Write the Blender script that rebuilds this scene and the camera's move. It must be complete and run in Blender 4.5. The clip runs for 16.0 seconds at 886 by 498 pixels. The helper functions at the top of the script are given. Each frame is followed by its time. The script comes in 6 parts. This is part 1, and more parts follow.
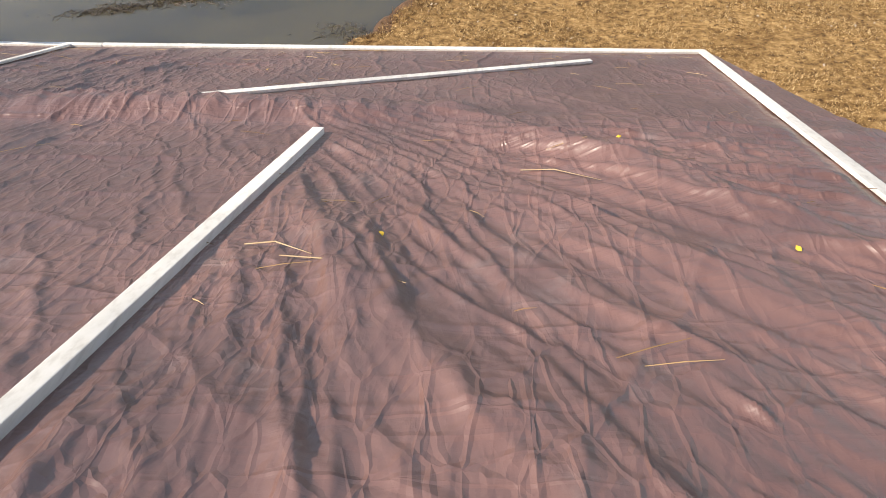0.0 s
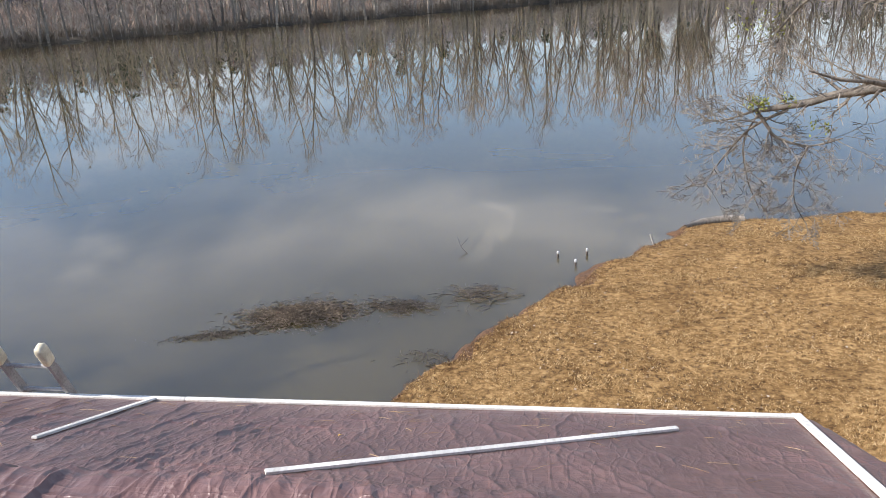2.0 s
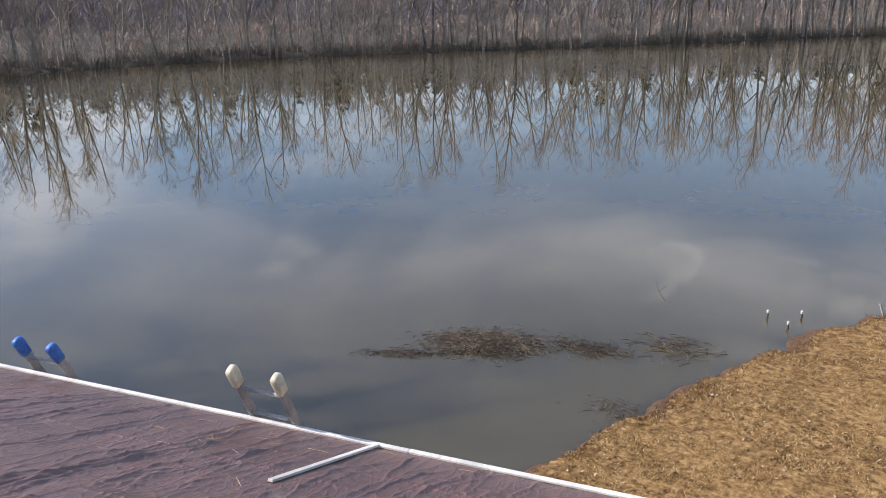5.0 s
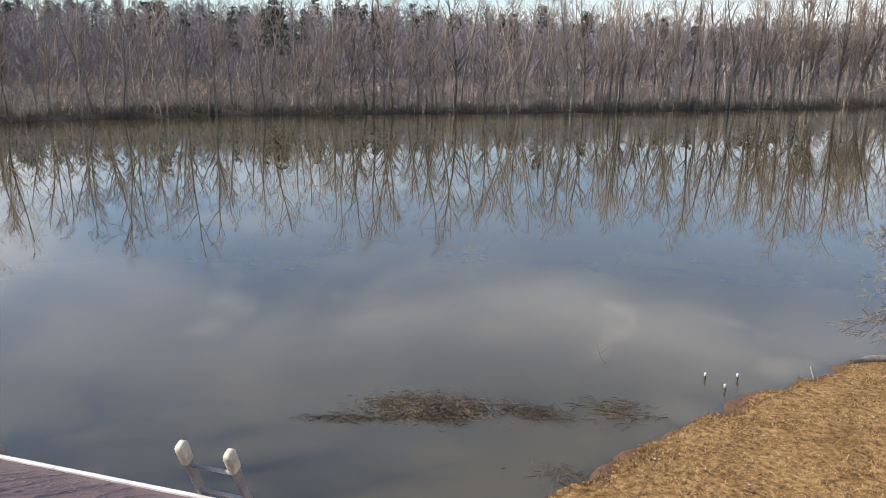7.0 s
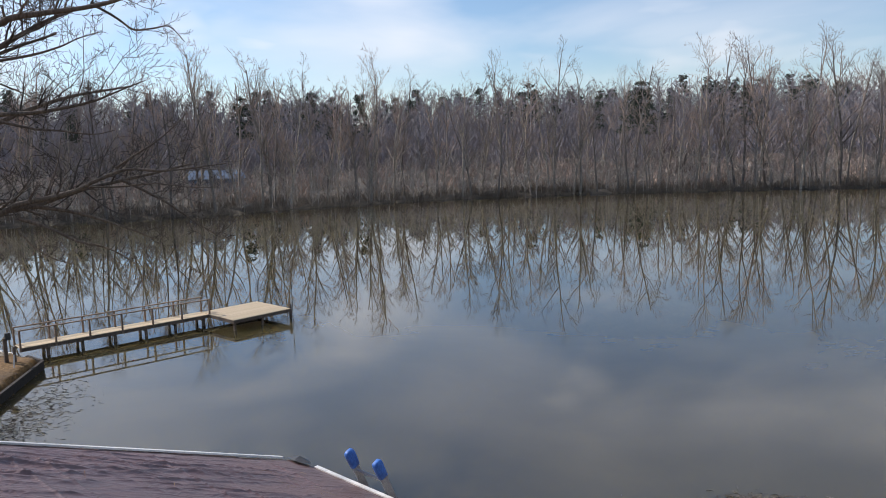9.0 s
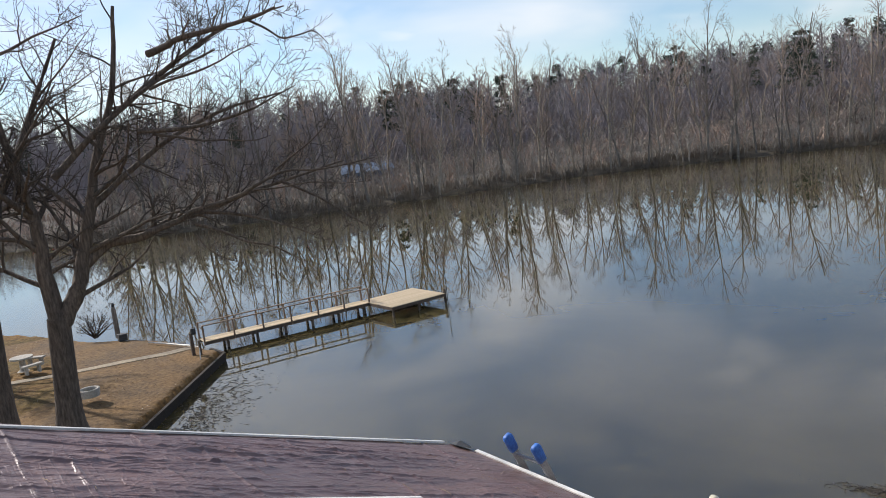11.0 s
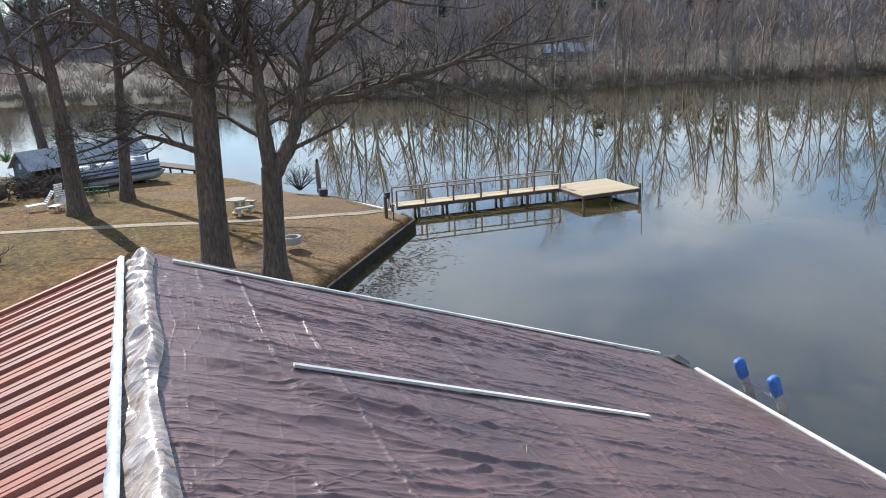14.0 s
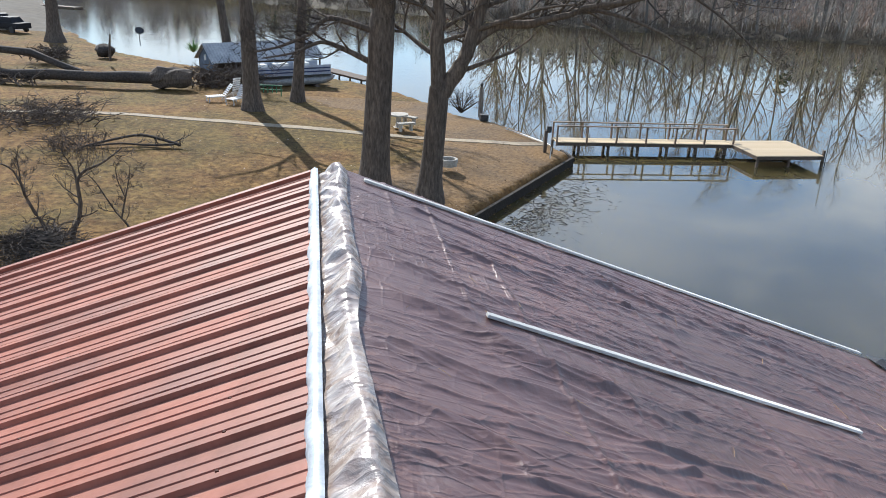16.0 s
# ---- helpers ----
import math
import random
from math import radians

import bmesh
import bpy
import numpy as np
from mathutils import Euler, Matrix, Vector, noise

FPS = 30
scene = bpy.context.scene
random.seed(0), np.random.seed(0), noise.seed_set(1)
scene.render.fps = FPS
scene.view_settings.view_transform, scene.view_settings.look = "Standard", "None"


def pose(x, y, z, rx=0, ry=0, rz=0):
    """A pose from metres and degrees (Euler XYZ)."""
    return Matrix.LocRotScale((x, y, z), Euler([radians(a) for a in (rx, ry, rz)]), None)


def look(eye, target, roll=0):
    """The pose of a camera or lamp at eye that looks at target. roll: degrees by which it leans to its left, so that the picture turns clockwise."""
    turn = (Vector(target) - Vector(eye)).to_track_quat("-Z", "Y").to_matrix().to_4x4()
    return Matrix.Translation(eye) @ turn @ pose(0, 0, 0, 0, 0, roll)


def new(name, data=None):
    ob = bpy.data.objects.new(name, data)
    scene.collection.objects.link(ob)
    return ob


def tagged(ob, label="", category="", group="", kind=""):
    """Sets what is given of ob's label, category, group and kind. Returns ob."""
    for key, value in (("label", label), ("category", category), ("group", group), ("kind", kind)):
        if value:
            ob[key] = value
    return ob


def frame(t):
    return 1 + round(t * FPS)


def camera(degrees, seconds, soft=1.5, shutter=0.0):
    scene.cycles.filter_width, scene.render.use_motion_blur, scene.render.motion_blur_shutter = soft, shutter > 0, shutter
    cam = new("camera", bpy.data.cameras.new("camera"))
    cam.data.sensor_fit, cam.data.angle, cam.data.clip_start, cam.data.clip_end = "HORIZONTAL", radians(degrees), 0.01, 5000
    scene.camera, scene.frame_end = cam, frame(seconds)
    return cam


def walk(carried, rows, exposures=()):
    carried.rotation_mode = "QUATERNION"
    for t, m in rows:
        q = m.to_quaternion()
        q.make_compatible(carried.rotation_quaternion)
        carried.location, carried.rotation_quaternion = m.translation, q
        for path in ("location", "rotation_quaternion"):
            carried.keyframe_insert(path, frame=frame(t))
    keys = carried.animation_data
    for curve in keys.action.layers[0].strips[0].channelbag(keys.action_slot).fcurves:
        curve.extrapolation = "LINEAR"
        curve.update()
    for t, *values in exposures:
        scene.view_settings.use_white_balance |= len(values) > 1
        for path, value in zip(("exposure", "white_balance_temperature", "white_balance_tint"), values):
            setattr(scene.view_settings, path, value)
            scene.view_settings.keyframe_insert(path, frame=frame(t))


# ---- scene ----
# ---- camera ----
cam = camera(59.7, 16.0, soft=0.9)
PATH = [
    (0, (0.849, -0.792, 10.028), (0.770, 2.114, 7.280), -0.07),
    (0.5, (0.816, -0.779, 10.034), (0.732, 2.224, 7.393), -0.76),
    (1, (0.789, -0.737, 10.051), (0.685, 2.622, 7.882), -0.82),
    (1.5, (0.825, -0.580, 10.081), (0.626, 3.002, 8.313), -1.40),
    (2, (0.875, -0.448, 10.216), (0.359, 3.267, 8.828), -2.60),
    (2.5, (0.852, -0.503, 10.287), (0.076, 3.291, 9.285), -2.08),
    (3, (0.562, -0.415, 10.259), (-0.357, 3.359, 9.305), 0.28),
    (3.5, (0.366, -0.346, 10.208), (-0.767, 3.315, 9.062), 0.33),
    (4, (0.310, -0.203, 10.200), (-1.059, 3.356, 8.992), -0.89),
    (4.2, (0.312, -0.146, 10.227), (-1.092, 3.386, 8.980), -1.17),
    (6.5, (-0.045, 0.026, 10.337), (-1.435, 3.622, 9.271), 0.23),
    (7, (0.000, 0.001, 10.355), (-1.138, 3.719, 9.414), 0.86),
    (7.5, (0.096, -0.036, 10.393), (-0.577, 3.810, 9.522), 1.19),
    (8, (0.025, -0.075, 10.364), (-0.840, 3.767, 9.662), 0.73),
    (8.5, (-0.038, -0.042, 10.370), (-1.904, 3.446, 9.773), -0.72),
    (9, (-0.110, -0.046, 10.351), (-2.840, 2.828, 9.815), -1.65),
    (9.2, (-0.112, -0.057, 10.349), (-3.062, 2.593, 9.824), -1.86),
    (11.3, (-0.038, -0.041, 10.425), (-3.305, 2.162, 9.736), -7.19),
    (11.5, (-0.058, -0.073, 10.425), (-3.341, 2.022, 9.512), -6.52),
    (12, (-0.177, -0.164, 10.430), (-3.462, 1.852, 9.359), -2.41),
    (12.5, (-0.315, -0.238, 10.428), (-3.585, 1.711, 9.199), -1.10),
    (13, (-0.439, -0.285, 10.396), (-3.788, 1.400, 9.003), -0.13),
    (13.5, (-0.584, -0.258, 10.385), (-4.152, 1.144, 9.242), -1.20),
    (14, (-0.765, -0.160, 10.381), (-4.363, 1.203, 9.285), -2.74),
    (14.5, (-0.868, -0.167, 10.374), (-4.490, 1.093, 9.236), -3.67),
    (15, (-1.027, -0.251, 10.365), (-4.649, 0.958, 9.173), 0.89),
    (15.5, (-1.164, -0.348, 10.370), (-4.756, 0.720, 8.970), 1.61),
    (16, (-1.234, -0.405, 10.371), (-4.914, 0.226, 8.937), 2.25),
]
walk(cam, [(t, look(eye, target, roll)) for t, eye, target, roll in PATH], [(0, 0.58, 7600, 12), (1.5, 0.62, 6900, 12), (2.5, 0.34, 6500, 15), (3.0, 0.2, 6500, 15), (4.2, 0.2, 6500, 15), (6.5, 0.5, 6600, 15), (7.0, 0.32, 6700, 14), (7.5, 0.26, 6600, 15), (9, -0.08, 6400, 14), (11.5, 0.02, 6650, 11), (13, 0.34, 6400, 9), (16, 0.45, 6250, 8)])

# ---- world, sun, exposure ----
SUN_AZ = math.radians(197.0)      # direction towards the sun in the plan, from +x
SUN_EL = math.radians(35.0)
world = bpy.data.worlds.new("sky_world")
scene.world = world
world.use_nodes = True
wt = world.node_tree
bg = wt.nodes["Background"]
sky = wt.nodes.new("ShaderNodeTexSky")
sky.sky_type = "NISHITA"
sky.sun_disc = False
sky.sun_elevation = SUN_EL
sky.sun_rotation = math.pi / 2 - SUN_AZ
sky.air_density, sky.dust_density, sky.ozone_density = 1.0, 0.1, 3.5
tc = wt.nodes.new("ShaderNodeTexCoord")
stretch = wt.nodes.new("ShaderNodeMapping")
stretch.inputs["Scale"].default_value = (1.6, 2.2, 5.5)
stretch.inputs["Rotation"].default_value = (0.12, 0.08, 0.5)
wisp = wt.nodes.new("ShaderNodeTexNoise")
wisp.inputs["Scale"].default_value = 1.25
wisp.inputs["Detail"].default_value = 5.0
wisp.inputs["Roughness"].default_value = 0.45
wisp.inputs["Distortion"].default_value = 0.5
veil = wt.nodes.new("ShaderNodeMapRange")
veil.inputs["From Min"].default_value = 0.40
veil.inputs["From Max"].default_value = 0.74
veil.inputs["To Max"].default_value = 0.72
cloud = wt.nodes.new("ShaderNodeMix")
cloud.data_type = "RGBA"
wt.links.new(tc.outputs["Generated"], stretch.inputs["Vector"])
wt.links.new(stretch.outputs["Vector"], wisp.inputs["Vector"])
wt.links.new(wisp.outputs["Fac"], veil.inputs["Value"])
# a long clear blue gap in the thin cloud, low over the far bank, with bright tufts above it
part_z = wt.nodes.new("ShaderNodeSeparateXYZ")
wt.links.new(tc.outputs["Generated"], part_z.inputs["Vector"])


def sky_math(op, a, b):
    n = wt.nodes.new("ShaderNodeMath")
    n.operation = op
    for k, v in enumerate((a, b)):
        if isinstance(v, (int, float)):
            n.inputs[k].default_value = v
        else:
            wt.links.new(v, n.inputs[k])
    return n.outputs["Value"]


def sky_step(v, lo, hi, out_lo=0.0, out_hi=1.0):
    n = wt.nodes.new("ShaderNodeMapRange")
    n.interpolation_type = "SMOOTHSTEP"
    for name, x in (("From Min", lo), ("From Max", hi), ("To Min", out_lo), ("To Max", out_hi)):
        n.inputs[name].default_value = x
    wt.links.new(v, n.inputs["Value"])
    return n.outputs["Result"]


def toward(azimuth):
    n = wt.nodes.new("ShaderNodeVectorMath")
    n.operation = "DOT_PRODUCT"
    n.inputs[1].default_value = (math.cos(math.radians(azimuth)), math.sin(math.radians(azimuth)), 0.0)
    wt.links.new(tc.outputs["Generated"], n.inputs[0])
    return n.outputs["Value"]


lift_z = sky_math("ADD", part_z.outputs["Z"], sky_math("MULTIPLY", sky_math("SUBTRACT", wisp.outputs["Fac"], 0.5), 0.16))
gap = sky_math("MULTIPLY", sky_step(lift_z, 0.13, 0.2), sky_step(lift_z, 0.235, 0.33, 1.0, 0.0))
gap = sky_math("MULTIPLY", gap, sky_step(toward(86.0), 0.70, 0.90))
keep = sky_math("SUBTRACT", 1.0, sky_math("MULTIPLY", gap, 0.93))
puff = wt.nodes.new("ShaderNodeTexNoise")
puff.inputs["Scale"].default_value = 2.6
puff.inputs["Detail"].default_value = 3.0
puff.inputs["Roughness"].default_value = 0.55
puff.inputs["Distortion"].default_value = 0.25
wt.links.new(stretch.outputs["Vector"], puff.inputs["Vector"])
tufts = sky_math("MULTIPLY", sky_step(puff.outputs["Fac"], 0.46, 0.82, 0.0, 0.6), sky_step(part_z.outputs["Z"], 0.27, 0.42, 1.0, 0.5))
low_veil = sky_step(part_z.outputs["Z"], 0.27, 0.42, 1.0, 0.4)
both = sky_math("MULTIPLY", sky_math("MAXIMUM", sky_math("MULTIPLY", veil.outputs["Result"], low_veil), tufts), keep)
# bright wisps on the upper edge of the gap
streak = wt.nodes.new("ShaderNodeTexNoise")
streak.inputs["Scale"].default_value = 13.0
streak.inputs["Detail"].default_value = 4.0
streak.inputs["Distortion"].default_value = 0.4
wt.links.new(tc.outputs["Generated"], streak.inputs["Vector"])
band = sky_math("MULTIPLY", sky_step(lift_z, 0.285, 0.32), sky_step(lift_z, 0.335, 0.40, 1.0, 0.0))
band = sky_math("MULTIPLY", band, sky_step(toward(90.0), 0.88, 0.935))
wisps = sky_math("MULTIPLY", sky_math("MULTIPLY", band, sky_step(streak.outputs["Fac"], 0.42, 0.7)), 0.62)
both = sky_math("MAXIMUM", both, wisps)
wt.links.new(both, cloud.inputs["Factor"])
wt.links.new(sky.outputs["Color"], cloud.inputs["A"])
lit = wt.nodes.new("ShaderNodeMapRange")
lit.inputs["From Min"].default_value, lit.inputs["From Max"].default_value = 0.05, 0.5
lit.inputs["To Min"].default_value, lit.inputs["To Max"].default_value = 7.4, 12.0
wt.links.new(part_z.outputs["Z"], lit.inputs["Value"])
wt.links.new(lit.outputs["Result"], cloud.inputs["B"])
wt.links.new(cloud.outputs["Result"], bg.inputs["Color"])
bg.inputs["Strength"].default_value = 0.135
sun_data = bpy.data.lights.new("sun", "SUN")
sun_data.energy, sun_data.angle, sun_data.color = 5.0, math.radians(0.53), (1.0, 0.95, 0.89)
sun = new("sun", sun_data)
sun_way = Vector((math.cos(SUN_AZ) * math.cos(SUN_EL), math.sin(SUN_AZ) * math.cos(SUN_EL), math.sin(SUN_EL)))
sun.matrix_world = look(sun_way * 60 + Vector((0, 0, 20)), (0, 0, 20))


# ---- materials ----
def material(name, color, rough=0.8, metal=0.0, spec=0.5):
    m = bpy.data.materials.new(name)
    m.use_nodes = True
    b = m.node_tree.nodes["Principled BSDF"]
    b.inputs["Base Color"].default_value = (*color, 1)
    b.inputs["Roughness"].default_value = rough
    b.inputs["Metallic"].default_value = metal
    b.inputs["Specular IOR Level"].default_value = spec
    return m


def noise_node(m, scale, detail=6.0, rough=0.6, stretch_by=None, distort=0.0):
    t = m.node_tree
    n = t.nodes.new("ShaderNodeTexNoise")
    n.inputs["Scale"].default_value = scale
    n.inputs["Detail"].default_value = detail
    n.inputs["Roughness"].default_value = rough
    n.inputs["Distortion"].default_value = distort
    c = t.nodes.new("ShaderNodeTexCoord")
    out = c.outputs["Object"]
    if stretch_by:
        mp = t.nodes.new("ShaderNodeMapping")
        mp.inputs["Scale"].default_value = stretch_by
        t.links.new(out, mp.inputs["Vector"])
        out = mp.outputs["Vector"]
    t.links.new(out, n.inputs["Vector"])
    return n.outputs["Fac"]


def ramp(m, fac, stops):
    r = m.node_tree.nodes.new("ShaderNodeValToRGB")
    e = r.color_ramp.elements
    while len(e) < len(stops):
        e.new(0.5)
    for el, (p, c) in zip(e, stops):
        el.position, el.color = p, (*c, 1)
    m.node_tree.links.new(fac, r.inputs["Fac"])
    return r.outputs["Color"]


def blend(m, fac, a, b, mode="MIX"):
    x = m.node_tree.nodes.new("ShaderNodeMix")
    x.data_type, x.blend_type = "RGBA", mode
    for sock, v in (("Factor", fac), ("A", a), ("B", b)):
        s = x.inputs[sock]
        if isinstance(v, (float, int)):
            s.default_value = v
        elif isinstance(v, tuple):
            s.default_value = (*v, 1)
        else:
            m.node_tree.links.new(v, s)
    return x.outputs["Result"]


def colour_in(m, sock):
    m.node_tree.links.new(sock, m.node_tree.nodes["Principled BSDF"].inputs["Base Color"])


def bump_in(m, fac, strength=0.3, distance=0.02):
    b = m.node_tree.nodes.new("ShaderNodeBump")
    b.inputs["Strength"].default_value = strength
    b.inputs["Distance"].default_value = distance
    p = m.node_tree.nodes["Principled BSDF"].inputs["Normal"]
    m.node_tree.links.new(fac, b.inputs["Height"])
    if p.is_linked:
        m.node_tree.links.new(p.links[0].from_socket, b.inputs["Normal"])
    m.node_tree.links.new(b.outputs["Normal"], p)


def rough_in(m, fac, lo, hi):
    r = m.node_tree.nodes.new("ShaderNodeMapRange")
    r.inputs["From Min"].default_value, r.inputs["From Max"].default_value = 0.3, 0.7
    r.inputs["To Min"].default_value, r.inputs["To Max"].default_value = lo, hi
    m.node_tree.links.new(fac, r.inputs["Value"])
    m.node_tree.links.new(r.outputs["Result"], m.node_tree.nodes["Principled BSDF"].inputs["Roughness"])


def two_scale(name, dark, mid, light, big, small, rough=0.85, bump=0.3, dist=0.01, stretch_by=None, metal=0.0, spec=0.4):
    m = material(name, mid, rough, metal, spec)
    a = noise_node(m, big, 4, 0.55, stretch_by)
    b = noise_node(m, small, 6, 0.65, stretch_by)
    base = ramp(m, b, [(0.3, dark), (0.5, mid), (0.72, light)])
    soil = ramp(m, a, [(0.35, (0.72, 0.72, 0.72)), (0.65, (1.15, 1.12, 1.08))])
    colour_in(m, blend(m, 1.0, base, soil, "MULTIPLY"))
    bump_in(m, b, bump, dist)
    rough_in(m, a, max(0.0, rough - 0.08), min(1.0, rough + 0.08))
    return m


M_TARP = material("brown_tarp", (0.15, 0.085, 0.075), 0.42, 0.0, 0.95)
_w = noise_node(M_TARP, 0.9, 4, 0.6)
_f = noise_node(M_TARP, 14, 6, 0.7, (1, 2.2, 1))
_c = ramp(M_TARP, _w, [(0.32, (0.104, 0.05, 0.042)), (0.5, (0.142, 0.071, 0.06)), (0.68, (0.19, 0.097, 0.08))])
_d = noise_node(M_TARP, 3.1, 8, 0.75)
_dust = ramp(M_TARP, _d, [(0.56, (0, 0, 0)), (0.8, (0.5, 0.5, 0.5))])
colour_in(M_TARP, blend(M_TARP, _dust, _c, (0.3, 0.25, 0.24)))
bump_in(M_TARP, _f, 0.3, 0.004)
rough_in(M_TARP, _d, 0.36, 0.48)


def crumple_in(m, scale, stretch_by, turn, strength, distance):
    """Facets with sharp creases, as in crumpled sheeting."""
    t = m.node_tree
    v = t.nodes.new("ShaderNodeTexVoronoi")
    v.feature = "F1"
    v.inputs["Scale"].default_value = scale
    c = t.nodes.new("ShaderNodeTexCoord")
    mp = t.nodes.new("ShaderNodeMapping")
    mp.inputs["Rotation"].default_value = (0, 0, turn)
    mp.inputs["Scale"].default_value = stretch_by
    w = t.nodes.new("ShaderNodeTexNoise")
    w.inputs["Scale"].default_value = scale * 0.6
    w.inputs["Detail"].default_value = 3.0
    x = t.nodes.new("ShaderNodeMix")
    x.data_type = "VECTOR"
    x.inputs["Factor"].default_value = 0.12
    t.links.new(c.outputs["Object"], mp.inputs["Vector"])
    t.links.new(mp.outputs["Vector"], w.inputs["Vector"])
    t.links.new(mp.outputs["Vector"], x.inputs["A"])
    t.links.new(w.outputs["Color"], x.inputs["B"])
    t.links.new(x.outputs["Result"], v.inputs["Vector"])
    bump_in(m, v.outputs["Distance"], strength, distance)




def crease_in(m, scale, stretch_by, turn, wide, strength, distance, patch=0.0):
    """A net of thin, nearly straight crease lines."""
    t = m.node_tree
    v = t.nodes.new("ShaderNodeTexVoronoi")
    v.feature = "DISTANCE_TO_EDGE"
    v.inputs["Scale"].default_value = scale
    c = t.nodes.new("ShaderNodeTexCoord")
    mp = t.nodes.new("ShaderNodeMapping")
    mp.inputs["Rotation"].default_value = (0, 0, turn)
    mp.inputs["Scale"].default_value = stretch_by
    w = t.nodes.new("ShaderNodeTexNoise")
    w.inputs["Scale"].default_value = scale * 1.3
    w.inputs["Detail"].default_value = 2.0
    x = t.nodes.new("ShaderNodeMix")
    x.data_type = "VECTOR"
    x.inputs["Factor"].default_value = 0.05
    r = t.nodes.new("ShaderNodeMapRange")
    r.inputs["From Min"].default_value, r.inputs["From Max"].default_value = 0.0, wide
    r.inputs["To Min"].default_value, r.inputs["To Max"].default_value = 1.0, 0.0
    t.links.new(c.outputs["Object"], mp.inputs["Vector"])
    t.links.new(mp.outputs["Vector"], w.inputs["Vector"])
    t.links.new(mp.outputs["Vector"], x.inputs["A"])
    t.links.new(w.outputs["Color"], x.inputs["B"])
    t.links.new(x.outputs["Result"], v.inputs["Vector"])
    t.links.new(v.outputs["Distance"], r.inputs["Value"])
    out = r.outputs["Result"]
    if patch:
        p = t.nodes.new("ShaderNodeMapRange")
        p.inputs["From Min"].default_value, p.inputs["From Max"].default_value = 0.42, 0.58
        t.links.new(noise_node(m, patch, 2, 0.5), p.inputs["Value"])
        k = t.nodes.new("ShaderNodeMath")
        k.operation = "MULTIPLY"
        t.links.new(out, k.inputs[0])
        t.links.new(p.outputs["Result"], k.inputs[1])
        out = k.outputs["Value"]
    bump_in(m, out, strength, distance)


def ridged_in(m, scale, stretch_by, turn, strength, distance, detail=4.0, warp=0.3, patch=0.0):
    """Sharp branching creases, in patches where patch > 0."""
    t = m.node_tree
    v = t.nodes.new("ShaderNodeTexNoise")
    v.noise_type = "RIDGED_MULTIFRACTAL"
    for name, x in (("Scale", scale), ("Detail", detail), ("Roughness", 0.55), ("Offset", 0.9), ("Gain", 1.6), ("Distortion", warp)):
        v.inputs[name].default_value = x
    c = t.nodes.new("ShaderNodeTexCoord")
    mp = t.nodes.new("ShaderNodeMapping")
    mp.inputs["Rotation"].default_value = (0, 0, turn)
    mp.inputs["Scale"].default_value = stretch_by
    t.links.new(c.outputs["Object"], mp.inputs["Vector"])
    t.links.new(mp.outputs["Vector"], v.inputs["Vector"])
    out = v.outputs["Fac"]
    if patch:
        r = t.nodes.new("ShaderNodeMapRange")
        r.inputs["From Min"].default_value, r.inputs["From Max"].default_value = 0.4, 0.62
        t.links.new(noise_node(m, patch, 3, 0.5), r.inputs["Value"])
        k = t.nodes.new("ShaderNodeMath")
        k.operation = "MULTIPLY"
        t.links.new(out, k.inputs[0])
        t.links.new(r.outputs["Result"], k.inputs[1])
        out = k.outputs["Value"]
    bump_in(m, out, strength, distance)


crumple_in(M_TARP, 7.5, (1.6, 0.8, 1.0), 0.35, 0.5, 0.011)
ridged_in(M_TARP, 5.5, (1.7, 0.6, 1.0), 0.25, 0.7, 0.0042, 4.0, 0.25, 0.8)
ridged_in(M_TARP, 8.0, (1.4, 0.8, 1.0), -0.6, 0.6, 0.0032, 3.0, 0.3, 1.3)
ridged_in(M_TARP, 3.0, (0.3, 7.0, 1.0), 0.03, 0.7, 0.0035, 3.0, 0.12, 0.6)
crease_in(M_TARP, 3.2, (2.3, 0.55, 1.0), 0.12, 0.08, 0.7, 0.005, 0.9)
crease_in(M_TARP, 6.5, (1.9, 0.7, 1.0), -0.3, 0.09, 0.8, 0.0036, 1.4)
crease_in(M_TARP, 11.0, (1.5, 0.8, 1.0), 0.6, 0.16, 0.8, 0.003, 1.1)
crease_in(M_TARP, 4.5, (0.6, 2.4, 1.0), 0.12, 0.09, 0.7, 0.003, 0.9)
_tb = M_TARP.node_tree.nodes["Principled BSDF"]
_tb.inputs["Coat Weight"].default_value = 0.22
_tb.inputs["Coat Roughness"].default_value = 0.33

# same brown tarp, lightened so that the sun's sheen sits in the colour
M_RIDGESHEEN = material("ridge_sheen_tarp", (0.36, 0.27, 0.23), 0.24, 0.0, 0.9)
_f = noise_node(M_RIDGESHEEN, 9, 5, 0.6, (1.6, 1, 1), 1.0)
bump_in(M_RIDGESHEEN, _f, 0.5, 0.02)
crumple_in(M_RIDGESHEEN, 9.0, (1.9, 0.6, 1.0), 0.25, 0.6, 0.03)
colour_in(M_RIDGESHEEN, ramp(M_RIDGESHEEN, _f, [(0.35, (0.28, 0.21, 0.175)), (0.6, (0.52, 0.45, 0.4))]))
M_LITTER = two_scale("brown_leaf_litter", (0.045, 0.038, 0.028), (0.08, 0.067, 0.048), (0.125, 0.105, 0.074), 0.06, 0.9, 0.95, 0.4, 0.05)

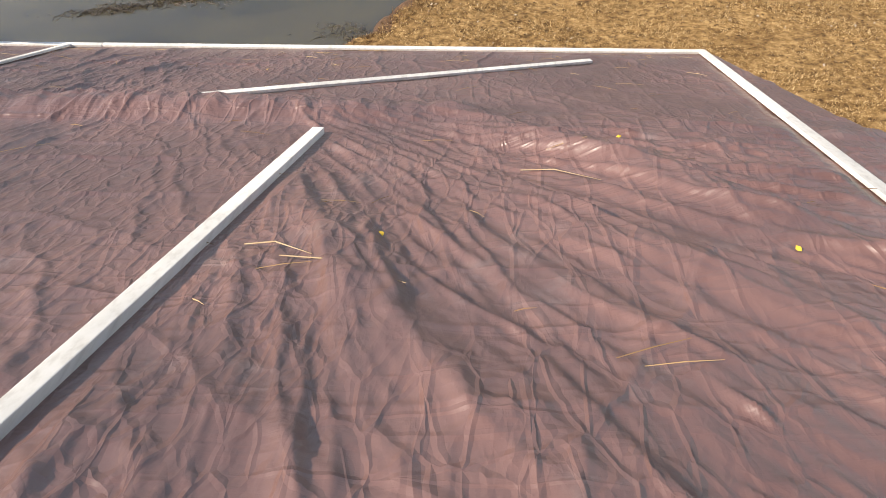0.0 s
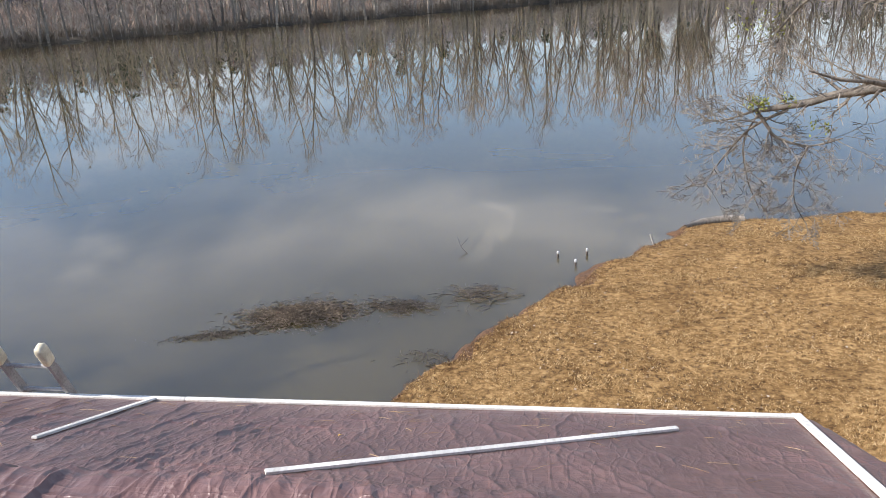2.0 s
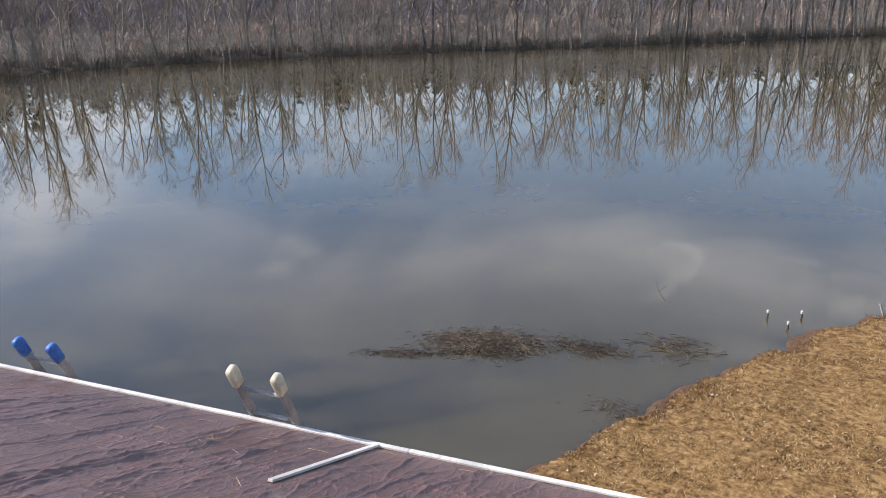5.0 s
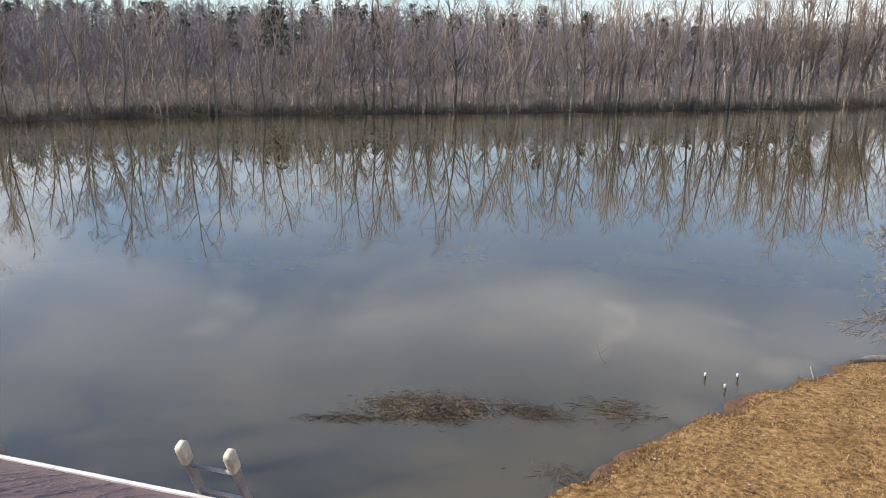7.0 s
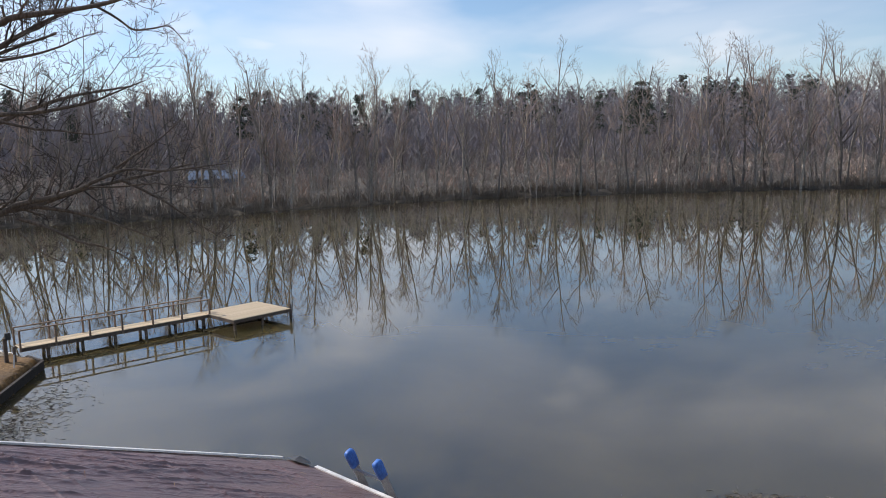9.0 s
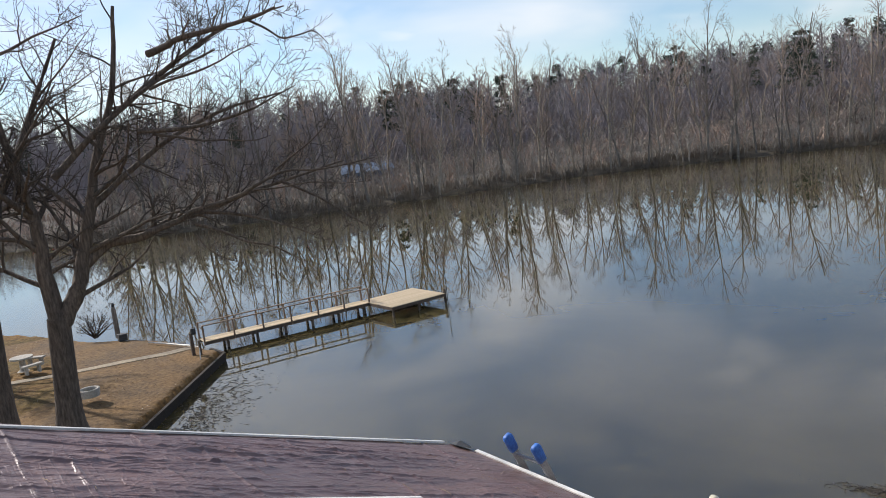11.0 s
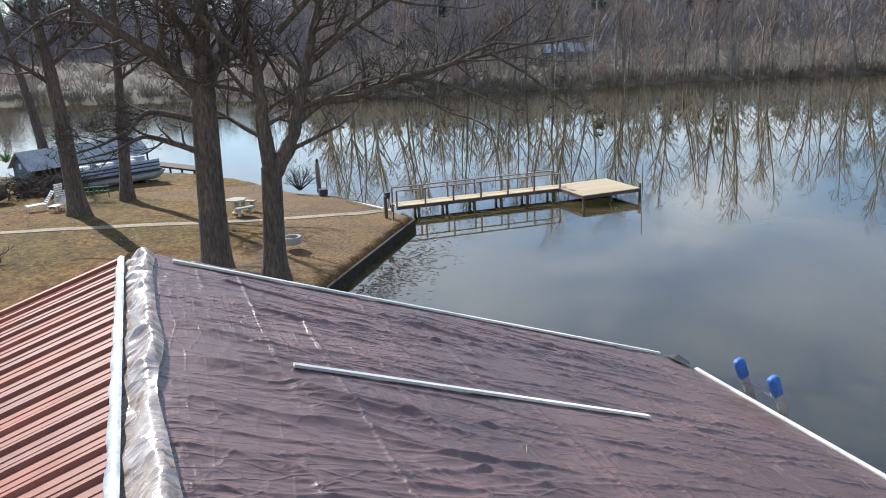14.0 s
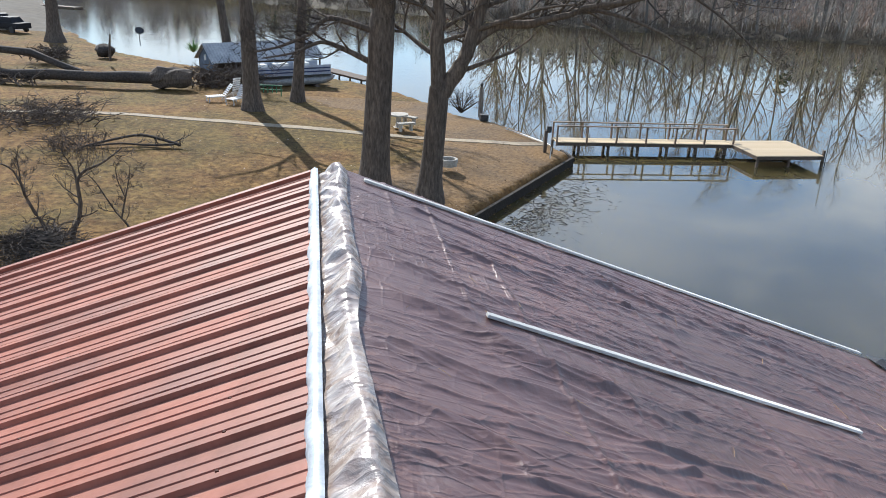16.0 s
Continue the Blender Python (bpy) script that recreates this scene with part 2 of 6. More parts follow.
M_LATH = two_scale("white_painted_lath", (0.62, 0.6, 0.55), (0.78, 0.77, 0.72), (0.84, 0.83, 0.8), 3, 40, 0.55, 0.2, 0.003, (1, 0.15, 1))
M_RED = two_scale("red_metal_roofing", (0.25, 0.09, 0.06), (0.32, 0.12, 0.083), (0.38, 0.152, 0.108), 1.2, 6, 0.6, 0.05, 0.004, None, 0.0, 0.25)
M_REDDARK = two_scale("red_rake_trim", (0.25, 0.09, 0.06), (0.32, 0.12, 0.083), (0.38, 0.152, 0.108), 1.2, 6, 0.6, 0.05, 0.004, None, 0.0, 0.25)
M_SCREW = material("screw_metal", (0.09, 0.05, 0.04), 0.8, 0.0, 0.1)
M_TAPE = two_scale("pale_tape", (0.4, 0.45, 0.5), (0.56, 0.62, 0.67), (0.68, 0.73, 0.77), 4, 25, 0.35, 0.4, 0.006)
M_ALU = two_scale("weathered_aluminium", (0.22, 0.225, 0.23), (0.33, 0.335, 0.34), (0.45, 0.45, 0.45), 5, 60, 0.45, 0.1, 0.002, None, 0.25)
M_CREAM = two_scale("cream_rubber_cap", (0.58, 0.52, 0.36), (0.72, 0.67, 0.5), (0.78, 0.74, 0.6), 9, 50, 0.6, 0.3, 0.004)
M_BLUE = two_scale("blue_rubber_cap", (0.03, 0.12, 0.42), (0.05, 0.18, 0.56), (0.09, 0.25, 0.66), 9, 50, 0.5, 0.3, 0.004)
M_SIDING = two_scale("pale_siding", (0.5, 0.48, 0.44), (0.6, 0.58, 0.54), (0.66, 0.64, 0.6), 1, 12, 0.7, 0.1, 0.004)

M_WATER = material("murky_lake_water", (0.085, 0.082, 0.05), 0.0, 0.0, 0.5)
M_WATER.node_tree.nodes["Principled BSDF"].inputs["IOR"].default_value = 1.78
_a = noise_node(M_WATER, 0.06, 5, 0.6, None, 0.6)
colour_in(M_WATER, ramp(M_WATER, _a, [(0.35, (0.058, 0.047, 0.021)), (0.65, (0.086, 0.069, 0.03))]))
_b = noise_node(M_WATER, 0.9, 3, 0.5)
bump_in(M_WATER, _b, 0.012, 0.02)
# light breeze over the open bay beyond the boat shed
_t = M_WATER.node_tree
_co = _t.nodes.new("ShaderNodeTexCoord")
_dot = _t.nodes.new("ShaderNodeVectorMath")
_dot.operation = "DOT_PRODUCT"
_dot.inputs[1].default_value = (-0.16, -1.0, 0.0)
_t.links.new(_co.outputs["Object"], _dot.inputs[0])
_mr = _t.nodes.new("ShaderNodeMapRange")
_mr.interpolation_type = "SMOOTHSTEP"
_mr.inputs["From Min"].default_value, _mr.inputs["From Max"].default_value = -6.0, 16.0
_t.links.new(_dot.outputs["Value"], _mr.inputs["Value"])
_mul = _t.nodes.new("ShaderNodeMath")
_mul.operation = "MULTIPLY"
_t.links.new(_mr.outputs["Result"], _mul.inputs[0])
_t.links.new(noise_node(M_WATER, 1.3, 3, 0.55), _mul.inputs[1])
bump_in(M_WATER, _mul.outputs["Value"], 0.2, 0.05)

_wb = M_WATER.node_tree.nodes["Principled BSDF"]
_wb.subsurface_method = "BURLEY"
_wb.inputs["Subsurface Weight"].default_value = 1.0
_wb.inputs["Subsurface Radius"].default_value = (1.0, 0.9, 0.6)
_wb.inputs["Subsurface Scale"].default_value = 1.6

M_GROUND = material("dormant_lawn", (0.4, 0.28, 0.13), 0.95, 0.0, 0.2)
_a = noise_node(M_GROUND, 0.16, 5, 0.6)
_b = noise_node(M_GROUND, 5.0, 8, 0.75)
_c = noise_node(M_GROUND, 0.75, 6, 0.65)
_straw = ramp(M_GROUND, _b, [(0.36, (0.08, 0.042, 0.017)), (0.5, (0.29, 0.18, 0.075)), (0.66, (0.52, 0.355, 0.17))])
_patch = ramp(M_GROUND, _c, [(0.35, (0.62, 0.56, 0.48)), (0.62, (1.08, 1.05, 1.0))])
_low = blend(M_GROUND, 1.0, _straw, _patch, "MULTIPLY")
colour_in(M_GROUND, _low)
bump_in(M_GROUND, _b, 0.9, 0.05)

M_GRASS = material("dry_grass_blades", (0.5, 0.36, 0.17), 0.9, 0.0, 0.2)
_g = M_GRASS.node_tree.nodes.new("ShaderNodeNewGeometry")
colour_in(M_GRASS, ramp(M_GRASS, _g.outputs["Random Per Island"], [(0.0, (0.13, 0.066, 0.024)), (0.5, (0.37, 0.24, 0.105)), (1.0, (0.66, 0.49, 0.27))]))

M_RIM = two_scale("red_brown_rim_grass", (0.07, 0.034, 0.014), (0.17, 0.092, 0.038), (0.34, 0.21, 0.1), 1.3, 18, 0.95, 0.2, 0.01)
M_LEAF = material("dry_fallen_leaves", (0.2, 0.12, 0.06), 0.9, 0.0, 0.2)
colour_in(M_LEAF, ramp(M_LEAF, M_LEAF.node_tree.nodes.new("ShaderNodeNewGeometry").outputs["Random Per Island"], [(0.0, (0.08, 0.045, 0.02)), (0.6, (0.16, 0.095, 0.042)), (0.9, (0.26, 0.17, 0.09)), (1.0, (0.5, 0.42, 0.32))]))
M_LAWN2 = material("part_green_winter_lawn", (0.3, 0.24, 0.1), 0.95, 0.0, 0.2)
_a = noise_node(M_LAWN2, 0.22, 5, 0.6)
_b = noise_node(M_LAWN2, 3.2, 8, 0.75)
_s = ramp(M_LAWN2, _b, [(0.32, (0.045, 0.024, 0.01)), (0.5, (0.15, 0.085, 0.033)), (0.68, (0.26, 0.16, 0.068))])
_t = ramp(M_LAWN2, _b, [(0.32, (0.03, 0.021, 0.009)), (0.5, (0.105, 0.074, 0.028)), (0.68, (0.19, 0.13, 0.052))])
_k = ramp(M_LAWN2, _a, [(0.4, (0, 0, 0)), (0.6, (1, 1, 1))])
_p = noise_node(M_LAWN2, 0.75, 7, 0.7)
_q = ramp(M_LAWN2, _p, [(0.34, (0.8, 0.7, 0.6)), (0.5, (1.12, 1.1, 0.95)), (0.64, (1.42, 1.38, 1.08))])
colour_in(M_LAWN2, blend(M_LAWN2, 1.0, blend(M_LAWN2, _k, _s, _t), _q, "MULTIPLY"))
bump_in(M_LAWN2, _b, 0.9, 0.06)
M_BARK = two_scale("grey_bark", (0.055, 0.043, 0.034), (0.12, 0.094, 0.075), (0.2, 0.163, 0.13), 1.5, 12, 0.9, 0.8, 0.03, (1, 1, 0.22))
M_BARKL = two_scale("pale_bark", (0.11, 0.095, 0.08), (0.22, 0.195, 0.165), (0.36, 0.33, 0.29), 1.5, 10, 0.9, 0.8, 0.03, (1, 1, 0.25))
M_BARKM = two_scale("grey_brown_bark", (0.08, 0.069, 0.057), (0.16, 0.14, 0.117), (0.26, 0.235, 0.2), 1.5, 10, 0.9, 0.9, 0.03, (1, 1, 0.25))
M_CAR = two_scale("dark_car_paint", (0.02, 0.02, 0.023), (0.03, 0.03, 0.034), (0.04, 0.04, 0.045), 1, 8, 0.7, 0.02, 0.002, None, 0.0, 0.15)
# white panels darkened to blue-grey: the blue shade is in the colour
M_BOAT = two_scale("blue_shaded_boat_panel", (0.3, 0.35, 0.44), (0.4, 0.45, 0.54), (0.48, 0.53, 0.62), 1, 8, 0.4, 0.05, 0.003)
M_TWIG = two_scale("dark_twigs", (0.035, 0.028, 0.023), (0.065, 0.053, 0.045), (0.1, 0.084, 0.072), 1, 8, 0.9, 0.2, 0.01)
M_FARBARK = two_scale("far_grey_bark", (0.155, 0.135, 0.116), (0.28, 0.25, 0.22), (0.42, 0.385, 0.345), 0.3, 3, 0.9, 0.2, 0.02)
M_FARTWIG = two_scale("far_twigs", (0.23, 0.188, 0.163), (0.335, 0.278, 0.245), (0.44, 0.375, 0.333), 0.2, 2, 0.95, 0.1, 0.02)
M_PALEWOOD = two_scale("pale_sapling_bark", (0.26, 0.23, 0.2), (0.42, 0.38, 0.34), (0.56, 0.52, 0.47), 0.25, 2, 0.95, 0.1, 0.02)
# paler, bluer than the nearer twigs: distance haze put into the base colour
M_HAZEWOOD = two_scale("hazed_wood_twigs", (0.21, 0.19, 0.2), (0.3, 0.275, 0.29), (0.39, 0.36, 0.375), 0.2, 2, 0.95, 0.1, 0.02)
M_PINE = two_scale("pine_needles", (0.035, 0.047, 0.032), (0.06, 0.08, 0.055), (0.09, 0.115, 0.08), 0.5, 5, 0.9, 0.3, 0.02)
M_MOSS = two_scale("yellow_green_moss", (0.12, 0.14, 0.02), (0.22, 0.24, 0.05), (0.34, 0.36, 0.1), 3, 30, 0.95, 0.3, 0.01)
M_BRUSH = two_scale("brown_brush", (0.10, 0.075, 0.05), (0.19, 0.145, 0.10), (0.3, 0.24, 0.17), 0.5, 6, 0.95, 0.3, 0.02)
M_DEBRIS = two_scale("wet_debris", (0.03, 0.024, 0.02), (0.085, 0.066, 0.05), (0.26, 0.215, 0.16), 1.2, 16, 0.8, 0.3, 0.01)
M_MAT = two_scale("brown_sticks_and_leaves", (0.05, 0.036, 0.027), (0.13, 0.1, 0.073), (0.3, 0.245, 0.18), 1.2, 16, 0.85, 0.3, 0.01)
M_DECK = two_scale("pale_deck_boards", (0.42, 0.33, 0.21), (0.55, 0.44, 0.29), (0.64, 0.53, 0.37), 1, 14, 0.8, 0.3, 0.004, (0.3, 1, 1))
M_DOCKWOOD = two_scale("dark_dock_timber", (0.06, 0.045, 0.035), (0.12, 0.09, 0.07), (0.2, 0.155, 0.12), 1, 14, 0.85, 0.4, 0.006)
M_RAIL = two_scale("brown_rail_timber", (0.12, 0.08, 0.055), (0.2, 0.14, 0.1), (0.3, 0.22, 0.165), 1, 14, 0.8, 0.3, 0.005)
M_FARBRUSH = two_scale("dark_far_brush", (0.09, 0.072, 0.056), (0.19, 0.156, 0.124), (0.31, 0.26, 0.21), 0.3, 4, 0.95, 0.3, 0.02)
M_SEAWALL = two_scale("dark_seawall_timber", (0.018, 0.014, 0.011), (0.036, 0.028, 0.021), (0.065, 0.052, 0.04), 1, 10, 0.9, 0.5, 0.01)
M_CONC = two_scale("pale_concrete", (0.36, 0.33, 0.28), (0.47, 0.44, 0.38), (0.56, 0.53, 0.47), 1, 15, 0.9, 0.3, 0.005)
M_STRAW = two_scale("red_brown_pine_straw", (0.07, 0.038, 0.015), (0.16, 0.094, 0.036), (0.26, 0.165, 0.07), 0.4, 5, 0.95, 0.7, 0.04)
M_PATH = two_scale("tan_worn_concrete", (0.25, 0.2, 0.135), (0.34, 0.28, 0.195), (0.42, 0.36, 0.27), 1, 9, 0.9, 0.3, 0.006)
M_SOIL = two_scale("red_bank_soil", (0.05, 0.027, 0.015), (0.11, 0.06, 0.032), (0.19, 0.112, 0.06), 2, 12, 0.95, 0.8, 0.03)
M_WHITE = two_scale("white_plastic", (0.7, 0.7, 0.68), (0.8, 0.8, 0.78), (0.84, 0.84, 0.83), 2, 15, 0.45, 0.1, 0.003)
M_SHEDBLUE = two_scale("slate_blue_siding", (0.09, 0.13, 0.19), (0.12, 0.17, 0.24), (0.16, 0.21, 0.29), 1, 10, 0.7, 0.2, 0.005)
M_SHEDROOF = two_scale("grey_metal_sheet", (0.33, 0.34, 0.34), (0.45, 0.46, 0.46), (0.55, 0.56, 0.56), 1, 8, 0.5, 0.1, 0.005, None, 0.3)
M_DARK = two_scale("dark_grey_paint", (0.02, 0.022, 0.025), (0.045, 0.047, 0.05), (0.08, 0.082, 0.085), 2, 15, 0.5, 0.1, 0.003)
M_PALM = two_scale("palm_green", (0.1, 0.2, 0.07), (0.16, 0.3, 0.11), (0.24, 0.4, 0.17), 2, 15, 0.6, 0.1, 0.003)
M_GREEN = two_scale("green_paint", (0.05, 0.16, 0.08), (0.08, 0.25, 0.13), (0.12, 0.33, 0.18), 2, 15, 0.6, 0.1, 0.003)
M_YELLOW = material("yellow_leaf", (0.75, 0.5, 0.05), 0.7)
M_NAVY = two_scale("navy_stripe", (0.02, 0.03, 0.09), (0.03, 0.05, 0.14), (0.05, 0.08, 0.2), 2, 15, 0.4, 0.1, 0.003)
M_SAWN = two_scale("sawn_wood_end", (0.3, 0.22, 0.14), (0.42, 0.32, 0.2), (0.5, 0.4, 0.27), 3, 20, 0.9, 0.3, 0.005)


def vary(m, lo, hi):
    """Differs from one object to the next, from colour lo to hi times its own."""
    t = m.node_tree
    sock = t.nodes["Principled BSDF"].inputs["Base Color"]
    own = sock.links[0].from_socket
    info = t.nodes.new("ShaderNodeObjectInfo")
    colour_in(m, blend(m, 1.0, own, ramp(m, info.outputs["Random"], [(0.0, lo), (1.0, hi)]), "MULTIPLY"))


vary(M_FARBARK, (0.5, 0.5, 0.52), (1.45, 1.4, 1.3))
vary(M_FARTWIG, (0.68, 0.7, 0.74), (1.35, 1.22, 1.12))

# ---- mesh helpers ----
class Build:
    """Collects vertices and faces for one mesh."""

    def __init__(self):
        self.v, self.f = [], []

    def add(self, vs, fs):
        n = len(self.v)
        self.v.extend(vs)
        self.f.extend([tuple(i + n for i in q) for q in fs])
        return self

    def box(self, c, size, m=None):
        x, y, z = (s / 2 for s in size)
        vs = [Vector((a * x, b * y, d * z)) for d in (-1, 1) for a, b in ((-1, -1), (1, -1), (1, 1), (-1, 1))]
        vs = [(m @ v if m else v) + Vector(c) for v in vs]
        return self.add([tuple(v) for v in vs], [(3, 2, 1, 0), (4, 5, 6, 7), (0, 1, 5, 4), (1, 2, 6, 5), (2, 3, 7, 6), (3, 0, 4, 7)])

    def tube(self, pts, radii, sides=6, cap=True):
        pts = [Vector(p) for p in pts]
        n, rings = len(pts), []
        for i, p in enumerate(pts):
            d = (pts[min(i + 1, n - 1)] - pts[max(i - 1, 0)]).normalized()
            a = d.cross(Vector((0, 0, 1)) if abs(d.z) < 0.9 else Vector((1, 0, 0))).normalized()
            b = d.cross(a)
            r = radii[i] if hasattr(radii, "__len__") else radii
            rings += [tuple(p + (a * math.cos(2 * math.pi * k / sides) + b * math.sin(2 * math.pi * k / sides)) * r) for k in range(sides)]
        fs = [(i * sides + k, i * sides + (k + 1) % sides, (i + 1) * sides + (k + 1) % sides, (i + 1) * sides + k) for i in range(n - 1) for k in range(sides)]
        if cap:
            fs += [tuple(range(sides)), tuple((n - 1) * sides + k for k in reversed(range(sides)))]
        return self.add(rings, fs)

    def beam(self, a, b, wide, high):
        """A bar with a rectangular section from a to b."""
        a, b = Vector(a), Vector(b)
        d = (b - a).normalized()
        s = d.cross(Vector((0, 0, 1)))
        s = s.normalized() if s.length > 1e-4 else Vector((1, 0, 0))
        u = s.cross(d)
        c = [(-1, -1), (1, -1), (1, 1), (-1, 1)]
        vs = [tuple(e + s * i * wide / 2 + u * j * high / 2) for e in (a, b) for i, j in c]
        return self.add(vs, [(0, 1, 2, 3), (7, 6, 5, 4), (0, 4, 5, 1), (1, 5, 6, 2), (2, 6, 7, 3), (3, 7, 4, 0)])

    def mesh(self, name, mat, smooth=False, bevel=0.0):
        me = bpy.data.meshes.new(name)
        me.from_pydata(self.v, [], self.f)
        if bevel:
            bm = bmesh.new()
            bm.from_mesh(me)
            bmesh.ops.bevel(bm, geom=bm.edges[:], offset=bevel, segments=2, affect="EDGES", profile=0.6)
            bm.to_mesh(me)
            bm.free()
        me.materials.append(mat)
        if smooth:
            me.polygons.foreach_set("use_smooth", [True] * len(me.polygons))
        me.update()
        return me


def thing(name, label, category, place=(0, 0, 0), group="", kind=""):
    ob = new(name)
    ob.empty_display_size = 0.1
    ob.location = place
    return tagged(ob, label, category, group, kind)


def part(name, b, mat, parent, label="", smooth=False, bevel=0.0):
    ob = new(name, b.mesh(name, mat, smooth, bevel))
    ob.parent = parent
    if label:
        ob["label"] = label
    return ob


def solo(name, b, mat, label, category="", group="", kind="", smooth=False, bevel=0.0, place=(0, 0, 0)):
    ob = new(name, b.mesh(name, mat, smooth, bevel))
    ob.location = place
    return tagged(ob, label, category, group, kind)

# ---- lake, ground, far bank ----
NEAR_SHORE = [(-230, -75), (-160, -50), (-111, -33.5), (-83.5, -21), (-74, -12), (-69, -6), (-66, 2.5), (-60, 6.2), (-53, 8.6), (-50, 10.2),
              (-44, 12.1), (-39.8, 12.9), (-30.4, 5.7), (-24, 0.8), (-16, 3), (-9, 6.5), (-5, 11), (-2.6, 16.6), (-1.6, 18.0),
              (-0.1, 20.8), (1.8, 23.3), (3.9, 26.2), (6.4, 29.1), (8.3, 29.8), (11.2, 30.3), (14.4, 31.2), (17.7, 31.5), (28, 33),
              (45, 38), (80, 60), (140, 110), (200, 190)]
FAR_SHORE = [(170, 300), (65, 264), (25, 218), (-28, 170), (-60, 147), (-86, 126), (-102, 104), (-108, 87), (-114, 66), (-121, 50), (-132, 30),
             (-154, 2), (-176, -30), (-200, -58)]
LAKE = NEAR_SHORE + FAR_SHORE


def shore_distance(px, py, ring):
    """Signed distance to a closed ring in the plan: positive outside it."""
    best = np.full(px.shape, 1e9)
    inside = np.zeros(px.shape, bool)
    n = len(ring)
    for i in range(n):
        (ax, ay), (bx, by) = ring[i], ring[(i + 1) % n]
        dx, dy = bx - ax, by - ay
        u = np.clip(((px - ax) * dx + (py - ay) * dy) / (dx * dx + dy * dy), 0, 1)
        best = np.minimum(best, np.hypot(px - ax - u * dx, py - ay - u * dy))
        cross = (ay > py) != (by > py)
        with np.errstate(divide="ignore", invalid="ignore"):
            inside ^= cross & (px < (bx - ax) * (py - ay) / (by - ay) + ax)
    return np.where(inside, -best, best)


def waves2(x, y, seed, base, octaves=4):
    """Smooth pseudo-random relief, made of turned sines."""
    rng = np.random.RandomState(seed)
    out, amp, f = np.zeros(np.shape(x)), 1.0, base
    for _ in range(octaves):
        for _ in range(4):
            a, p = rng.rand() * 2 * np.pi, rng.rand() * 2 * np.pi
            g = f * (0.7 + 0.6 * rng.rand())
            out = out + amp * 0.5 * np.sin(g * (x * np.cos(a) + y * np.sin(a)) + p)
        amp *= 0.5
        f *= 2.05
    return out


def smooth01(v):
    v = np.clip(v, 0, 1)
    return v * v * (3 - 2 * v)


def ground_z(x, y):
    x, y = np.asarray(x, float), np.asarray(y, float)
    edge = shore_distance(x, y, LAKE)
    walled = smooth01((-22 - x) / 6) * smooth01((x + 52) / 6) * smooth01((60 - y) / 5)
    ragged = edge + (1 - walled) * 0.3 * waves2(x, y, 5, 1.9, 3) * smooth01((80 - np.hypot(x, y)) / 30)
    far = smooth01((np.hypot(x + 10, y) - 90) / 30) * smooth01((y - 0.35 * x + 40) / 60)
    step = 0.30 * smooth01(ragged / 0.45) * (1 - walled) + walled * 0.55 * smooth01((edge + 0.02) / 0.1)
    rise = np.clip(edge, 0, None) * (0.045 * (1 - walled) + 0.035 * walled)
    near = step + np.minimum(rise, 1.5) + 0.03 * waves2(x, y, 8, 0.6, 3) * smooth01(edge / 2)
    hill = 0.5 * smooth01(edge / 2) + np.clip(edge, 0, 140) * 0.014 + 12 * smooth01((edge - 90) / 200) * (1 + 0.25 * waves2(x, y, 6, 0.012, 3)) + 0.3 * waves2(x, y, 3, 0.05, 3) * smooth01(edge / 8)
    land = near * (1 - far) + hill * far
    return np.where(ragged < 0, np.maximum(-0.05 - 0.22 * -ragged, -2.0), land + 0.01)


def spread(*stretches):
    out = []
    for a, b, step in stretches:
        out += list(np.arange(a, b - 1e-6, step))
    return np.array(out + [stretches[-1][1]])


def sheet(xs, ys, zs):
    b = Build()
    nx, ny = len(xs), len(ys)
    gx, gy = np.meshgrid(xs, ys, indexing="ij")
    b.v = np.stack([gx, gy, zs], -1).reshape(-1, 3).tolist()
    i = (np.arange(nx - 1)[:, None] * ny + np.arange(ny - 1)).ravel()
    b.f = np.stack([i, i + ny, i + ny + 1, i + 1], 1).tolist()
    return b


gx = spread((-1500, -260, 124), (-260, -120, 5), (-120, -56, 1.0), (-56, -26, 0.28), (-26, -4, 1.0), (-4, 19, 0.13), (19, 60, 2.0), (60, 260, 10), (260, 1500, 124))
gy = spread((-1500, -60, 120), (-60, -22, 2.0), (-22, 4, 0.4), (4, 14, 0.28), (14, 33, 0.13), (33, 60, 3.0), (60, 300, 6), (300, 1700, 100))
mx, my = np.meshgrid(gx, gy, indexing="ij")
ground = solo("ground", sheet(gx, gy, ground_z(mx, my)), M_GROUND, "straw-coloured dormant lawn sloping down to the lake shore", "ground", kind="structure", smooth=True)

ground.data.materials.append(M_LITTER)
fc = np.zeros(len(ground.data.polygons) * 3)
ground.data.polygons.foreach_get("center", fc)
fc = fc.reshape(-1, 3)
woodland = (np.hypot(fc[:, 0] + 10, fc[:, 1]) > 92) & (fc[:, 1] - 0.35 * fc[:, 0] + 40 > 0)
ground.data.materials.append(M_LAWN2)
ground.data.materials.append(M_SOIL)
slot = woodland.astype(np.int32)
slot[(slot == 0) & (fc[:, 0] < -22)] = 2
rim_ = shore_distance(fc[:, 0], fc[:, 1], LAKE)
slot[(slot == 0) & (fc[:, 2] < 0.31) & (fc[:, 2] > -0.3) & (rim_ < 1.1) & (fc[:, 0] > -6)] = 3
ground.data.materials.append(M_STRAW)
wav = waves2(fc[:, 0], fc[:, 1], 91, 0.5, 3)
slot[(slot == 2) & (fc[:, 0] > -56) & (fc[:, 1] > -4) & (rim_ < 6.5 + 1.6 * wav)] = 4
ground.data.polygons.foreach_set("material_index", slot)

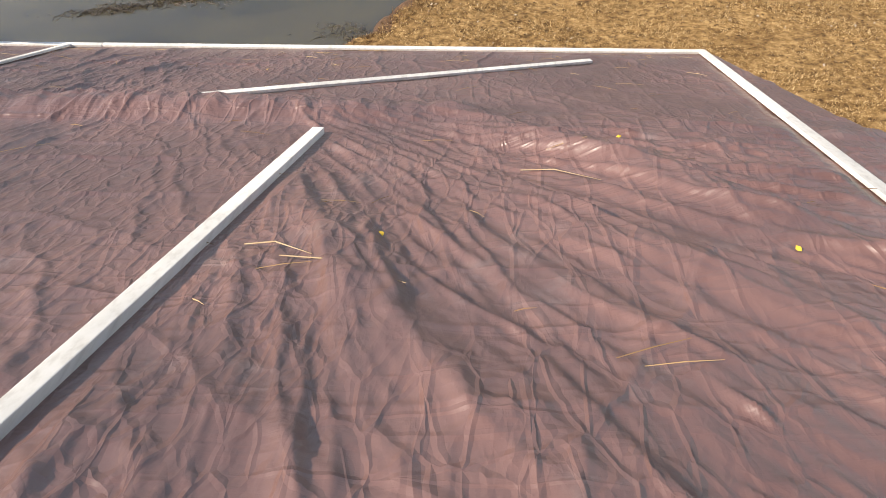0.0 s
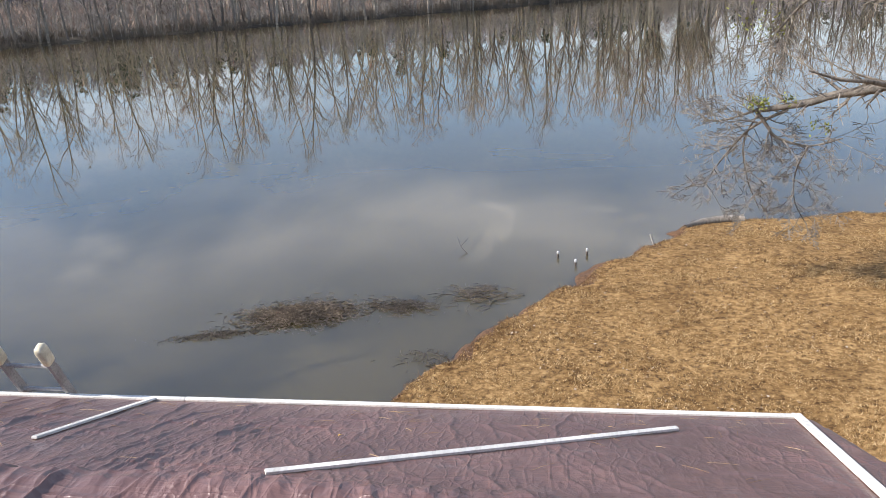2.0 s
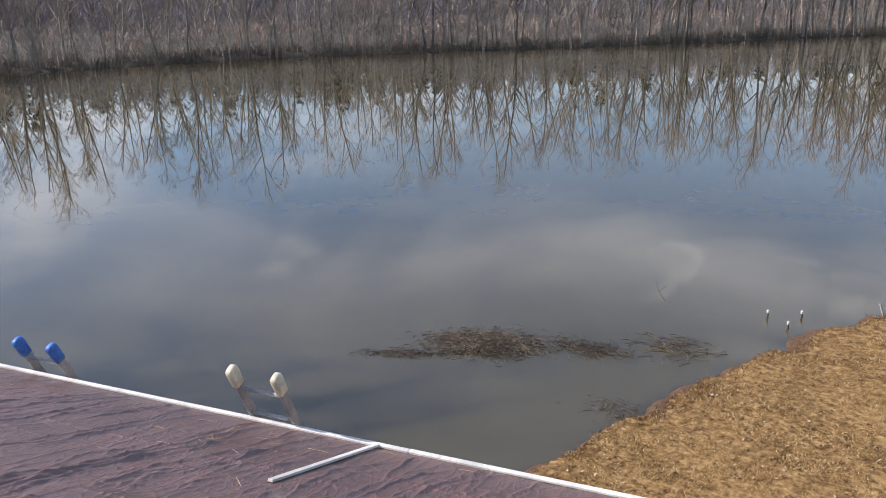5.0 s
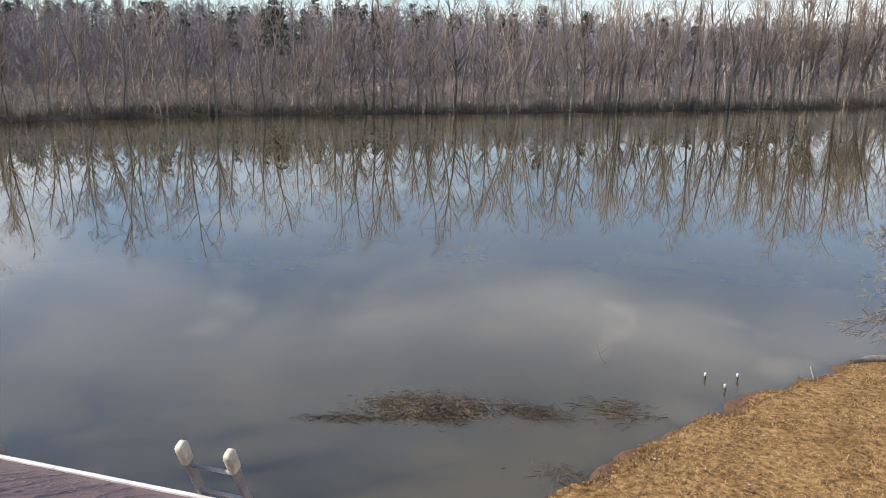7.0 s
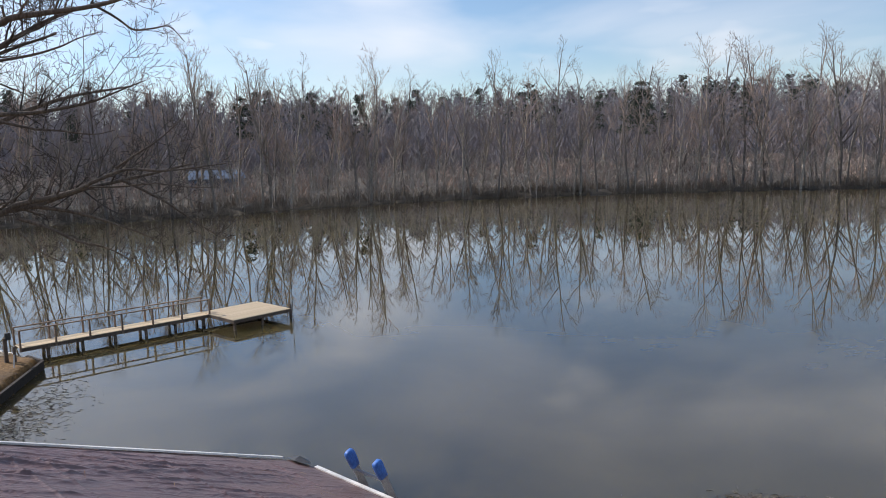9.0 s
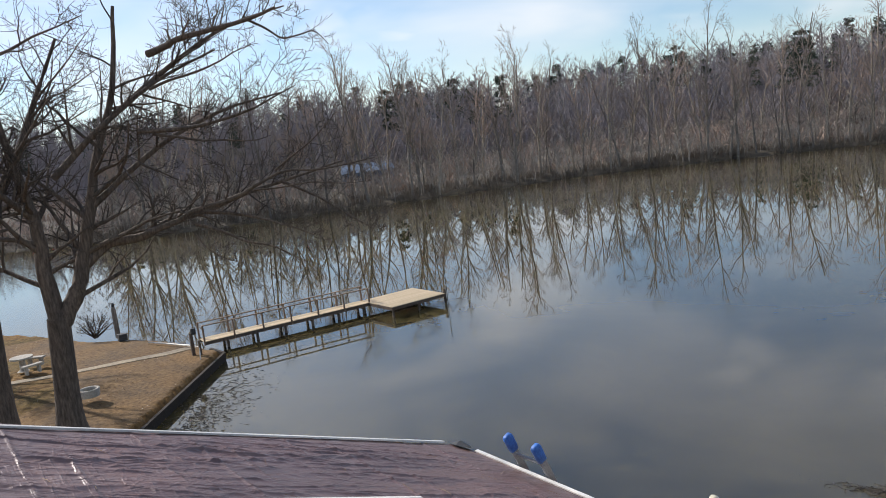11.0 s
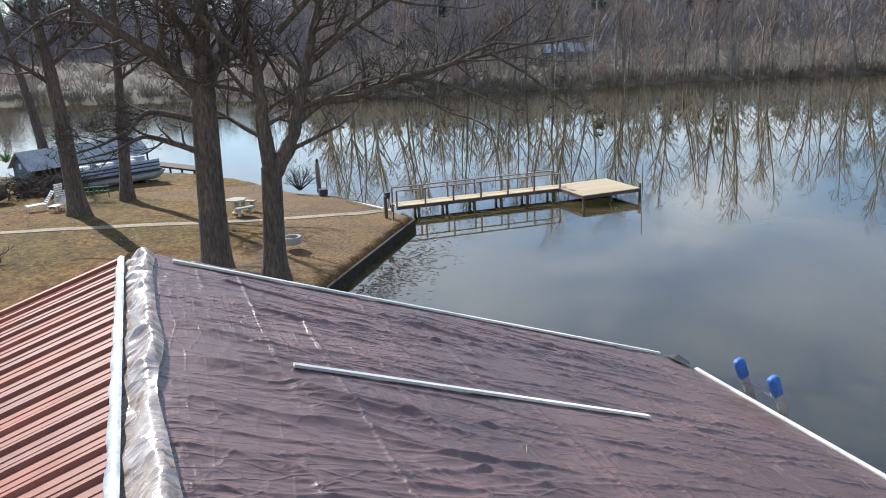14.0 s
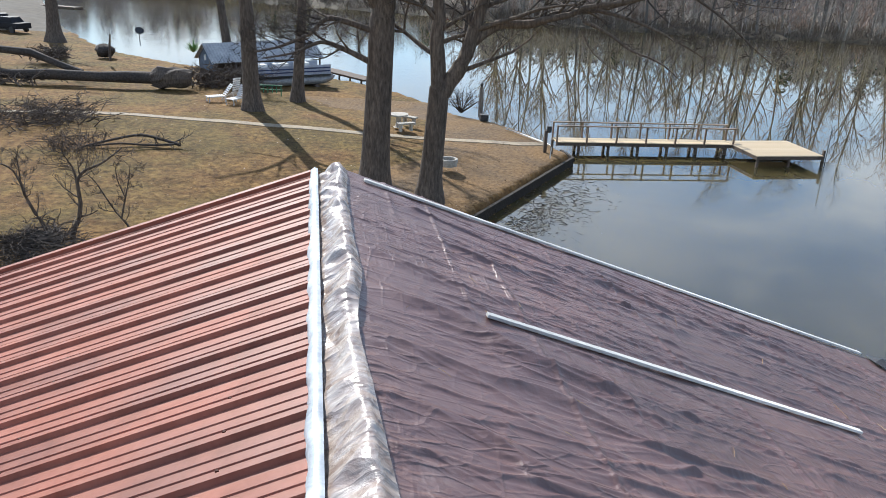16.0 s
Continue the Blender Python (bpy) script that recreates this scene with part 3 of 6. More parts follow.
wb = Build()
wb.add([(-600, -400, 0), (600, -400, 0), (600, 500, 0), (-600, 500, 0)], [(0, 1, 2, 3)])
water = solo("water", wb, M_WATER, "still murky green-brown lake water mirroring bare trees and sky", "lake", kind="structure")


# ---- bare trees ----
def bough(b, fine, start, way, length, r, level, rng, steps=5, bend=0.16, lift=0.08, kids=(5, 5, 4), sides=5, spread_by=0.75, thin=0.02):
    """One limb with its side limbs; thick limbs go into b, twigs into fine."""
    pts, rad = [Vector(start)], [r]
    d = Vector(way).normalized()
    for i in range(steps):
        d = (d + Vector((rng.uniform(-bend, bend), rng.uniform(-bend, bend), rng.uniform(-bend, bend) + lift))).normalized()
        pts.append(pts[-1] + d * length / steps)
        rad.append(max(r * (1 - 0.8 * (i + 1) / steps), thin * 0.5))
    (b if r > 3.0 * thin else fine).tube(pts, rad, sides if r > 3 * thin else 3, cap=False)
    if level <= 0:
        return
    for k in range(kids[level - 1]):
        u = 0.25 + 0.72 * (k + rng.random()) / kids[level - 1]
        i = min(int(u * steps), steps - 1)
        p = pts[i].lerp(pts[i + 1], u * steps - i)
        along = (pts[i + 1] - pts[i]).normalized()
        side = Vector((rng.uniform(-1, 1), rng.uniform(-1, 1), rng.uniform(-0.45, 0.8)))
        side = (side - along * side.dot(along)).normalized()
        way2 = along * (1 - spread_by * 0.55) + side * spread_by
        bough(b, fine, p, way2, length * rng.uniform(0.38, 0.62) * (1.15 - 0.5 * u), max(rad[i] * 0.55, thin * 0.55), level - 1, rng, max(2, steps - 1), bend * 1.25, lift, kids, max(4, sides - 1), spread_by, thin)


def far_tree(seed, tall):
    rng = random.Random(seed)
    b, fine = Build(), Build()
    lean = Vector((rng.uniform(-0.07, 0.07), rng.uniform(-0.05, 0.05), 1))
    pts, rad = [Vector((0, 0, -0.4))], [tall * 0.008 + 0.05]
    n = 8
    for i in range(n):
        lean = (lean + Vector((rng.uniform(-0.1, 0.1), rng.uniform(-0.1, 0.1), 0.07))).normalized()
        pts.append(pts[-1] + lean * tall * 0.86 / n)
        rad.append((tall * 0.008 + 0.05) * (1 - 0.72 * (i + 1) / n))
    b.tube(pts, rad, 5, cap=False)
    for k in range(rng.randint(9, 14)):
        u = rng.uniform(0.2, 1.0) ** 0.85
        i = min(int(u * n), n - 1)
        p = pts[i].lerp(pts[i + 1], u * n - i)
        a = rng.uniform(0, 2 * math.pi)
        w = Vector((math.cos(a) * 0.62, math.sin(a) * 0.62, rng.uniform(0.65, 1.3)))
        bough(b, fine, p, w, tall * rng.uniform(0.16, 0.3) * (1.25 - 0.5 * u), rad[i] * 0.7, 2, rng, 3, 0.2, 0.1, (5, 4), 3, 0.72, 0.034)
    return b, fine


def bank_line(ring, step, rng, inward):
    """Places along a polyline, each set back from it by a random length."""
    out = []
    for (ax, ay), (bx, by) in zip(ring, ring[1:]):
        d = math.hypot(bx - ax, by - ay)
        for k in range(max(1, int(d / step))):
            u = (k + rng.random()) / max(1, int(d / step))
            s = inward(rng)
            out.append((ax + (bx - ax) * u + (by - ay) / d * s, ay + (by - ay) * u - (bx - ax) / d * s))
    return out


rng = random.Random(11)
VARIANTS = []


def open_bay(x, y):
    """True in the wide bay beyond the boat shed, where the bank is bare."""
    return x < 0 and math.degrees(math.atan2(y, -x)) < 11.5


for k in range(9):
    b, fine = far_tree(40 + k, 24 + 1.2 * (k % 4))
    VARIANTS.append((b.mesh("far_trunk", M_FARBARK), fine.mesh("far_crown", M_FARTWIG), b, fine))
FRONT = FAR_SHORE
for k, (x, y) in enumerate(bank_line(FRONT, 1.42, rng, lambda r: 0.5 + 10 * r.random() ** 1.3)):
    if x > 150 or y < 28 or open_bay(x, y):
        continue
    tm, cm, _, _ = VARIANTS[rng.randrange(9)]
    s = rng.uniform(0.68, 1.03) * (1.12 if x > -70 else 1.0) * (1.0 + 0.32 * max(0.0, min(1.0, (x + 40) / 70)))
    e = new("bare_tree", tm)
    tagged(e, "tall leafless grey tree on the far lake bank", "tree", "far bank trees")
    e.matrix_world = Matrix.LocRotScale((x, y, float(ground_z(x, y))), Euler((0, 0, rng.uniform(0, 6.28))), (s, s, s * rng.uniform(0.92, 1.12)))
    c = new("crown", cm)
    c.parent = e


def scatter(name, places, sources, mat, label, category, seed, smin, smax):
    """One mesh of many set-down copies of small sources."""
    r = np.random.RandomState(seed)
    vs, fs, n = [], [], 0
    for x, y, z in places:
        sv, sf = sources[r.randint(len(sources))]
        a, s = r.rand() * 6.283, smin + (smax - smin) * r.rand()
        c, q = math.cos(a) * s, math.sin(a) * s
        w = np.stack([sv[:, 0] * c - sv[:, 1] * q + x, sv[:, 0] * q + sv[:, 1] * c + y, sv[:, 2] * s + z], 1)
        vs.append(w)
        fs.append(sf + n)
        n += len(sv)
    v, f = np.concatenate(vs), np.concatenate(fs)
    me = bpy.data.meshes.new(name)
    me.vertices.add(len(v))
    me.vertices.foreach_set("co", v.ravel())
    k = f.shape[1]
    me.loops.add(f.size)
    me.loops.foreach_set("vertex_index", f.ravel())
    me.polygons.add(len(f))
    me.polygons.foreach_set("loop_start", np.arange(len(f)) * k)
    me.update(calc_edges=True)
    me.materials.append(mat)
    return tagged(new(name, me), label, category, kind="stuff")


def quads(b):
    return np.array(b.v, float), np.array([q for q in b.f if len(q) == 4])


def back_tree(seed):
    """A slim wood tree: trunk with flat-sided limbs and twigs."""
    r = random.Random(seed)
    b = Build()
    tall = r.uniform(19, 26)
    top = (r.uniform(-1, 1), r.uniform(-1, 1), tall * 0.92)
    b.tube([(0, 0, -0.5), (top[0] * 0.3, top[1] * 0.3, tall * 0.5), top], [0.17, 0.12, 0.04], 3, cap=False)

    def ribbon(p, d, ln, w):
        q = p + d * ln
        s = d.cross(Vector((r.uniform(-1, 1), r.uniform(-1, 1), 0.2))).normalized() * w
        b.add([tuple(p - s), tuple(p + s), tuple(q + s * 0.4), tuple(q - s * 0.4)], [(0, 1, 2, 3)])
        return q

    for _ in range(17):
        u = r.uniform(0.1, 0.98)
        a = r.uniform(0, 6.28)
        p = Vector((top[0] * u * u, top[1] * u * u, top[2] * u))
        d = Vector((math.cos(a), math.sin(a), r.uniform(0.5, 1.5))).normalized()
        ln = tall * 0.2 * (1.2 - 0.6 * u)
        q = ribbon(p, d, ln, 0.11)
        for _ in range(7):
            v = r.uniform(0.3, 1)
            e = (d + Vector((r.uniform(-0.8, 0.8), r.uniform(-0.8, 0.8), r.uniform(-0.2, 0.9)))).normalized()
            ribbon(p.lerp(q, v), e, ln * r.uniform(0.25, 0.6), 0.085)
    return quads(b)


BACK = [back_tree(90 + k) for k in range(6)]
rb = random.Random(5)
def land_behind(count, lo, hi, seed):
    """Random places behind the far bank, by their distance from the lake."""
    r = np.random.RandomState(seed)
    x, y = r.uniform(-560, 330, count), r.uniform(-150, 640, count)
    e = shore_distance(x, y, LAKE)
    ok = (e > lo) & (e < hi) & (y - 0.35 * x > 20) & ((x < -60) | (y > 150))
    return list(zip(x[ok].tolist(), y[ok].tolist()))


# the deep woods carry their haze in the twig colour
spots = land_behind(8500, 110, 335, 12)
far_z = ground_z([p[0] for p in spots], [p[1] for p in spots])
scatter("far_woods", [(x, y, z) for (x, y), z in zip(spots, far_z)], BACK, M_HAZEWOOD, "deep leafless grey-brown woods behind the far bank", "woods", 3, 0.85, 1.25)
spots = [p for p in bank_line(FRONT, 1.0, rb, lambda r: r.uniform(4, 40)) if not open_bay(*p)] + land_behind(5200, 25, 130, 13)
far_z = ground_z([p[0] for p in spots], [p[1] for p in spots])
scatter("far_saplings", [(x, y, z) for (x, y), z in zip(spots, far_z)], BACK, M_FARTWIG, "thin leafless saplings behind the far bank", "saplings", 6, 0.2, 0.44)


def brush_source(seed, n=34, tall=1.6):
    """A clump of thin bent stems."""
    r = random.Random(seed)
    b = Build()
    for _ in range(n):
        a = r.uniform(0, 6.28)
        h = tall * r.uniform(0.4, 1.2)
        p = Vector((r.uniform(-0.9, 0.9), r.uniform(-0.9, 0.9), -0.1))
        q = p + Vector((math.cos(a) * h * 0.3, math.sin(a) * h * 0.3, h * 0.6))
        t = q + Vector((math.cos(a + 0.5) * h * 0.35, math.sin(a + 0.5) * h * 0.35, h * 0.4))
        s = Vector((math.sin(a * 3), math.cos(a * 3), 0)) * 0.03
        b.add([tuple(p - s), tuple(p + s), tuple(q + s * 0.8), tuple(q - s * 0.8), tuple(t + s * 0.3), tuple(t - s * 0.3)], [(0, 1, 2, 3), (3, 2, 4, 5)])
    return quads(b)


spots = [p for p in bank_line(FRONT, 0.5, rb, lambda r: r.uniform(0.2, 7)) if not open_bay(*p)]
far_z = ground_z([p[0] for p in spots], [p[1] for p in spots])
scatter("bank_saplings", [(x, y, z) for (x, y), z in zip(spots, far_z)], BACK, M_PALEWOOD, "pale slender leafless saplings at the far water's edge", "saplings", 16, 0.14, 0.42)

BRUSH = [brush_source(k) for k in range(5)]
spots = bank_line(FRONT, 0.34, rb, lambda r: r.uniform(-0.6, 8)) + bank_line(FRONT, 1.2, rb, lambda r: r.uniform(8, 60))
bz = ground_z([p[0] for p in spots], [p[1] for p in spots])
scatter("far_brush", [(x, y, max(z, 0)) for (x, y), z in zip(spots, bz)], BRUSH, M_FARBRUSH, "tangled brown winter undergrowth along the far bank", "undergrowth", 4, 0.4, 1.35)
spots = land_behind(10000, 6, 120, 15)
bz = ground_z([p[0] for p in spots], [p[1] for p in spots])
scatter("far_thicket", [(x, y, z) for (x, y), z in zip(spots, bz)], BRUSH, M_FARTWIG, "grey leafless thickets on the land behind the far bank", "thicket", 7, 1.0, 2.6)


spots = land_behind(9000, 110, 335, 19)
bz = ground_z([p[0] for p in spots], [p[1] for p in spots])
scatter("deep_thicket", [(x, y, z) for (x, y), z in zip(spots, bz)], BRUSH, M_HAZEWOOD, "grey leafless undergrowth deep in the far woods", "thicket", 20, 3.5, 7.0)


# pines that stand above the bare woods
def pine(seed):
    r = random.Random(seed)
    tr, cr = Build(), Build()
    tall = r.uniform(23, 29)
    tr.tube([(0, 0, -0.5), (0.2, 0, tall * 0.6), (0.1, 0.2, tall)], [0.26, 0.2, 0.05], 6, cap=False)
    for _ in range(60):
        u = r.uniform(0.42, 1.0)
        a, ln = r.uniform(0, 6.28), (1.05 - u) * 5.0 + 1.4
        c = Vector((math.cos(a) * ln * r.uniform(0.4, 1), math.sin(a) * ln * r.uniform(0.4, 1), tall * u))
        tr.tube([(0.1, 0.1, tall * u - 0.4), c], [0.06, 0.02], 3, cap=False)
        for _ in range(14):
            p = c + Vector((r.gauss(0, 0.55), r.gauss(0, 0.55), r.gauss(0, 0.3)))
            d = Vector((r.uniform(-1, 1), r.uniform(-1, 1), r.uniform(-0.3, 1))).normalized() * 0.6
            s = d.cross(Vector((0.3, r.uniform(-1, 1), 0.5))).normalized() * 0.26
            cr.add([tuple(p - d), tuple(p + s), tuple(p + d), tuple(p - s)], [(0, 1, 2, 3)])
    return tr.mesh("pine_trunk", M_FARBARK), cr.mesh("pine_crown", M_PINE)


PINES = [pine(k) for k in range(4)]
for x, y in land_behind(900, 120, 335, 14):
    t_, c_ = PINES[rb.randrange(4)]
    s = rb.uniform(0.7, 1.0)
    e = new("pine_tree", t_)
    tagged(e, "dark green pine rising among the leafless woods", "tree", "far pines")
    e.matrix_world = Matrix.LocRotScale((x, y, float(ground_z(x, y))), Euler((0, 0, rb.uniform(0, 6.28))), (s, s, s))
    c = new("crown", c_)
    c.parent = e

# ---- house roof ----
SLOPE, ROOF_A = 0.3826, 8.83      # front slope: z = ROOF_A - SLOPE * y
RIDGE_Y, RIDGE_Z = -0.25, 8.926
BACK_SLOPE = 0.322
EAVE_Y = 4.52
X_LEFT, X_RIGHT = -6.62, 2.86
TARP_OFF = -0.018


def roof_z(y):
    return ROOF_A - SLOPE * y


house = thing("house", "house with a brown tarp-covered front roof and red metal back roof", "house")
rb_ = Build()
xs = (X_LEFT + 0.06, X_RIGHT - 0.08)
y1 = EAVE_Y - 0.05
prof = [(y1, roof_z(y1) - 0.09), (RIDGE_Y, RIDGE_Z - 0.09), (-5.0, RIDGE_Z - 0.09 - 4.75 * BACK_SLOPE)]
prof += [(-5.0, prof[2][1] - 0.18), (RIDGE_Y, prof[1][1] - 0.2), (y1, prof[0][1] - 0.18)]
vs = [(x, y, z) for x in xs for y, z in prof]
rb_.add(vs, [(0, 1, 4, 5), (1, 2, 3, 4), (11, 10, 7, 6), (10, 9, 8, 7), (0, 6, 7, 1), (1, 7, 8, 2), (2, 8, 9, 3), (3, 9, 10, 4), (4, 10, 11, 5), (5, 11, 6, 0)])
part("roof_deck", rb_, M_SIDING, house)
for (ax, ay), (bx, by) in (((-6.2, 4.0), (2.4, 4.0)), ((2.4, 4.0), (2.4, -4.5)), ((2.4, -4.5), (-6.2, -4.5)), ((-6.2, -4.5), (-6.2, 4.0))):
    top = lambda y: min(roof_z(y), RIDGE_Z - BACK_SLOPE * (RIDGE_Y - y)) - 0.3
    gz = 0.6
    w = Build()
    vs = []
    d = Vector((bx - ax, by - ay, 0)).normalized()
    nrm = Vector((d.y, -d.x, 0)) * 0.15
    mid = [(ax, ay), ((ax + bx) / 2 if ay == by else ax, RIDGE_Y if ay != by else ay), (bx, by)]
    for off in (Vector((0, 0, 0)), nrm * -1):
        vs += [(x + off.x, y + off.y, gz) for x, y in mid] + [(x + off.x, y + off.y, top(y)) for x, y in mid]
    w.add(vs, [(0, 1, 4, 3), (1, 2, 5, 4), (9, 10, 7, 6), (10, 11, 8, 7), (3, 4, 10, 9), (4, 5, 11, 10), (0, 3, 9, 6), (2, 8, 11, 5)])
    part("wall", w, M_SIDING, house)


LATHS = [((0.215, 2.07), (-0.002, -0.2)), ((-0.561, 2.771), (1.754, 4.055)), ((-2.235, 3.258), (-2.155, 4.50)), ((-4.679, 0.426), (-4.742, 2.803)),
         ((-6.474, -0.086), (-6.66, 4.33)), ((-6.32, 4.50), (2.66, 4.53)), ((2.68, 4.60), (2.22, 0.2))]


def tarp_relief(x, y):
    """Height of the tarp's folds over the flat slope."""
    r = np.random.RandomState(17)
    h = 0.003 * waves2(x, y, 21, 5.0, 4)
    # slack folds that fan out from the lath's end towards the rake
    ang = np.arctan2(y - 2.9, x + 0.25 + 0 * y)
    rad = np.hypot(x + 0.25, y - 2.9)
    fan = smooth01((x + 0.05) / 0.4) * smooth01((2.7 - y) / 0.6)
    ph = ang * 19 + 0.7 * waves2(x, y, 4, 1.5, 3) + 1.2 * np.sin(rad * 1.3)
    h = h + fan * 0.05 * (0.5 + 0.5 * np.sin(ph)) ** 3 * smooth01(rad / 2.0) * (0.6 + 0.4 * waves2(x, y, 14, 1.1, 2))
    ph2 = ang * 47 + 1.6 * waves2(x, y, 9, 2.2, 3)
    h = h + fan * 0.012 * (0.5 + 0.5 * np.sin(ph2)) ** 3 * (0.6 + 0.4 * waves2(x, y, 15, 1.6, 2))
    ph3 = ang * 104 + 2.4 * waves2(x, y, 19, 3.2, 3)
    h = h + fan * 0.008 * (0.5 + 0.5 * np.sin(ph3)) ** 4
    # short sharp crumples everywhere, long ones along the slope on the far half
    c1 = np.abs(np.sin(x * 15 - y * 8 + 2.4 * waves2(x, y, 33, 2.1, 4)))
    c2 = np.abs(np.sin(x * 22 + y * 11 + 2.6 * waves2(x, y, 35, 2.3, 4)))
    c3 = np.abs(np.sin(x * 6.5 - y * 2.6 + 1.9 * waves2(x, y, 37, 1.2, 4)))
    h = h + 0.0035 * (1 - c1) ** 3 * smooth01(0.5 + 0.5 * waves2(x, y, 36, 1.0, 2)) + 0.003 * (1 - c2) ** 3 * smooth01(0.4 + 0.5 * waves2(x, y, 38, 0.9, 2))
    h = h + 0.005 * (1 - c3) ** 8 * smooth01(0.2 + 0.6 * waves2(x, y, 39, 0.7, 2)) * smooth01((0.3 - x) / 1.0)
    # raised lip across the slope and its run down towards the rake
    lip = smooth01((y - 2.2) / 0.26) * smooth01((2.66 - y) / 0.16) * smooth01((x + 3.4) / 2.0) * smooth01((1.0 - x) / 0.35)
    h = h + lip * (0.09 + 0.006 * np.sin(x * 44 + 5 * waves2(x, y, 31, 2.0, 3)) + 0.02 * waves2(x, y, 32, 1.6, 3))
    u = np.clip(((x - 0.85) * 1.1 + (y - 2.45) * -1.55) / (1.1 ** 2 + 1.55 ** 2), 0, 1.6)
    off = np.hypot(x - 0.85 - 1.1 * u, y - 2.45 + 1.55 * u)
    h = h + 0.055 * np.exp(-(off / 0.12) ** 2) * smooth01((1.7 - u) / 0.5)
    h = np.array(h, float)
    flat = np.ndim(h) == 0
    if flat:
        x, y, h = np.reshape(x, (1,)), np.reshape(y, (1,)), np.reshape(h, (1,))

    def fold(cx, cy, a, ln, wd, am, sway):
        """One crease with a sharp crest, steeper on one side."""
        reach = ln * 1.4 + wd * 6 + sway
        m = (np.abs(x - cx) < reach) & (np.abs(y - cy) < reach)
        if not m.any():
            return
        dx, dy = x[m] - cx, y[m] - cy
        p, q = dx * math.cos(a) + dy * math.sin(a), -dx * math.sin(a) + dy * math.cos(a)
        q = q + sway * np.sin(p * 4 + cx) + 0.25 * sway * np.sin(p * 17 + cy * 5)
        h[m] += am * np.where(q > 0, np.exp(-np.abs(q / wd) ** 1.25), np.exp(-np.abs(q / (wd * 1.9)) ** 1.25)) * np.exp(-(p / ln) ** 4)

    # single long folds, near random
    for _ in range(240):
        cx, cy = r.uniform(-6.4, 2.6), r.uniform(-0.2, 4.3)
        a = r.normal(1.45, 0.14) if cx < -0.6 else r.normal(-1.0, 0.3)
        ln, wd, am = r.uniform(0.15, 0.9), r.uniform(0.009, 0.017), r.uniform(0.003, 0.011)
        am = am * (1.25 if cx < -0.6 else 1.0)
        if cx < -3 and cy < 0.8:
            am *= 0.45
        fold(cx, cy, a, ln, wd, am, 0.05)
    # short folds that fan out below the lath's end
    for _ in range(420):
        cx, cy = r.uniform(0.1, 2.5), r.uniform(-0.2, 2.2)
        a = math.atan2(cy - 2.75, cx + 0.2) + r.normal(0, 0.16)
        fold(cx, cy, a, r.uniform(0.05, 0.3), r.uniform(0.008, 0.019), r.uniform(0.003, 0.010) * (1 if r.rand() < 0.75 else 1.8), 0.02)
    # long narrow folds down the slope on the far half
    for _ in range(150):
        cx, cy = r.uniform(-6.5, -0.7), r.uniform(0.0, 4.2)
        fold(cx, cy, r.normal(1.42, 0.11), r.uniform(0.2, 1.0), r.uniform(0.007, 0.012), r.uniform(0.006, 0.017), 0.03)
    # sharp creases across each other on the far half
    for _ in range(420):
        cx, cy = r.uniform(-6.4, 0.1), r.uniform(-0.1, 4.3)
        a = r.normal(1.25, 0.25) if r.rand() < 0.65 else r.normal(0.5, 0.4)
        fold(cx, cy, a, r.uniform(0.06, 0.34), r.uniform(0.007, 0.013), r.uniform(0.002, 0.007), 0.025)
    for _ in range(160):
        cx, cy = r.uniform(-6.4, 2.6), r.uniform(-0.2, 4.3)
        a, ln, wd, am = r.uniform(0, 3.14), r.uniform(0.06, 0.22), r.uniform(0.011, 0.016), r.uniform(0.003, 0.007)
        fold(cx, cy, a, ln, wd, am, 0.0)
    # long slack folds from the ridge down the far half
    for cx, cy, a, ln, wd, am in ((-4.35, 0.55, 1.25, 0.75, 0.05, 0.05), (-4.0, 0.35, 1.35, 0.6, 0.03, 0.03), (-5.0, 0.5, 1.42, 0.7, 0.03, 0.026), (-5.6, 1.2, 1.5, 1.1, 0.026, 0.024), (-5.9, 2.4, 1.53, 1.4, 0.026, 0.028),
                                 (-6.1, 1.0, 1.5, 0.9, 0.022, 0.02), (-5.3, 2.9, 1.5, 0.9, 0.024, 0.02), (-3.4, 0.5, 1.3, 0.7, 0.035, 0.032), (-3.6, 1.3, 1.35, 0.5, 0.03, 0.022), (-2.8, 0.7, 1.3, 0.8, 0.035, 0.03),
                                 (-4.9, 1.9, 1.5, 0.7, 0.022, 0.016), (-2.1, 1.0, 1.35, 0.9, 0.03, 0.026), (-1.5, 0.6, 1.4, 0.6, 0.03, 0.026)):
        p, q = (x - cx) * np.cos(a) + (y - cy) * np.sin(a), -(x - cx) * np.sin(a) + (y - cy) * np.cos(a)
        q = q + 0.04 * np.sin(p * 5 + cx * 7) + 0.02 * np.sin(p * 11 + cx)
        h = h + 1.15 * am * np.where(q > 0, np.exp(-np.abs(q / (wd * 0.7)) ** 1.2), np.exp(-np.abs(q / (wd * 2.0)) ** 1.2)) * np.exp(-(p / ln) ** 4)
    # creases left by packing
    wob = 0.03 * waves2(x, y, 51, 1.3, 2)
    for pos in np.arange(-6.4, 2.7, 0.52):
        h = h + 0.0045 * smooth01(0.2 + 1.2 * waves2(x, y, 54, 1.9, 2)) * np.exp(-np.abs((x + wob - pos) / 0.011) ** 1.3)
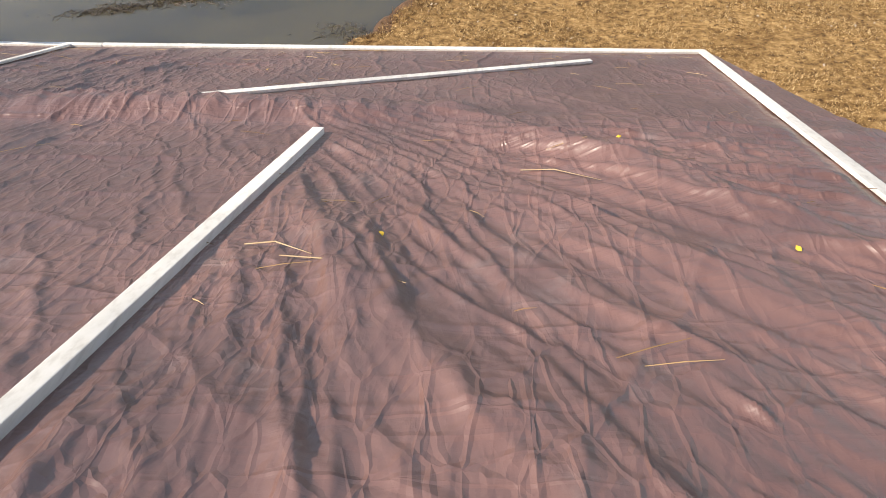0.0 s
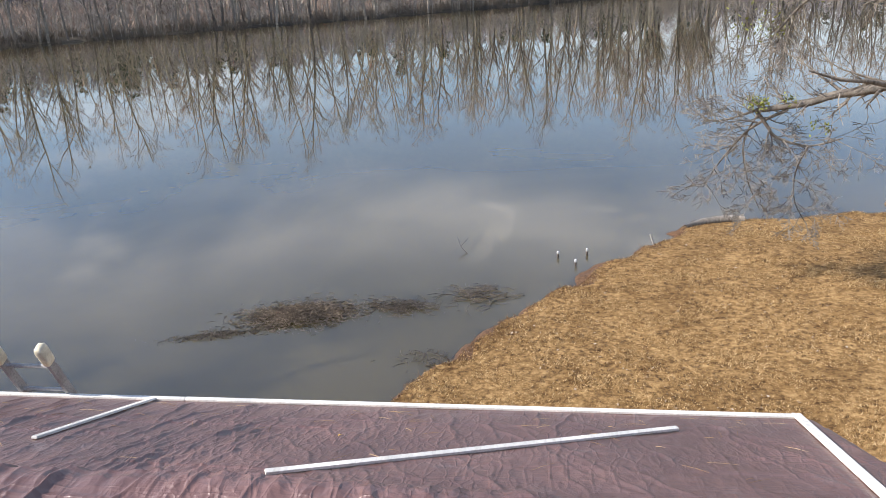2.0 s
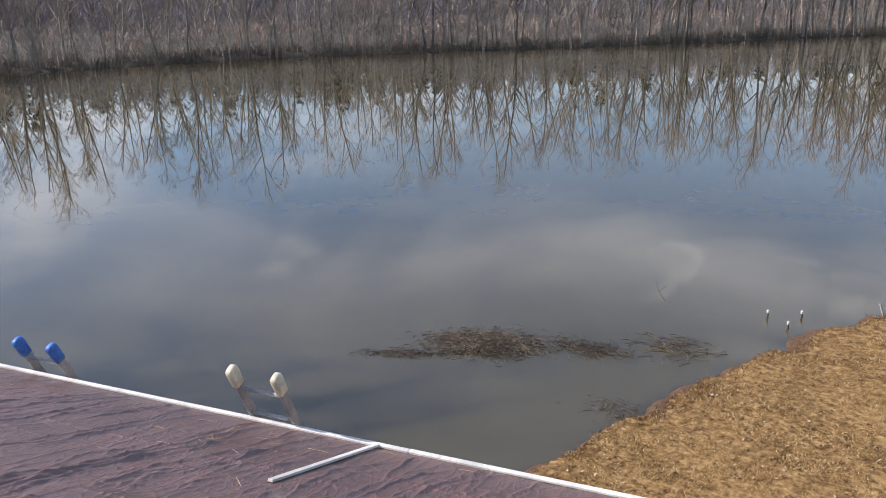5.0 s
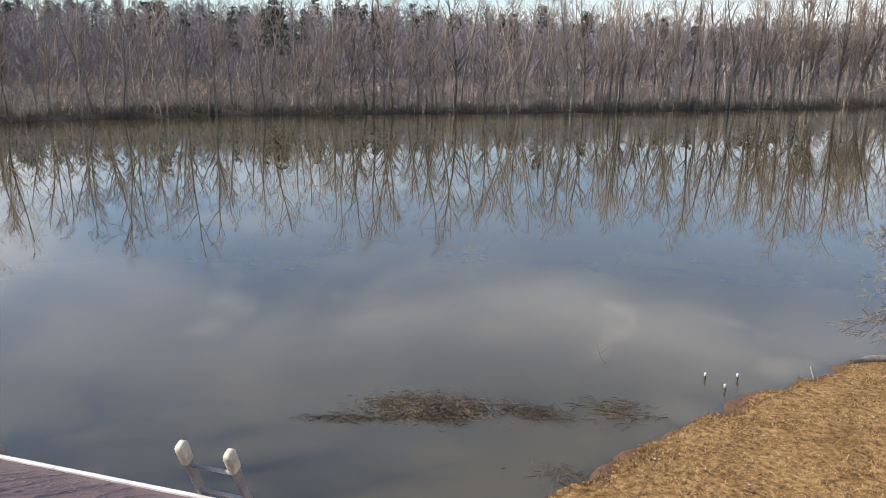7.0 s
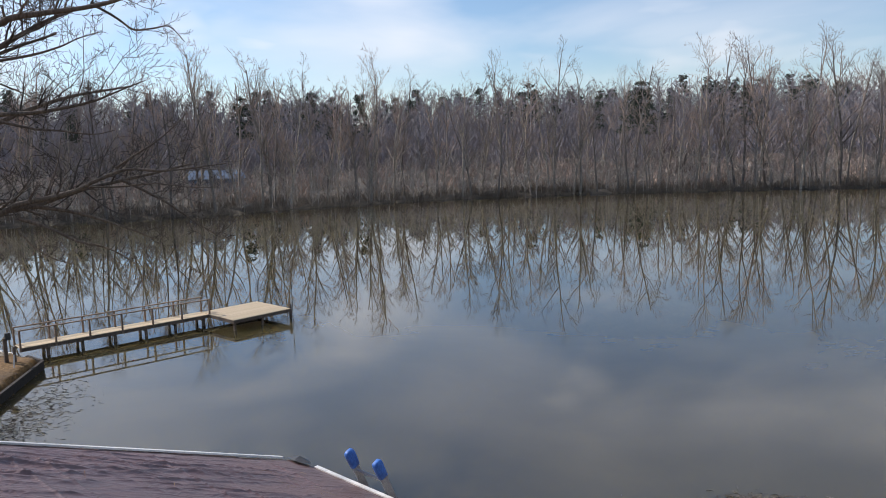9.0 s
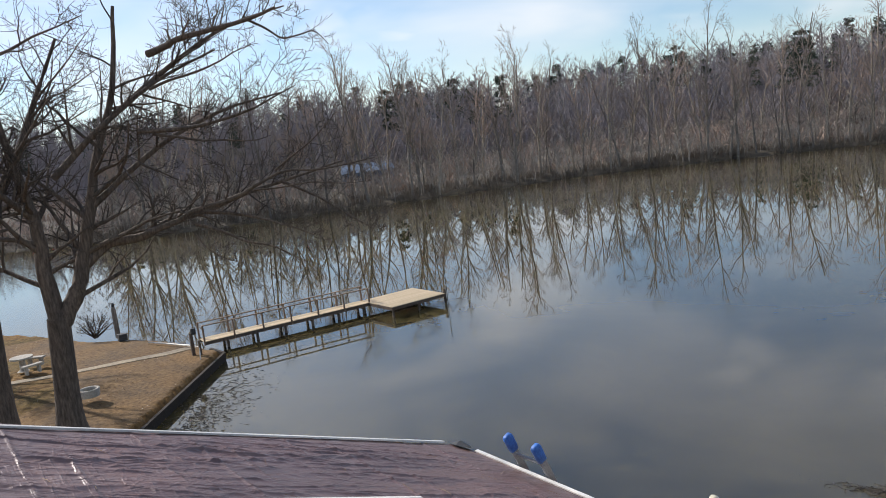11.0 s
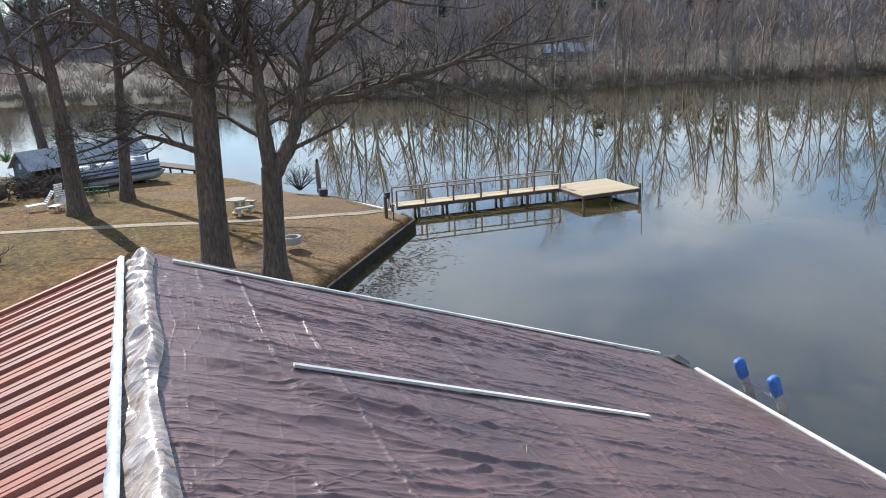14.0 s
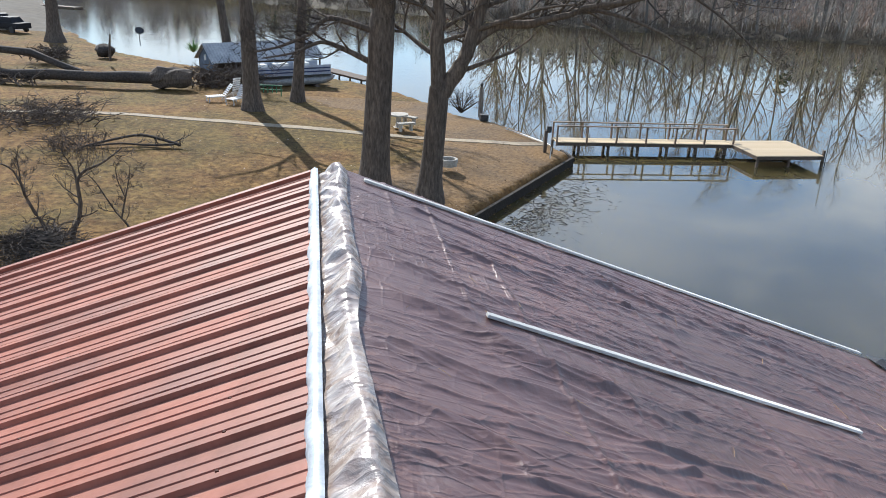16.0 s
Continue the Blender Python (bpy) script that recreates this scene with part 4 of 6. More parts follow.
    for pos in np.arange(0.05, 4.4, 0.31):
        h = h + (0.006 + 0.005 * smooth01((0.0 - x) / 0.6)) * smooth01(0.45 + 1.3 * waves2(x, y * 0.6 + pos * 3, 53, 1.9, 2)) * np.exp(-np.abs((y + 0.6 * wob - pos - 0.05 * math.sin(pos * 9)) / 0.011) ** 1.3)
    for (ax, ay), (bx, by) in LATHS:
        u = np.clip(((x - ax) * (bx - ax) + (y - ay) * (by - ay)) / ((bx - ax) ** 2 + (by - ay) ** 2), 0, 1)
        d = np.hypot(x - ax - u * (bx - ax), y - ay - u * (by - ay))
        press = smooth01((d - 0.03) / 0.10)
        h = h * press + np.minimum(h, 0.004) * (1 - press)
    return h[0] if flat else h


tx = np.arange(X_LEFT - 0.02, X_RIGHT + 0.02, 0.0075)
ty = np.concatenate([np.arange(-0.262, EAVE_Y + 0.1, 0.012)])
ux, uy = np.meshgrid(tx, ty, indexing="ij")
base = np.minimum(roof_z(uy), RIDGE_Z + 0.01) + TARP_OFF
drop = np.clip(uy - EAVE_Y, 0, None) * 0.8
side = 0.07 * smooth01((ux - X_RIGHT + 0.12) / 0.14)
tarp = thing("tarp", "wrinkled brown tarpaulin covering the front roof slope", "tarp")
tb = sheet(tx, ty, base + tarp_relief(ux, uy) - drop - side)
t_main = part("cover_sheet", tb, M_TARP, tarp, smooth=True)

# crumpled glossy stretch over the ridge; its silvery tone is painted sun sheen
sx = np.arange(X_LEFT + 0.1, X_RIGHT - 0.1, 0.018)
sv_ = np.arange(0, 1.0001, 0.035)
vx, vv = np.meshgrid(sx, sv_, indexing="ij")
edge_ = -0.16 + 0.05 * waves2(vx, vx * 0, 83, 1.7, 3)
ryy = edge_ + (-0.44 - edge_) * vv
apex = np.minimum(np.minimum(roof_z(ryy), RIDGE_Z + 0.01), RIDGE_Z - BACK_SLOPE * (RIDGE_Y - ryy))
rnd = 0.05 * np.exp(-((ryy - RIDGE_Y) / 0.10) ** 2)
crumple = (0.018 * waves2(vx, ryy * 0.8, 77, 14.0, 3) + 0.022 * np.abs(np.sin(vx * 13 + 5 * waves2(vx, ryy, 61, 2.5, 2) + 4 * vv))) * np.sin(np.pi * vv)
zz = apex - 0.034 + 0.026 * smooth01(vv / 0.3) + rnd * 1.2 + crumple + tarp_relief(vx, ryy) * (1 - vv)
rb2 = Build()
nx, nv = vx.shape
rb2.v = np.stack([vx, ryy, zz], -1).reshape(-1, 3).tolist()
i = (np.arange(nx - 1)[:, None] * nv + np.arange(nv - 1)).ravel()
rb2.f = np.stack([i, i + 1, i + nv + 1, i + nv], 1).tolist()
part("ridge_fold", rb2, M_RIDGESHEEN, tarp, "crumpled tarp fold over the ridge with sun sheen painted in", smooth=True)
ed = Build()
n = 160
row = []
for k in range(n + 1):
    x = X_LEFT + 0.04 + (X_RIGHT - X_LEFT - 0.2) * k / n
    wv = 0.012 * math.sin(k * 0.9) + 0.008 * math.sin(k * 2.3 + 1)
    for yy, dz in ((-0.405, 0.035), (-0.43 + wv * 0.3, 0.05), (-0.456 + wv * 0.5, 0.042), (-0.463 + wv * 0.5, 0.0)):
        row.append((x, yy, RIDGE_Z - BACK_SLOPE * (RIDGE_Y - yy) + dz + 0.2 * wv + 0.006))
ed.add(row, [(k * 4 + j, (k + 1) * 4 + j, (k + 1) * 4 + j + 1, k * 4 + j + 1) for k in range(n) for j in range(3)])
part("hem", ed, M_TAPE, tarp, "pale bluish hem along the tarp edge", smooth=True)


# laths that hold the tarp down
def lath(a, b, wide=0.045, thick=0.018, label="white painted wooden lath lying on the tarp"):
    """a, b: places on the slope (x, y)."""
    mid = Vector(((a[0] + b[0]) / 2, (a[1] + b[1]) / 2, roof_z((a[1] + b[1]) / 2)))
    bb = Build()
    bb.beam(Vector((a[0], a[1], roof_z(a[1]))) - mid, Vector((b[0], b[1], roof_z(b[1]))) - mid, wide, thick)
    return solo("lath", bb, M_LATH, label, "lath", "laths on the roof", bevel=0.003, place=mid)


lath((0.215, 2.07), (-0.002, -0.2), 0.052, 0.034, "white painted wooden lath running up the tarp")
lath((-0.561, 2.771), (1.754, 4.055), 0.038, 0.018)
lath((-2.235, 3.258), (-2.155, 4.50), 0.038, 0.018)
lath((-4.679, 0.426), (-4.742, 2.803), 0.04, 0.018)
lath((-6.474, -0.086), (-6.66, 4.33), 0.042, 0.018, "long white lath along the gable edge of the roof")
lath((-6.32, 4.50), (-1.9, 4.505), 0.042, 0.018, "long white lath along the eave of the roof")
lath((-1.9, 4.51), (2.66, 4.53), 0.044, 0.018, "long white lath along the eave of the roof")
lath((2.68, 4.60), (2.22, 0.2), 0.062, 0.018, "white lath along the gable edge holding the tarp")


cf = Build()
cf.add([(-0.16, -0.05, 0.0), (0.02, -0.10, 0.03), (0.18, 0.0, 0.005), (0.05, 0.08, -0.03), (-0.12, 0.05, -0.02), (0.0, -0.01, 0.05)], [(0, 1, 5), (1, 2, 5), (2, 3, 5), (3, 4, 5), (4, 0, 5), (4, 3, 2, 1, 0)])
solo("shingle_scrap", cf, M_DARK, "dark curled scrap at the roof corner", "scrap", place=(-6.52, 4.46, roof_z(4.46) + 0.015))

# red ribbed metal on the back slope
red = thing("metal_roofing", "red ribbed sheet metal roofing on the back slope", "roof")
rib = 0.2195
x = X_LEFT + 0.02
k = 0
RED_MESH = {}


def back_z(y):
    return RIDGE_Z - BACK_SLOPE * (RIDGE_Y - y)


def panel_mesh(wide):
    """One sheet of three ribs, along y from the ridge down."""
    b = Build()
    outline = []
    for j in range(3):
        o = j * rib
        outline += [(o, 0), (o + 0.045, 0), (o + 0.05, 0.005), (o + 0.058, 0.005), (o + 0.063, 0), (o + 0.105, 0), (o + 0.11, 0.005), (o + 0.118, 0.005), (o + 0.123, 0),
                    (o + 0.158, 0), (o + 0.165, 0.021), (o + 0.190, 0.021), (o + 0.198, 0)]
    outline.append((3 * rib, 0))
    ys = (-0.43, -2.0, -3.6, -5.02)
    n = len(outline)
    b.add([(px, yy, back_z(yy) + pz + 0.004) for yy in ys for px, pz in outline], [(r * n + j, r * n + j + 1, (r + 1) * n + j + 1, (r + 1) * n + j) for r in range(3) for j in range(n - 1)])
    return b


pm = panel_mesh(3).mesh("panel", M_RED)
sb = Build()
for yy in (-0.75, -1.6, -2.45, -3.3, -4.15):
    for j in range(3):
        c = Vector((j * rib + 0.135, yy, back_z(yy) + 0.008))
        sb.tube([c - Vector((0, 0, 0.004)), c + Vector((0, 0, 0.006))], [0.007, 0.006], 6)
sm = sb.mesh("screws", M_SCREW)
while x < X_RIGHT - 0.3:
    p = new("panel", pm)
    p.parent = red
    p.location = (x, 0, 0)
    s_ = new("screws", sm)
    s_.parent = p
    s_["kind"] = "stuff"
    x += 3 * rib
rk = Build()
rk.beam((X_LEFT + 0.0, -0.40, back_z(-0.40) + 0.0), (X_LEFT + 0.0, -5.03, back_z(-5.03) + 0.0), 0.05, 0.06)
part("rake_trim", rk, M_REDDARK, red)


# ladders leaning on the eave
def ladder(x, cap_mat, cap_word, yc_, zc):
    foot = Vector((x, 7.5, 0.4))
    t = thing("ladder", "aluminium extension ladder with %s rubber end caps leaning on the eave" % cap_word, "ladder", foot, "ladders at the eave")
    top = Vector((0, yc_ - foot.y, zc - foot.z))
    d = top.normalized()
    half = 0.20
    for s in (-1, 1):
        r = Build()
        r.beam(Vector((s * half, 0, 0)), top + Vector((s * half, 0, 0)) - d * 0.05, 0.03, 0.075)
        part("rail", r, M_ALU, t, bevel=0.004)
        c = Build()
        w = Vector((s * half, 0, 0))
        for (u0, a, b_) in ((0, 0, 0),):
            rings = [(-0.10, 0.024, 0.040), (-0.095, 0.030, 0.047), (-0.03, 0.033, 0.050), (0.05, 0.034, 0.052), (0.078, 0.032, 0.048), (0.092, 0.024, 0.036), (0.096, 0.008, 0.012)]
            vs, fs = [], []
            for h, ax_, by_ in rings:
                for q in range(14):
                    an = 2 * math.pi * q / 14
                    cx, cy = math.copysign(abs(math.cos(an)) ** 0.45, math.cos(an)) * ax_, math.copysign(abs(math.sin(an)) ** 0.45, math.sin(an)) * by_
                    side_v = Vector((1, 0, 0))
                    up_v = side_v.cross(d)
                    vs.append(tuple(top + w + d * h + side_v * cx + up_v * cy))
            for i_ in range(len(rings) - 1):
                fs += [(i_ * 14 + q, i_ * 14 + (q + 1) % 14, (i_ + 1) * 14 + (q + 1) % 14, (i_ + 1) * 14 + q) for q in range(14)]
            fs += [tuple(reversed(range(14))), tuple((len(rings) - 1) * 14 + q for q in range(14))]
            c.add(vs, fs)
        part("end_cap", c, cap_mat, t, "%s rubber end cap" % cap_word, smooth=True)
    L = top.length
    k = 0.15
    while k < L - 0.2:
        g = Build()
        p = d * (L - k)
        g.tube([p + Vector((-half, 0, 0)), p + Vector((half, 0, 0))], 0.017, 8)
        part("rung", g, M_ALU, t, smooth=True)
        k += 0.305
    return t


ladder(-3.10, M_CREAM, "cream", 4.37, 7.55)
ladder(-5.49, M_BLUE, "blue", 4.466, 7.38)

# ---- near trees ----
def limb(b, fine, pts, r0, r1, rng, twigs, length, sides=8, level=2, thin=0.016, droop=0.02, free=0.15, kids=(6, 5)):
    """A shaped limb with boughs springing from it."""
    pts = [Vector(p) for p in pts]
    run = []
    for i in range(len(pts) - 1):
        p0, p1, p2, p3 = pts[max(i - 1, 0)], pts[i], pts[i + 1], pts[min(i + 2, len(pts) - 1)]
        for k in range(4):
            u = k / 4
            run.append(0.5 * (2 * p1 + (p2 - p0) * u + (2 * p0 - 5 * p1 + 4 * p2 - p3) * u * u + (3 * p1 - p0 - 3 * p2 + p3) * u ** 3))
    run.append(pts[-1])
    n = len(run)
    rad = [r0 + (r1 - r0) * (i / (n - 1)) for i in range(n)]
    run = [p + Vector((rng.uniform(-1, 1), rng.uniform(-1, 1), rng.uniform(-1, 1))) * rad[i] * 0.12 for i, p in enumerate(run)]
    b.tube(run, rad, sides, cap=False)
    for k in range(twigs):
        u = free + (0.99 - free) * (k + rng.random()) / twigs
        i = min(int(u * (n - 1)), n - 2)
        along = (run[i + 1] - run[i]).normalized()
        side = Vector((rng.uniform(-1, 1), rng.uniform(-1, 1), rng.uniform(-0.3, 0.9)))
        side = (side - along * side.dot(along)).normalized()
        bough(b, fine, run[i], along * 0.5 + side * 0.8, length * rng.uniform(0.5, 1.1), max(min(rad[i] * 0.5, 0.11), thin), level, rng, 5, 0.2, droop, kids, 5, 0.75, thin)
    return run


def near_tree(name, base, label, bark, build, seed):
    rng_ = random.Random(seed)
    t = thing(name, label, "tree", base, "bare shade trees")
    b, fine = Build(), Build()
    moss = build(b, fine, rng_)
    o = Vector(base)
    for bb in (b, fine):
        bb.v = [tuple(Vector(v) - o) for v in bb.v]
    part("trunk", b, bark, t, smooth=True)
    part("crown", fine, M_TWIG if bark is M_BARK else M_BARKL, t)
    if moss:
        mv = Build()
        for c, n_, s in moss:
            for _ in range(n_):
                p = Vector(c) + Vector((rng_.gauss(0, s), rng_.gauss(0, s), rng_.gauss(0, s * 0.7)))
                d = Vector((rng_.uniform(-1, 1), rng_.uniform(-1, 1), rng_.uniform(-1, 0.6))).normalized() * 0.07
                e = d.cross(Vector((rng_.uniform(-1, 1), 0.3, 1))).normalized() * 0.03
                mv.add([tuple(p - d - o), tuple(p + e - o), tuple(p + d - o), tuple(p - e - o)], [(0, 1, 2, 3)])
        part("moss", mv, M_MOSS, t, "yellow-green clumps of moss and mistletoe")["kind"] = "stuff"
    return t


def flare(b, base, top, r, k=1.55):
    """A trunk with a widened foot."""
    a, c = Vector(base), Vector(top)
    us = (0, 0.04, 0.1, 0.2, 0.4, 0.7, 1.0)
    b.tube([a.lerp(c, u) + Vector((0, 0, -0.25 if u == 0 else 0)) for u in us], [r * (1 + (k - 1) * math.exp(-u * 9)) * (1 - 0.12 * u) for u in us], 12, cap=False)


def tree_m(b, fine, r):
    flare(b, (-31.2, 4.05, 1.0), (-30.9, 4.3, 5.5), 0.45)
    limb(b, fine, [(-30.9, 4.3, 5.2), (-31.0, 4.15, 7.1), (-31.0, 4.2, 8.6), (-31.1, 4.0, 10.2), (-30.9, 3.6, 12.6), (-31.2, 3.2, 16)], 0.33, 0.06, r, 17, 4.2)
    limb(b, fine, [(-30.9, 4.3, 5.2), (-30.8, 5.1, 6.4), (-30.7, 5.5, 7.7), (-30.6, 6.0, 9.3), (-30.5, 6.4, 10.9), (-30.3, 7.4, 13.5), (-30.6, 8, 16.5)], 0.34, 0.06, r, 17, 4.2)
    limb(b, fine, [(-30.7, 5.4, 7.2), (-30.6, 6.4, 7.9), (-30.2, 7.6, 8.0), (-30.0, 8.5, 8.4), (-29.6, 9.8, 8.6), (-29.0, 11.4, 9.1), (-28.2, 13.2, 9.5), (-27.4, 14.9, 9.9)], 0.21, 0.03, r, 24, 2.6, free=0.3)
    limb(b, fine, [(-29.6, 9.8, 8.6), (-28.6, 11, 8.3), (-27.8, 12.3, 7.7), (-27.4, 13.2, 7.2)], 0.08, 0.02, r, 10, 1.6)
    limb(b, fine, [(-30.8, 5.0, 10.5), (-30.2, 6.8, 12.2), (-29.6, 8.8, 13.6), (-29, 11, 14.6)], 0.14, 0.03, r, 14, 3.0)
    limb(b, fine, [(-31.0, 4.1, 9.2), (-30.0, 2.8, 10.6), (-29, 1.5, 12.2), (-28.6, 0.5, 14)], 0.13, 0.03, r, 10, 2.8)


    limb(b, fine, [(-30.3, 7.2, 12.5), (-29.6, 9.5, 14.2), (-28.8, 11.5, 15.4), (-28, 13.6, 16)], 0.12, 0.025, r, 18, 2.6)
    limb(b, fine, [(-30.6, 6.0, 9.3), (-29.8, 8.5, 11.2), (-29, 10.8, 12.3), (-28.2, 13.2, 12.8)], 0.13, 0.025, r, 18, 2.6)
    limb(b, fine, [(-28.4, 12.6, 9.4), (-27.8, 13.8, 8.6), (-27.4, 15.0, 7.6), (-27.2, 15.8, 7.0)], 0.06, 0.015, r, 12, 1.6)
    limb(b, fine, [(-29.18, 7.39, 8.15), (-28.57, 8.48, 8.48), (-28.14, 8.92, 8.76), (-27.36, 10.28, 9.08), (-26.74, 11.06, 9.5), (-26.1, 11.83, 9.82), (-25.3, 12.81, 9.73), (-24.1, 14.4, 9.92)], 0.12, 0.02, r, 19, 1.5, free=0.3, level=1, thin=0.012)
    limb(b, fine, [(-27.56, 12.07, 9.86), (-26.85, 12.42, 10.27), (-26.08, 12.85, 10.71), (-25.41, 13.08, 11.1), (-24.67, 13.4, 11.67)], 0.05, 0.012, r, 10, 0.9, free=0.3, level=1, thin=0.012)
    limb(b, fine, [(-27.91, 11.22, 9.22), (-27.08, 11.91, 9.21), (-26.13, 12.76, 9.28), (-25.15, 13.57, 9.13), (-24.22, 14.18, 9.11)], 0.04, 0.012, r, 10, 0.8, free=0.3, level=1, thin=0.012)
    limb(b, fine, [(-28.7, 9.06, 8.27), (-28.01, 9.83, 7.88), (-27.37, 10.43, 7.42), (-26.73, 10.96, 7.22), (-26.15, 11.3, 6.99), (-25.56, 11.62, 6.61)], 0.07, 0.012, r, 12, 1.0, free=0.3, level=1, thin=0.012)
    limb(b, fine, [(-28.71, 9.03, 7.92), (-27.95, 9.19, 7.34), (-27.13, 9.52, 6.95), (-26.3, 9.86, 6.78)], 0.035, 0.01, r, 7, 0.8, free=0.3, level=1, thin=0.012)
    limb(b, fine, [(-29.09, 7.73, 11.83), (-28.38, 8.74, 11.75), (-27.58, 9.85, 11.82), (-26.72, 10.98, 12.09), (-26.01, 11.6, 12.4), (-25.24, 12.29, 12.76)], 0.09, 0.014, r, 16, 1.3, free=0.3, level=1, thin=0.012)
    limb(b, fine, [(-28.96, 8.19, 11.68), (-28.38, 8.72, 11.51), (-27.69, 9.56, 11.24), (-27.07, 10.08, 11.17), (-26.34, 10.83, 11.02), (-25.72, 11.27, 11.12)], 0.06, 0.012, r, 12, 1.0, free=0.3, level=1, thin=0.012)
    limb(b, fine, [(-28.88, 8.45, 14.5), (-28.3, 8.99, 14.67), (-27.81, 9.21, 14.81), (-27.02, 10.22, 15.0), (-26.18, 11.23, 15.17), (-25.39, 11.98, 15.43)], 0.14, 0.05, r, 9, 1.2, free=0.3, level=1, thin=0.012)
    limb(b, fine, [(-27.65, 11.86, 15.44), (-27.02, 12.28, 15.0), (-26.43, 12.59, 14.56), (-25.78, 13.02, 14.57), (-25.2, 13.26, 14.57), (-24.64, 13.46, 14.03)], 0.05, 0.012, r, 10, 0.9, free=0.3, level=1, thin=0.012)
    limb(b, fine, [(-28.91, 8.34, 13.27), (-28.33, 8.89, 13.48), (-27.64, 9.67, 13.65), (-26.99, 10.29, 13.88), (-26.42, 10.66, 14.11), (-25.8, 11.09, 14.27)], 0.06, 0.012, r, 12, 1.0, free=0.3, level=1, thin=0.012)


def tree_a(b, fine, r):
    flare(b, (-31.8, 1.85, 1.1), (-31.8, 2.15, 8.0), 0.55)
    limb(b, fine, [(-31.8, 2.15, 7.8), (-31.8, 2.3, 9.2), (-31.8, 2.5, 11.6), (-31.7, 2.8, 14.5), (-31.9, 3.0, 18)], 0.46, 0.08, r, 18, 4.4, sides=10)
    limb(b, fine, [(-31.8, 2.2, 8.2), (-31.8, 1.2, 9.4), (-31.9, 0.2, 10.3), (-31.8, -1.2, 11.4), (-31.8, -2.6, 12.6), (-31.5, -4.5, 14)], 0.28, 0.04, r, 18, 3.4)
    limb(b, fine, [(-31.8, 2.2, 8.4), (-31.7, 3.1, 9.9), (-31.6, 4.1, 11.5), (-31.5, 4.9, 13.2), (-31.3, 6, 15.5)], 0.24, 0.05, r, 17, 3.6)
    limb(b, fine, [(-31.8, 1.9, 6.2), (-31.9, 0.6, 6.8), (-31.9, -0.2, 7.0), (-31.8, -1.2, 6.6), (-31.6, -2.4, 6.4)], 0.13, 0.02, r, 14, 1.9)
    limb(b, fine, [(-31.8, 1.95, 7.4), (-31.9, 0.2, 7.9), (-31.9, -0.6, 7.3), (-31.8, -1.8, 6.8), (-31.4, -3.0, 6.6)], 0.13, 0.02, r, 14, 1.9)
    limb(b, fine, [(-31.8, 2.3, 9.6), (-30.5, 1.6, 11), (-29.2, 0.6, 12.6), (-28.2, -0.6, 14.4)], 0.16, 0.03, r, 13, 3.0)


def tree_shed(b, fine, r):
    flare(b, (-49.4, -4.25, 1.0), (-49.3, -4.3, 6), 0.5)
    limb(b, fine, [(-49.3, -4.3, 5.8), (-49.3, -4.5, 10.3), (-49.4, -4.9, 15), (-49.6, -5, 19)], 0.42, 0.06, r, 20, 4.2, free=0.3)
    limb(b, fine, [(-49.3, -4.4, 8.4), (-48.6, -6.4, 10), (-48, -9, 11)], 0.16, 0.03, r, 11, 2.8)
    limb(b, fine, [(-49.3, -4.4, 9.4), (-48.6, -2.2, 11), (-48, 0, 12.6)], 0.15, 0.03, r, 11, 2.8)


def tree_boat(b, fine, r):
    flare(b, (-54.0, -1.65, 0.9), (-53.9, -1.2, 6.6), 0.36)
    limb(b, fine, [(-53.9, -1.2, 6.4), (-53.9, -0.9, 10.7), (-54, -0.5, 15), (-54, -0.3, 19)], 0.3, 0.05, r, 18, 4.0, free=0.3)
    limb(b, fine, [(-53.9, -1.1, 8.2), (-53.4, 1.0, 9.6), (-53, 3.4, 10.4)], 0.12, 0.03, r, 10, 2.6)


def tree_lean(b, fine, r):
    flare(b, (-84.4, -9.2, 0.3), (-84.3, -9.8, 6.4), 0.42)
    limb(b, fine, [(-84.3, -9.8, 6.2), (-84.2, -10.9, 13.5), (-84, -12, 19), (-84, -12.6, 23)], 0.36, 0.06, r, 12, 5, free=0.3)


def tree_far_left(b, fine, r):
    flare(b, (-86.9, -26.4, 0.6), (-86.9, -26.2, 7), 0.62, 1.9)
    limb(b, fine, [(-86.9, -26.2, 6.8), (-87, -26, 12), (-87, -25.6, 18), (-87, -25.4, 22)], 0.5, 0.06, r, 12, 5, free=0.3)


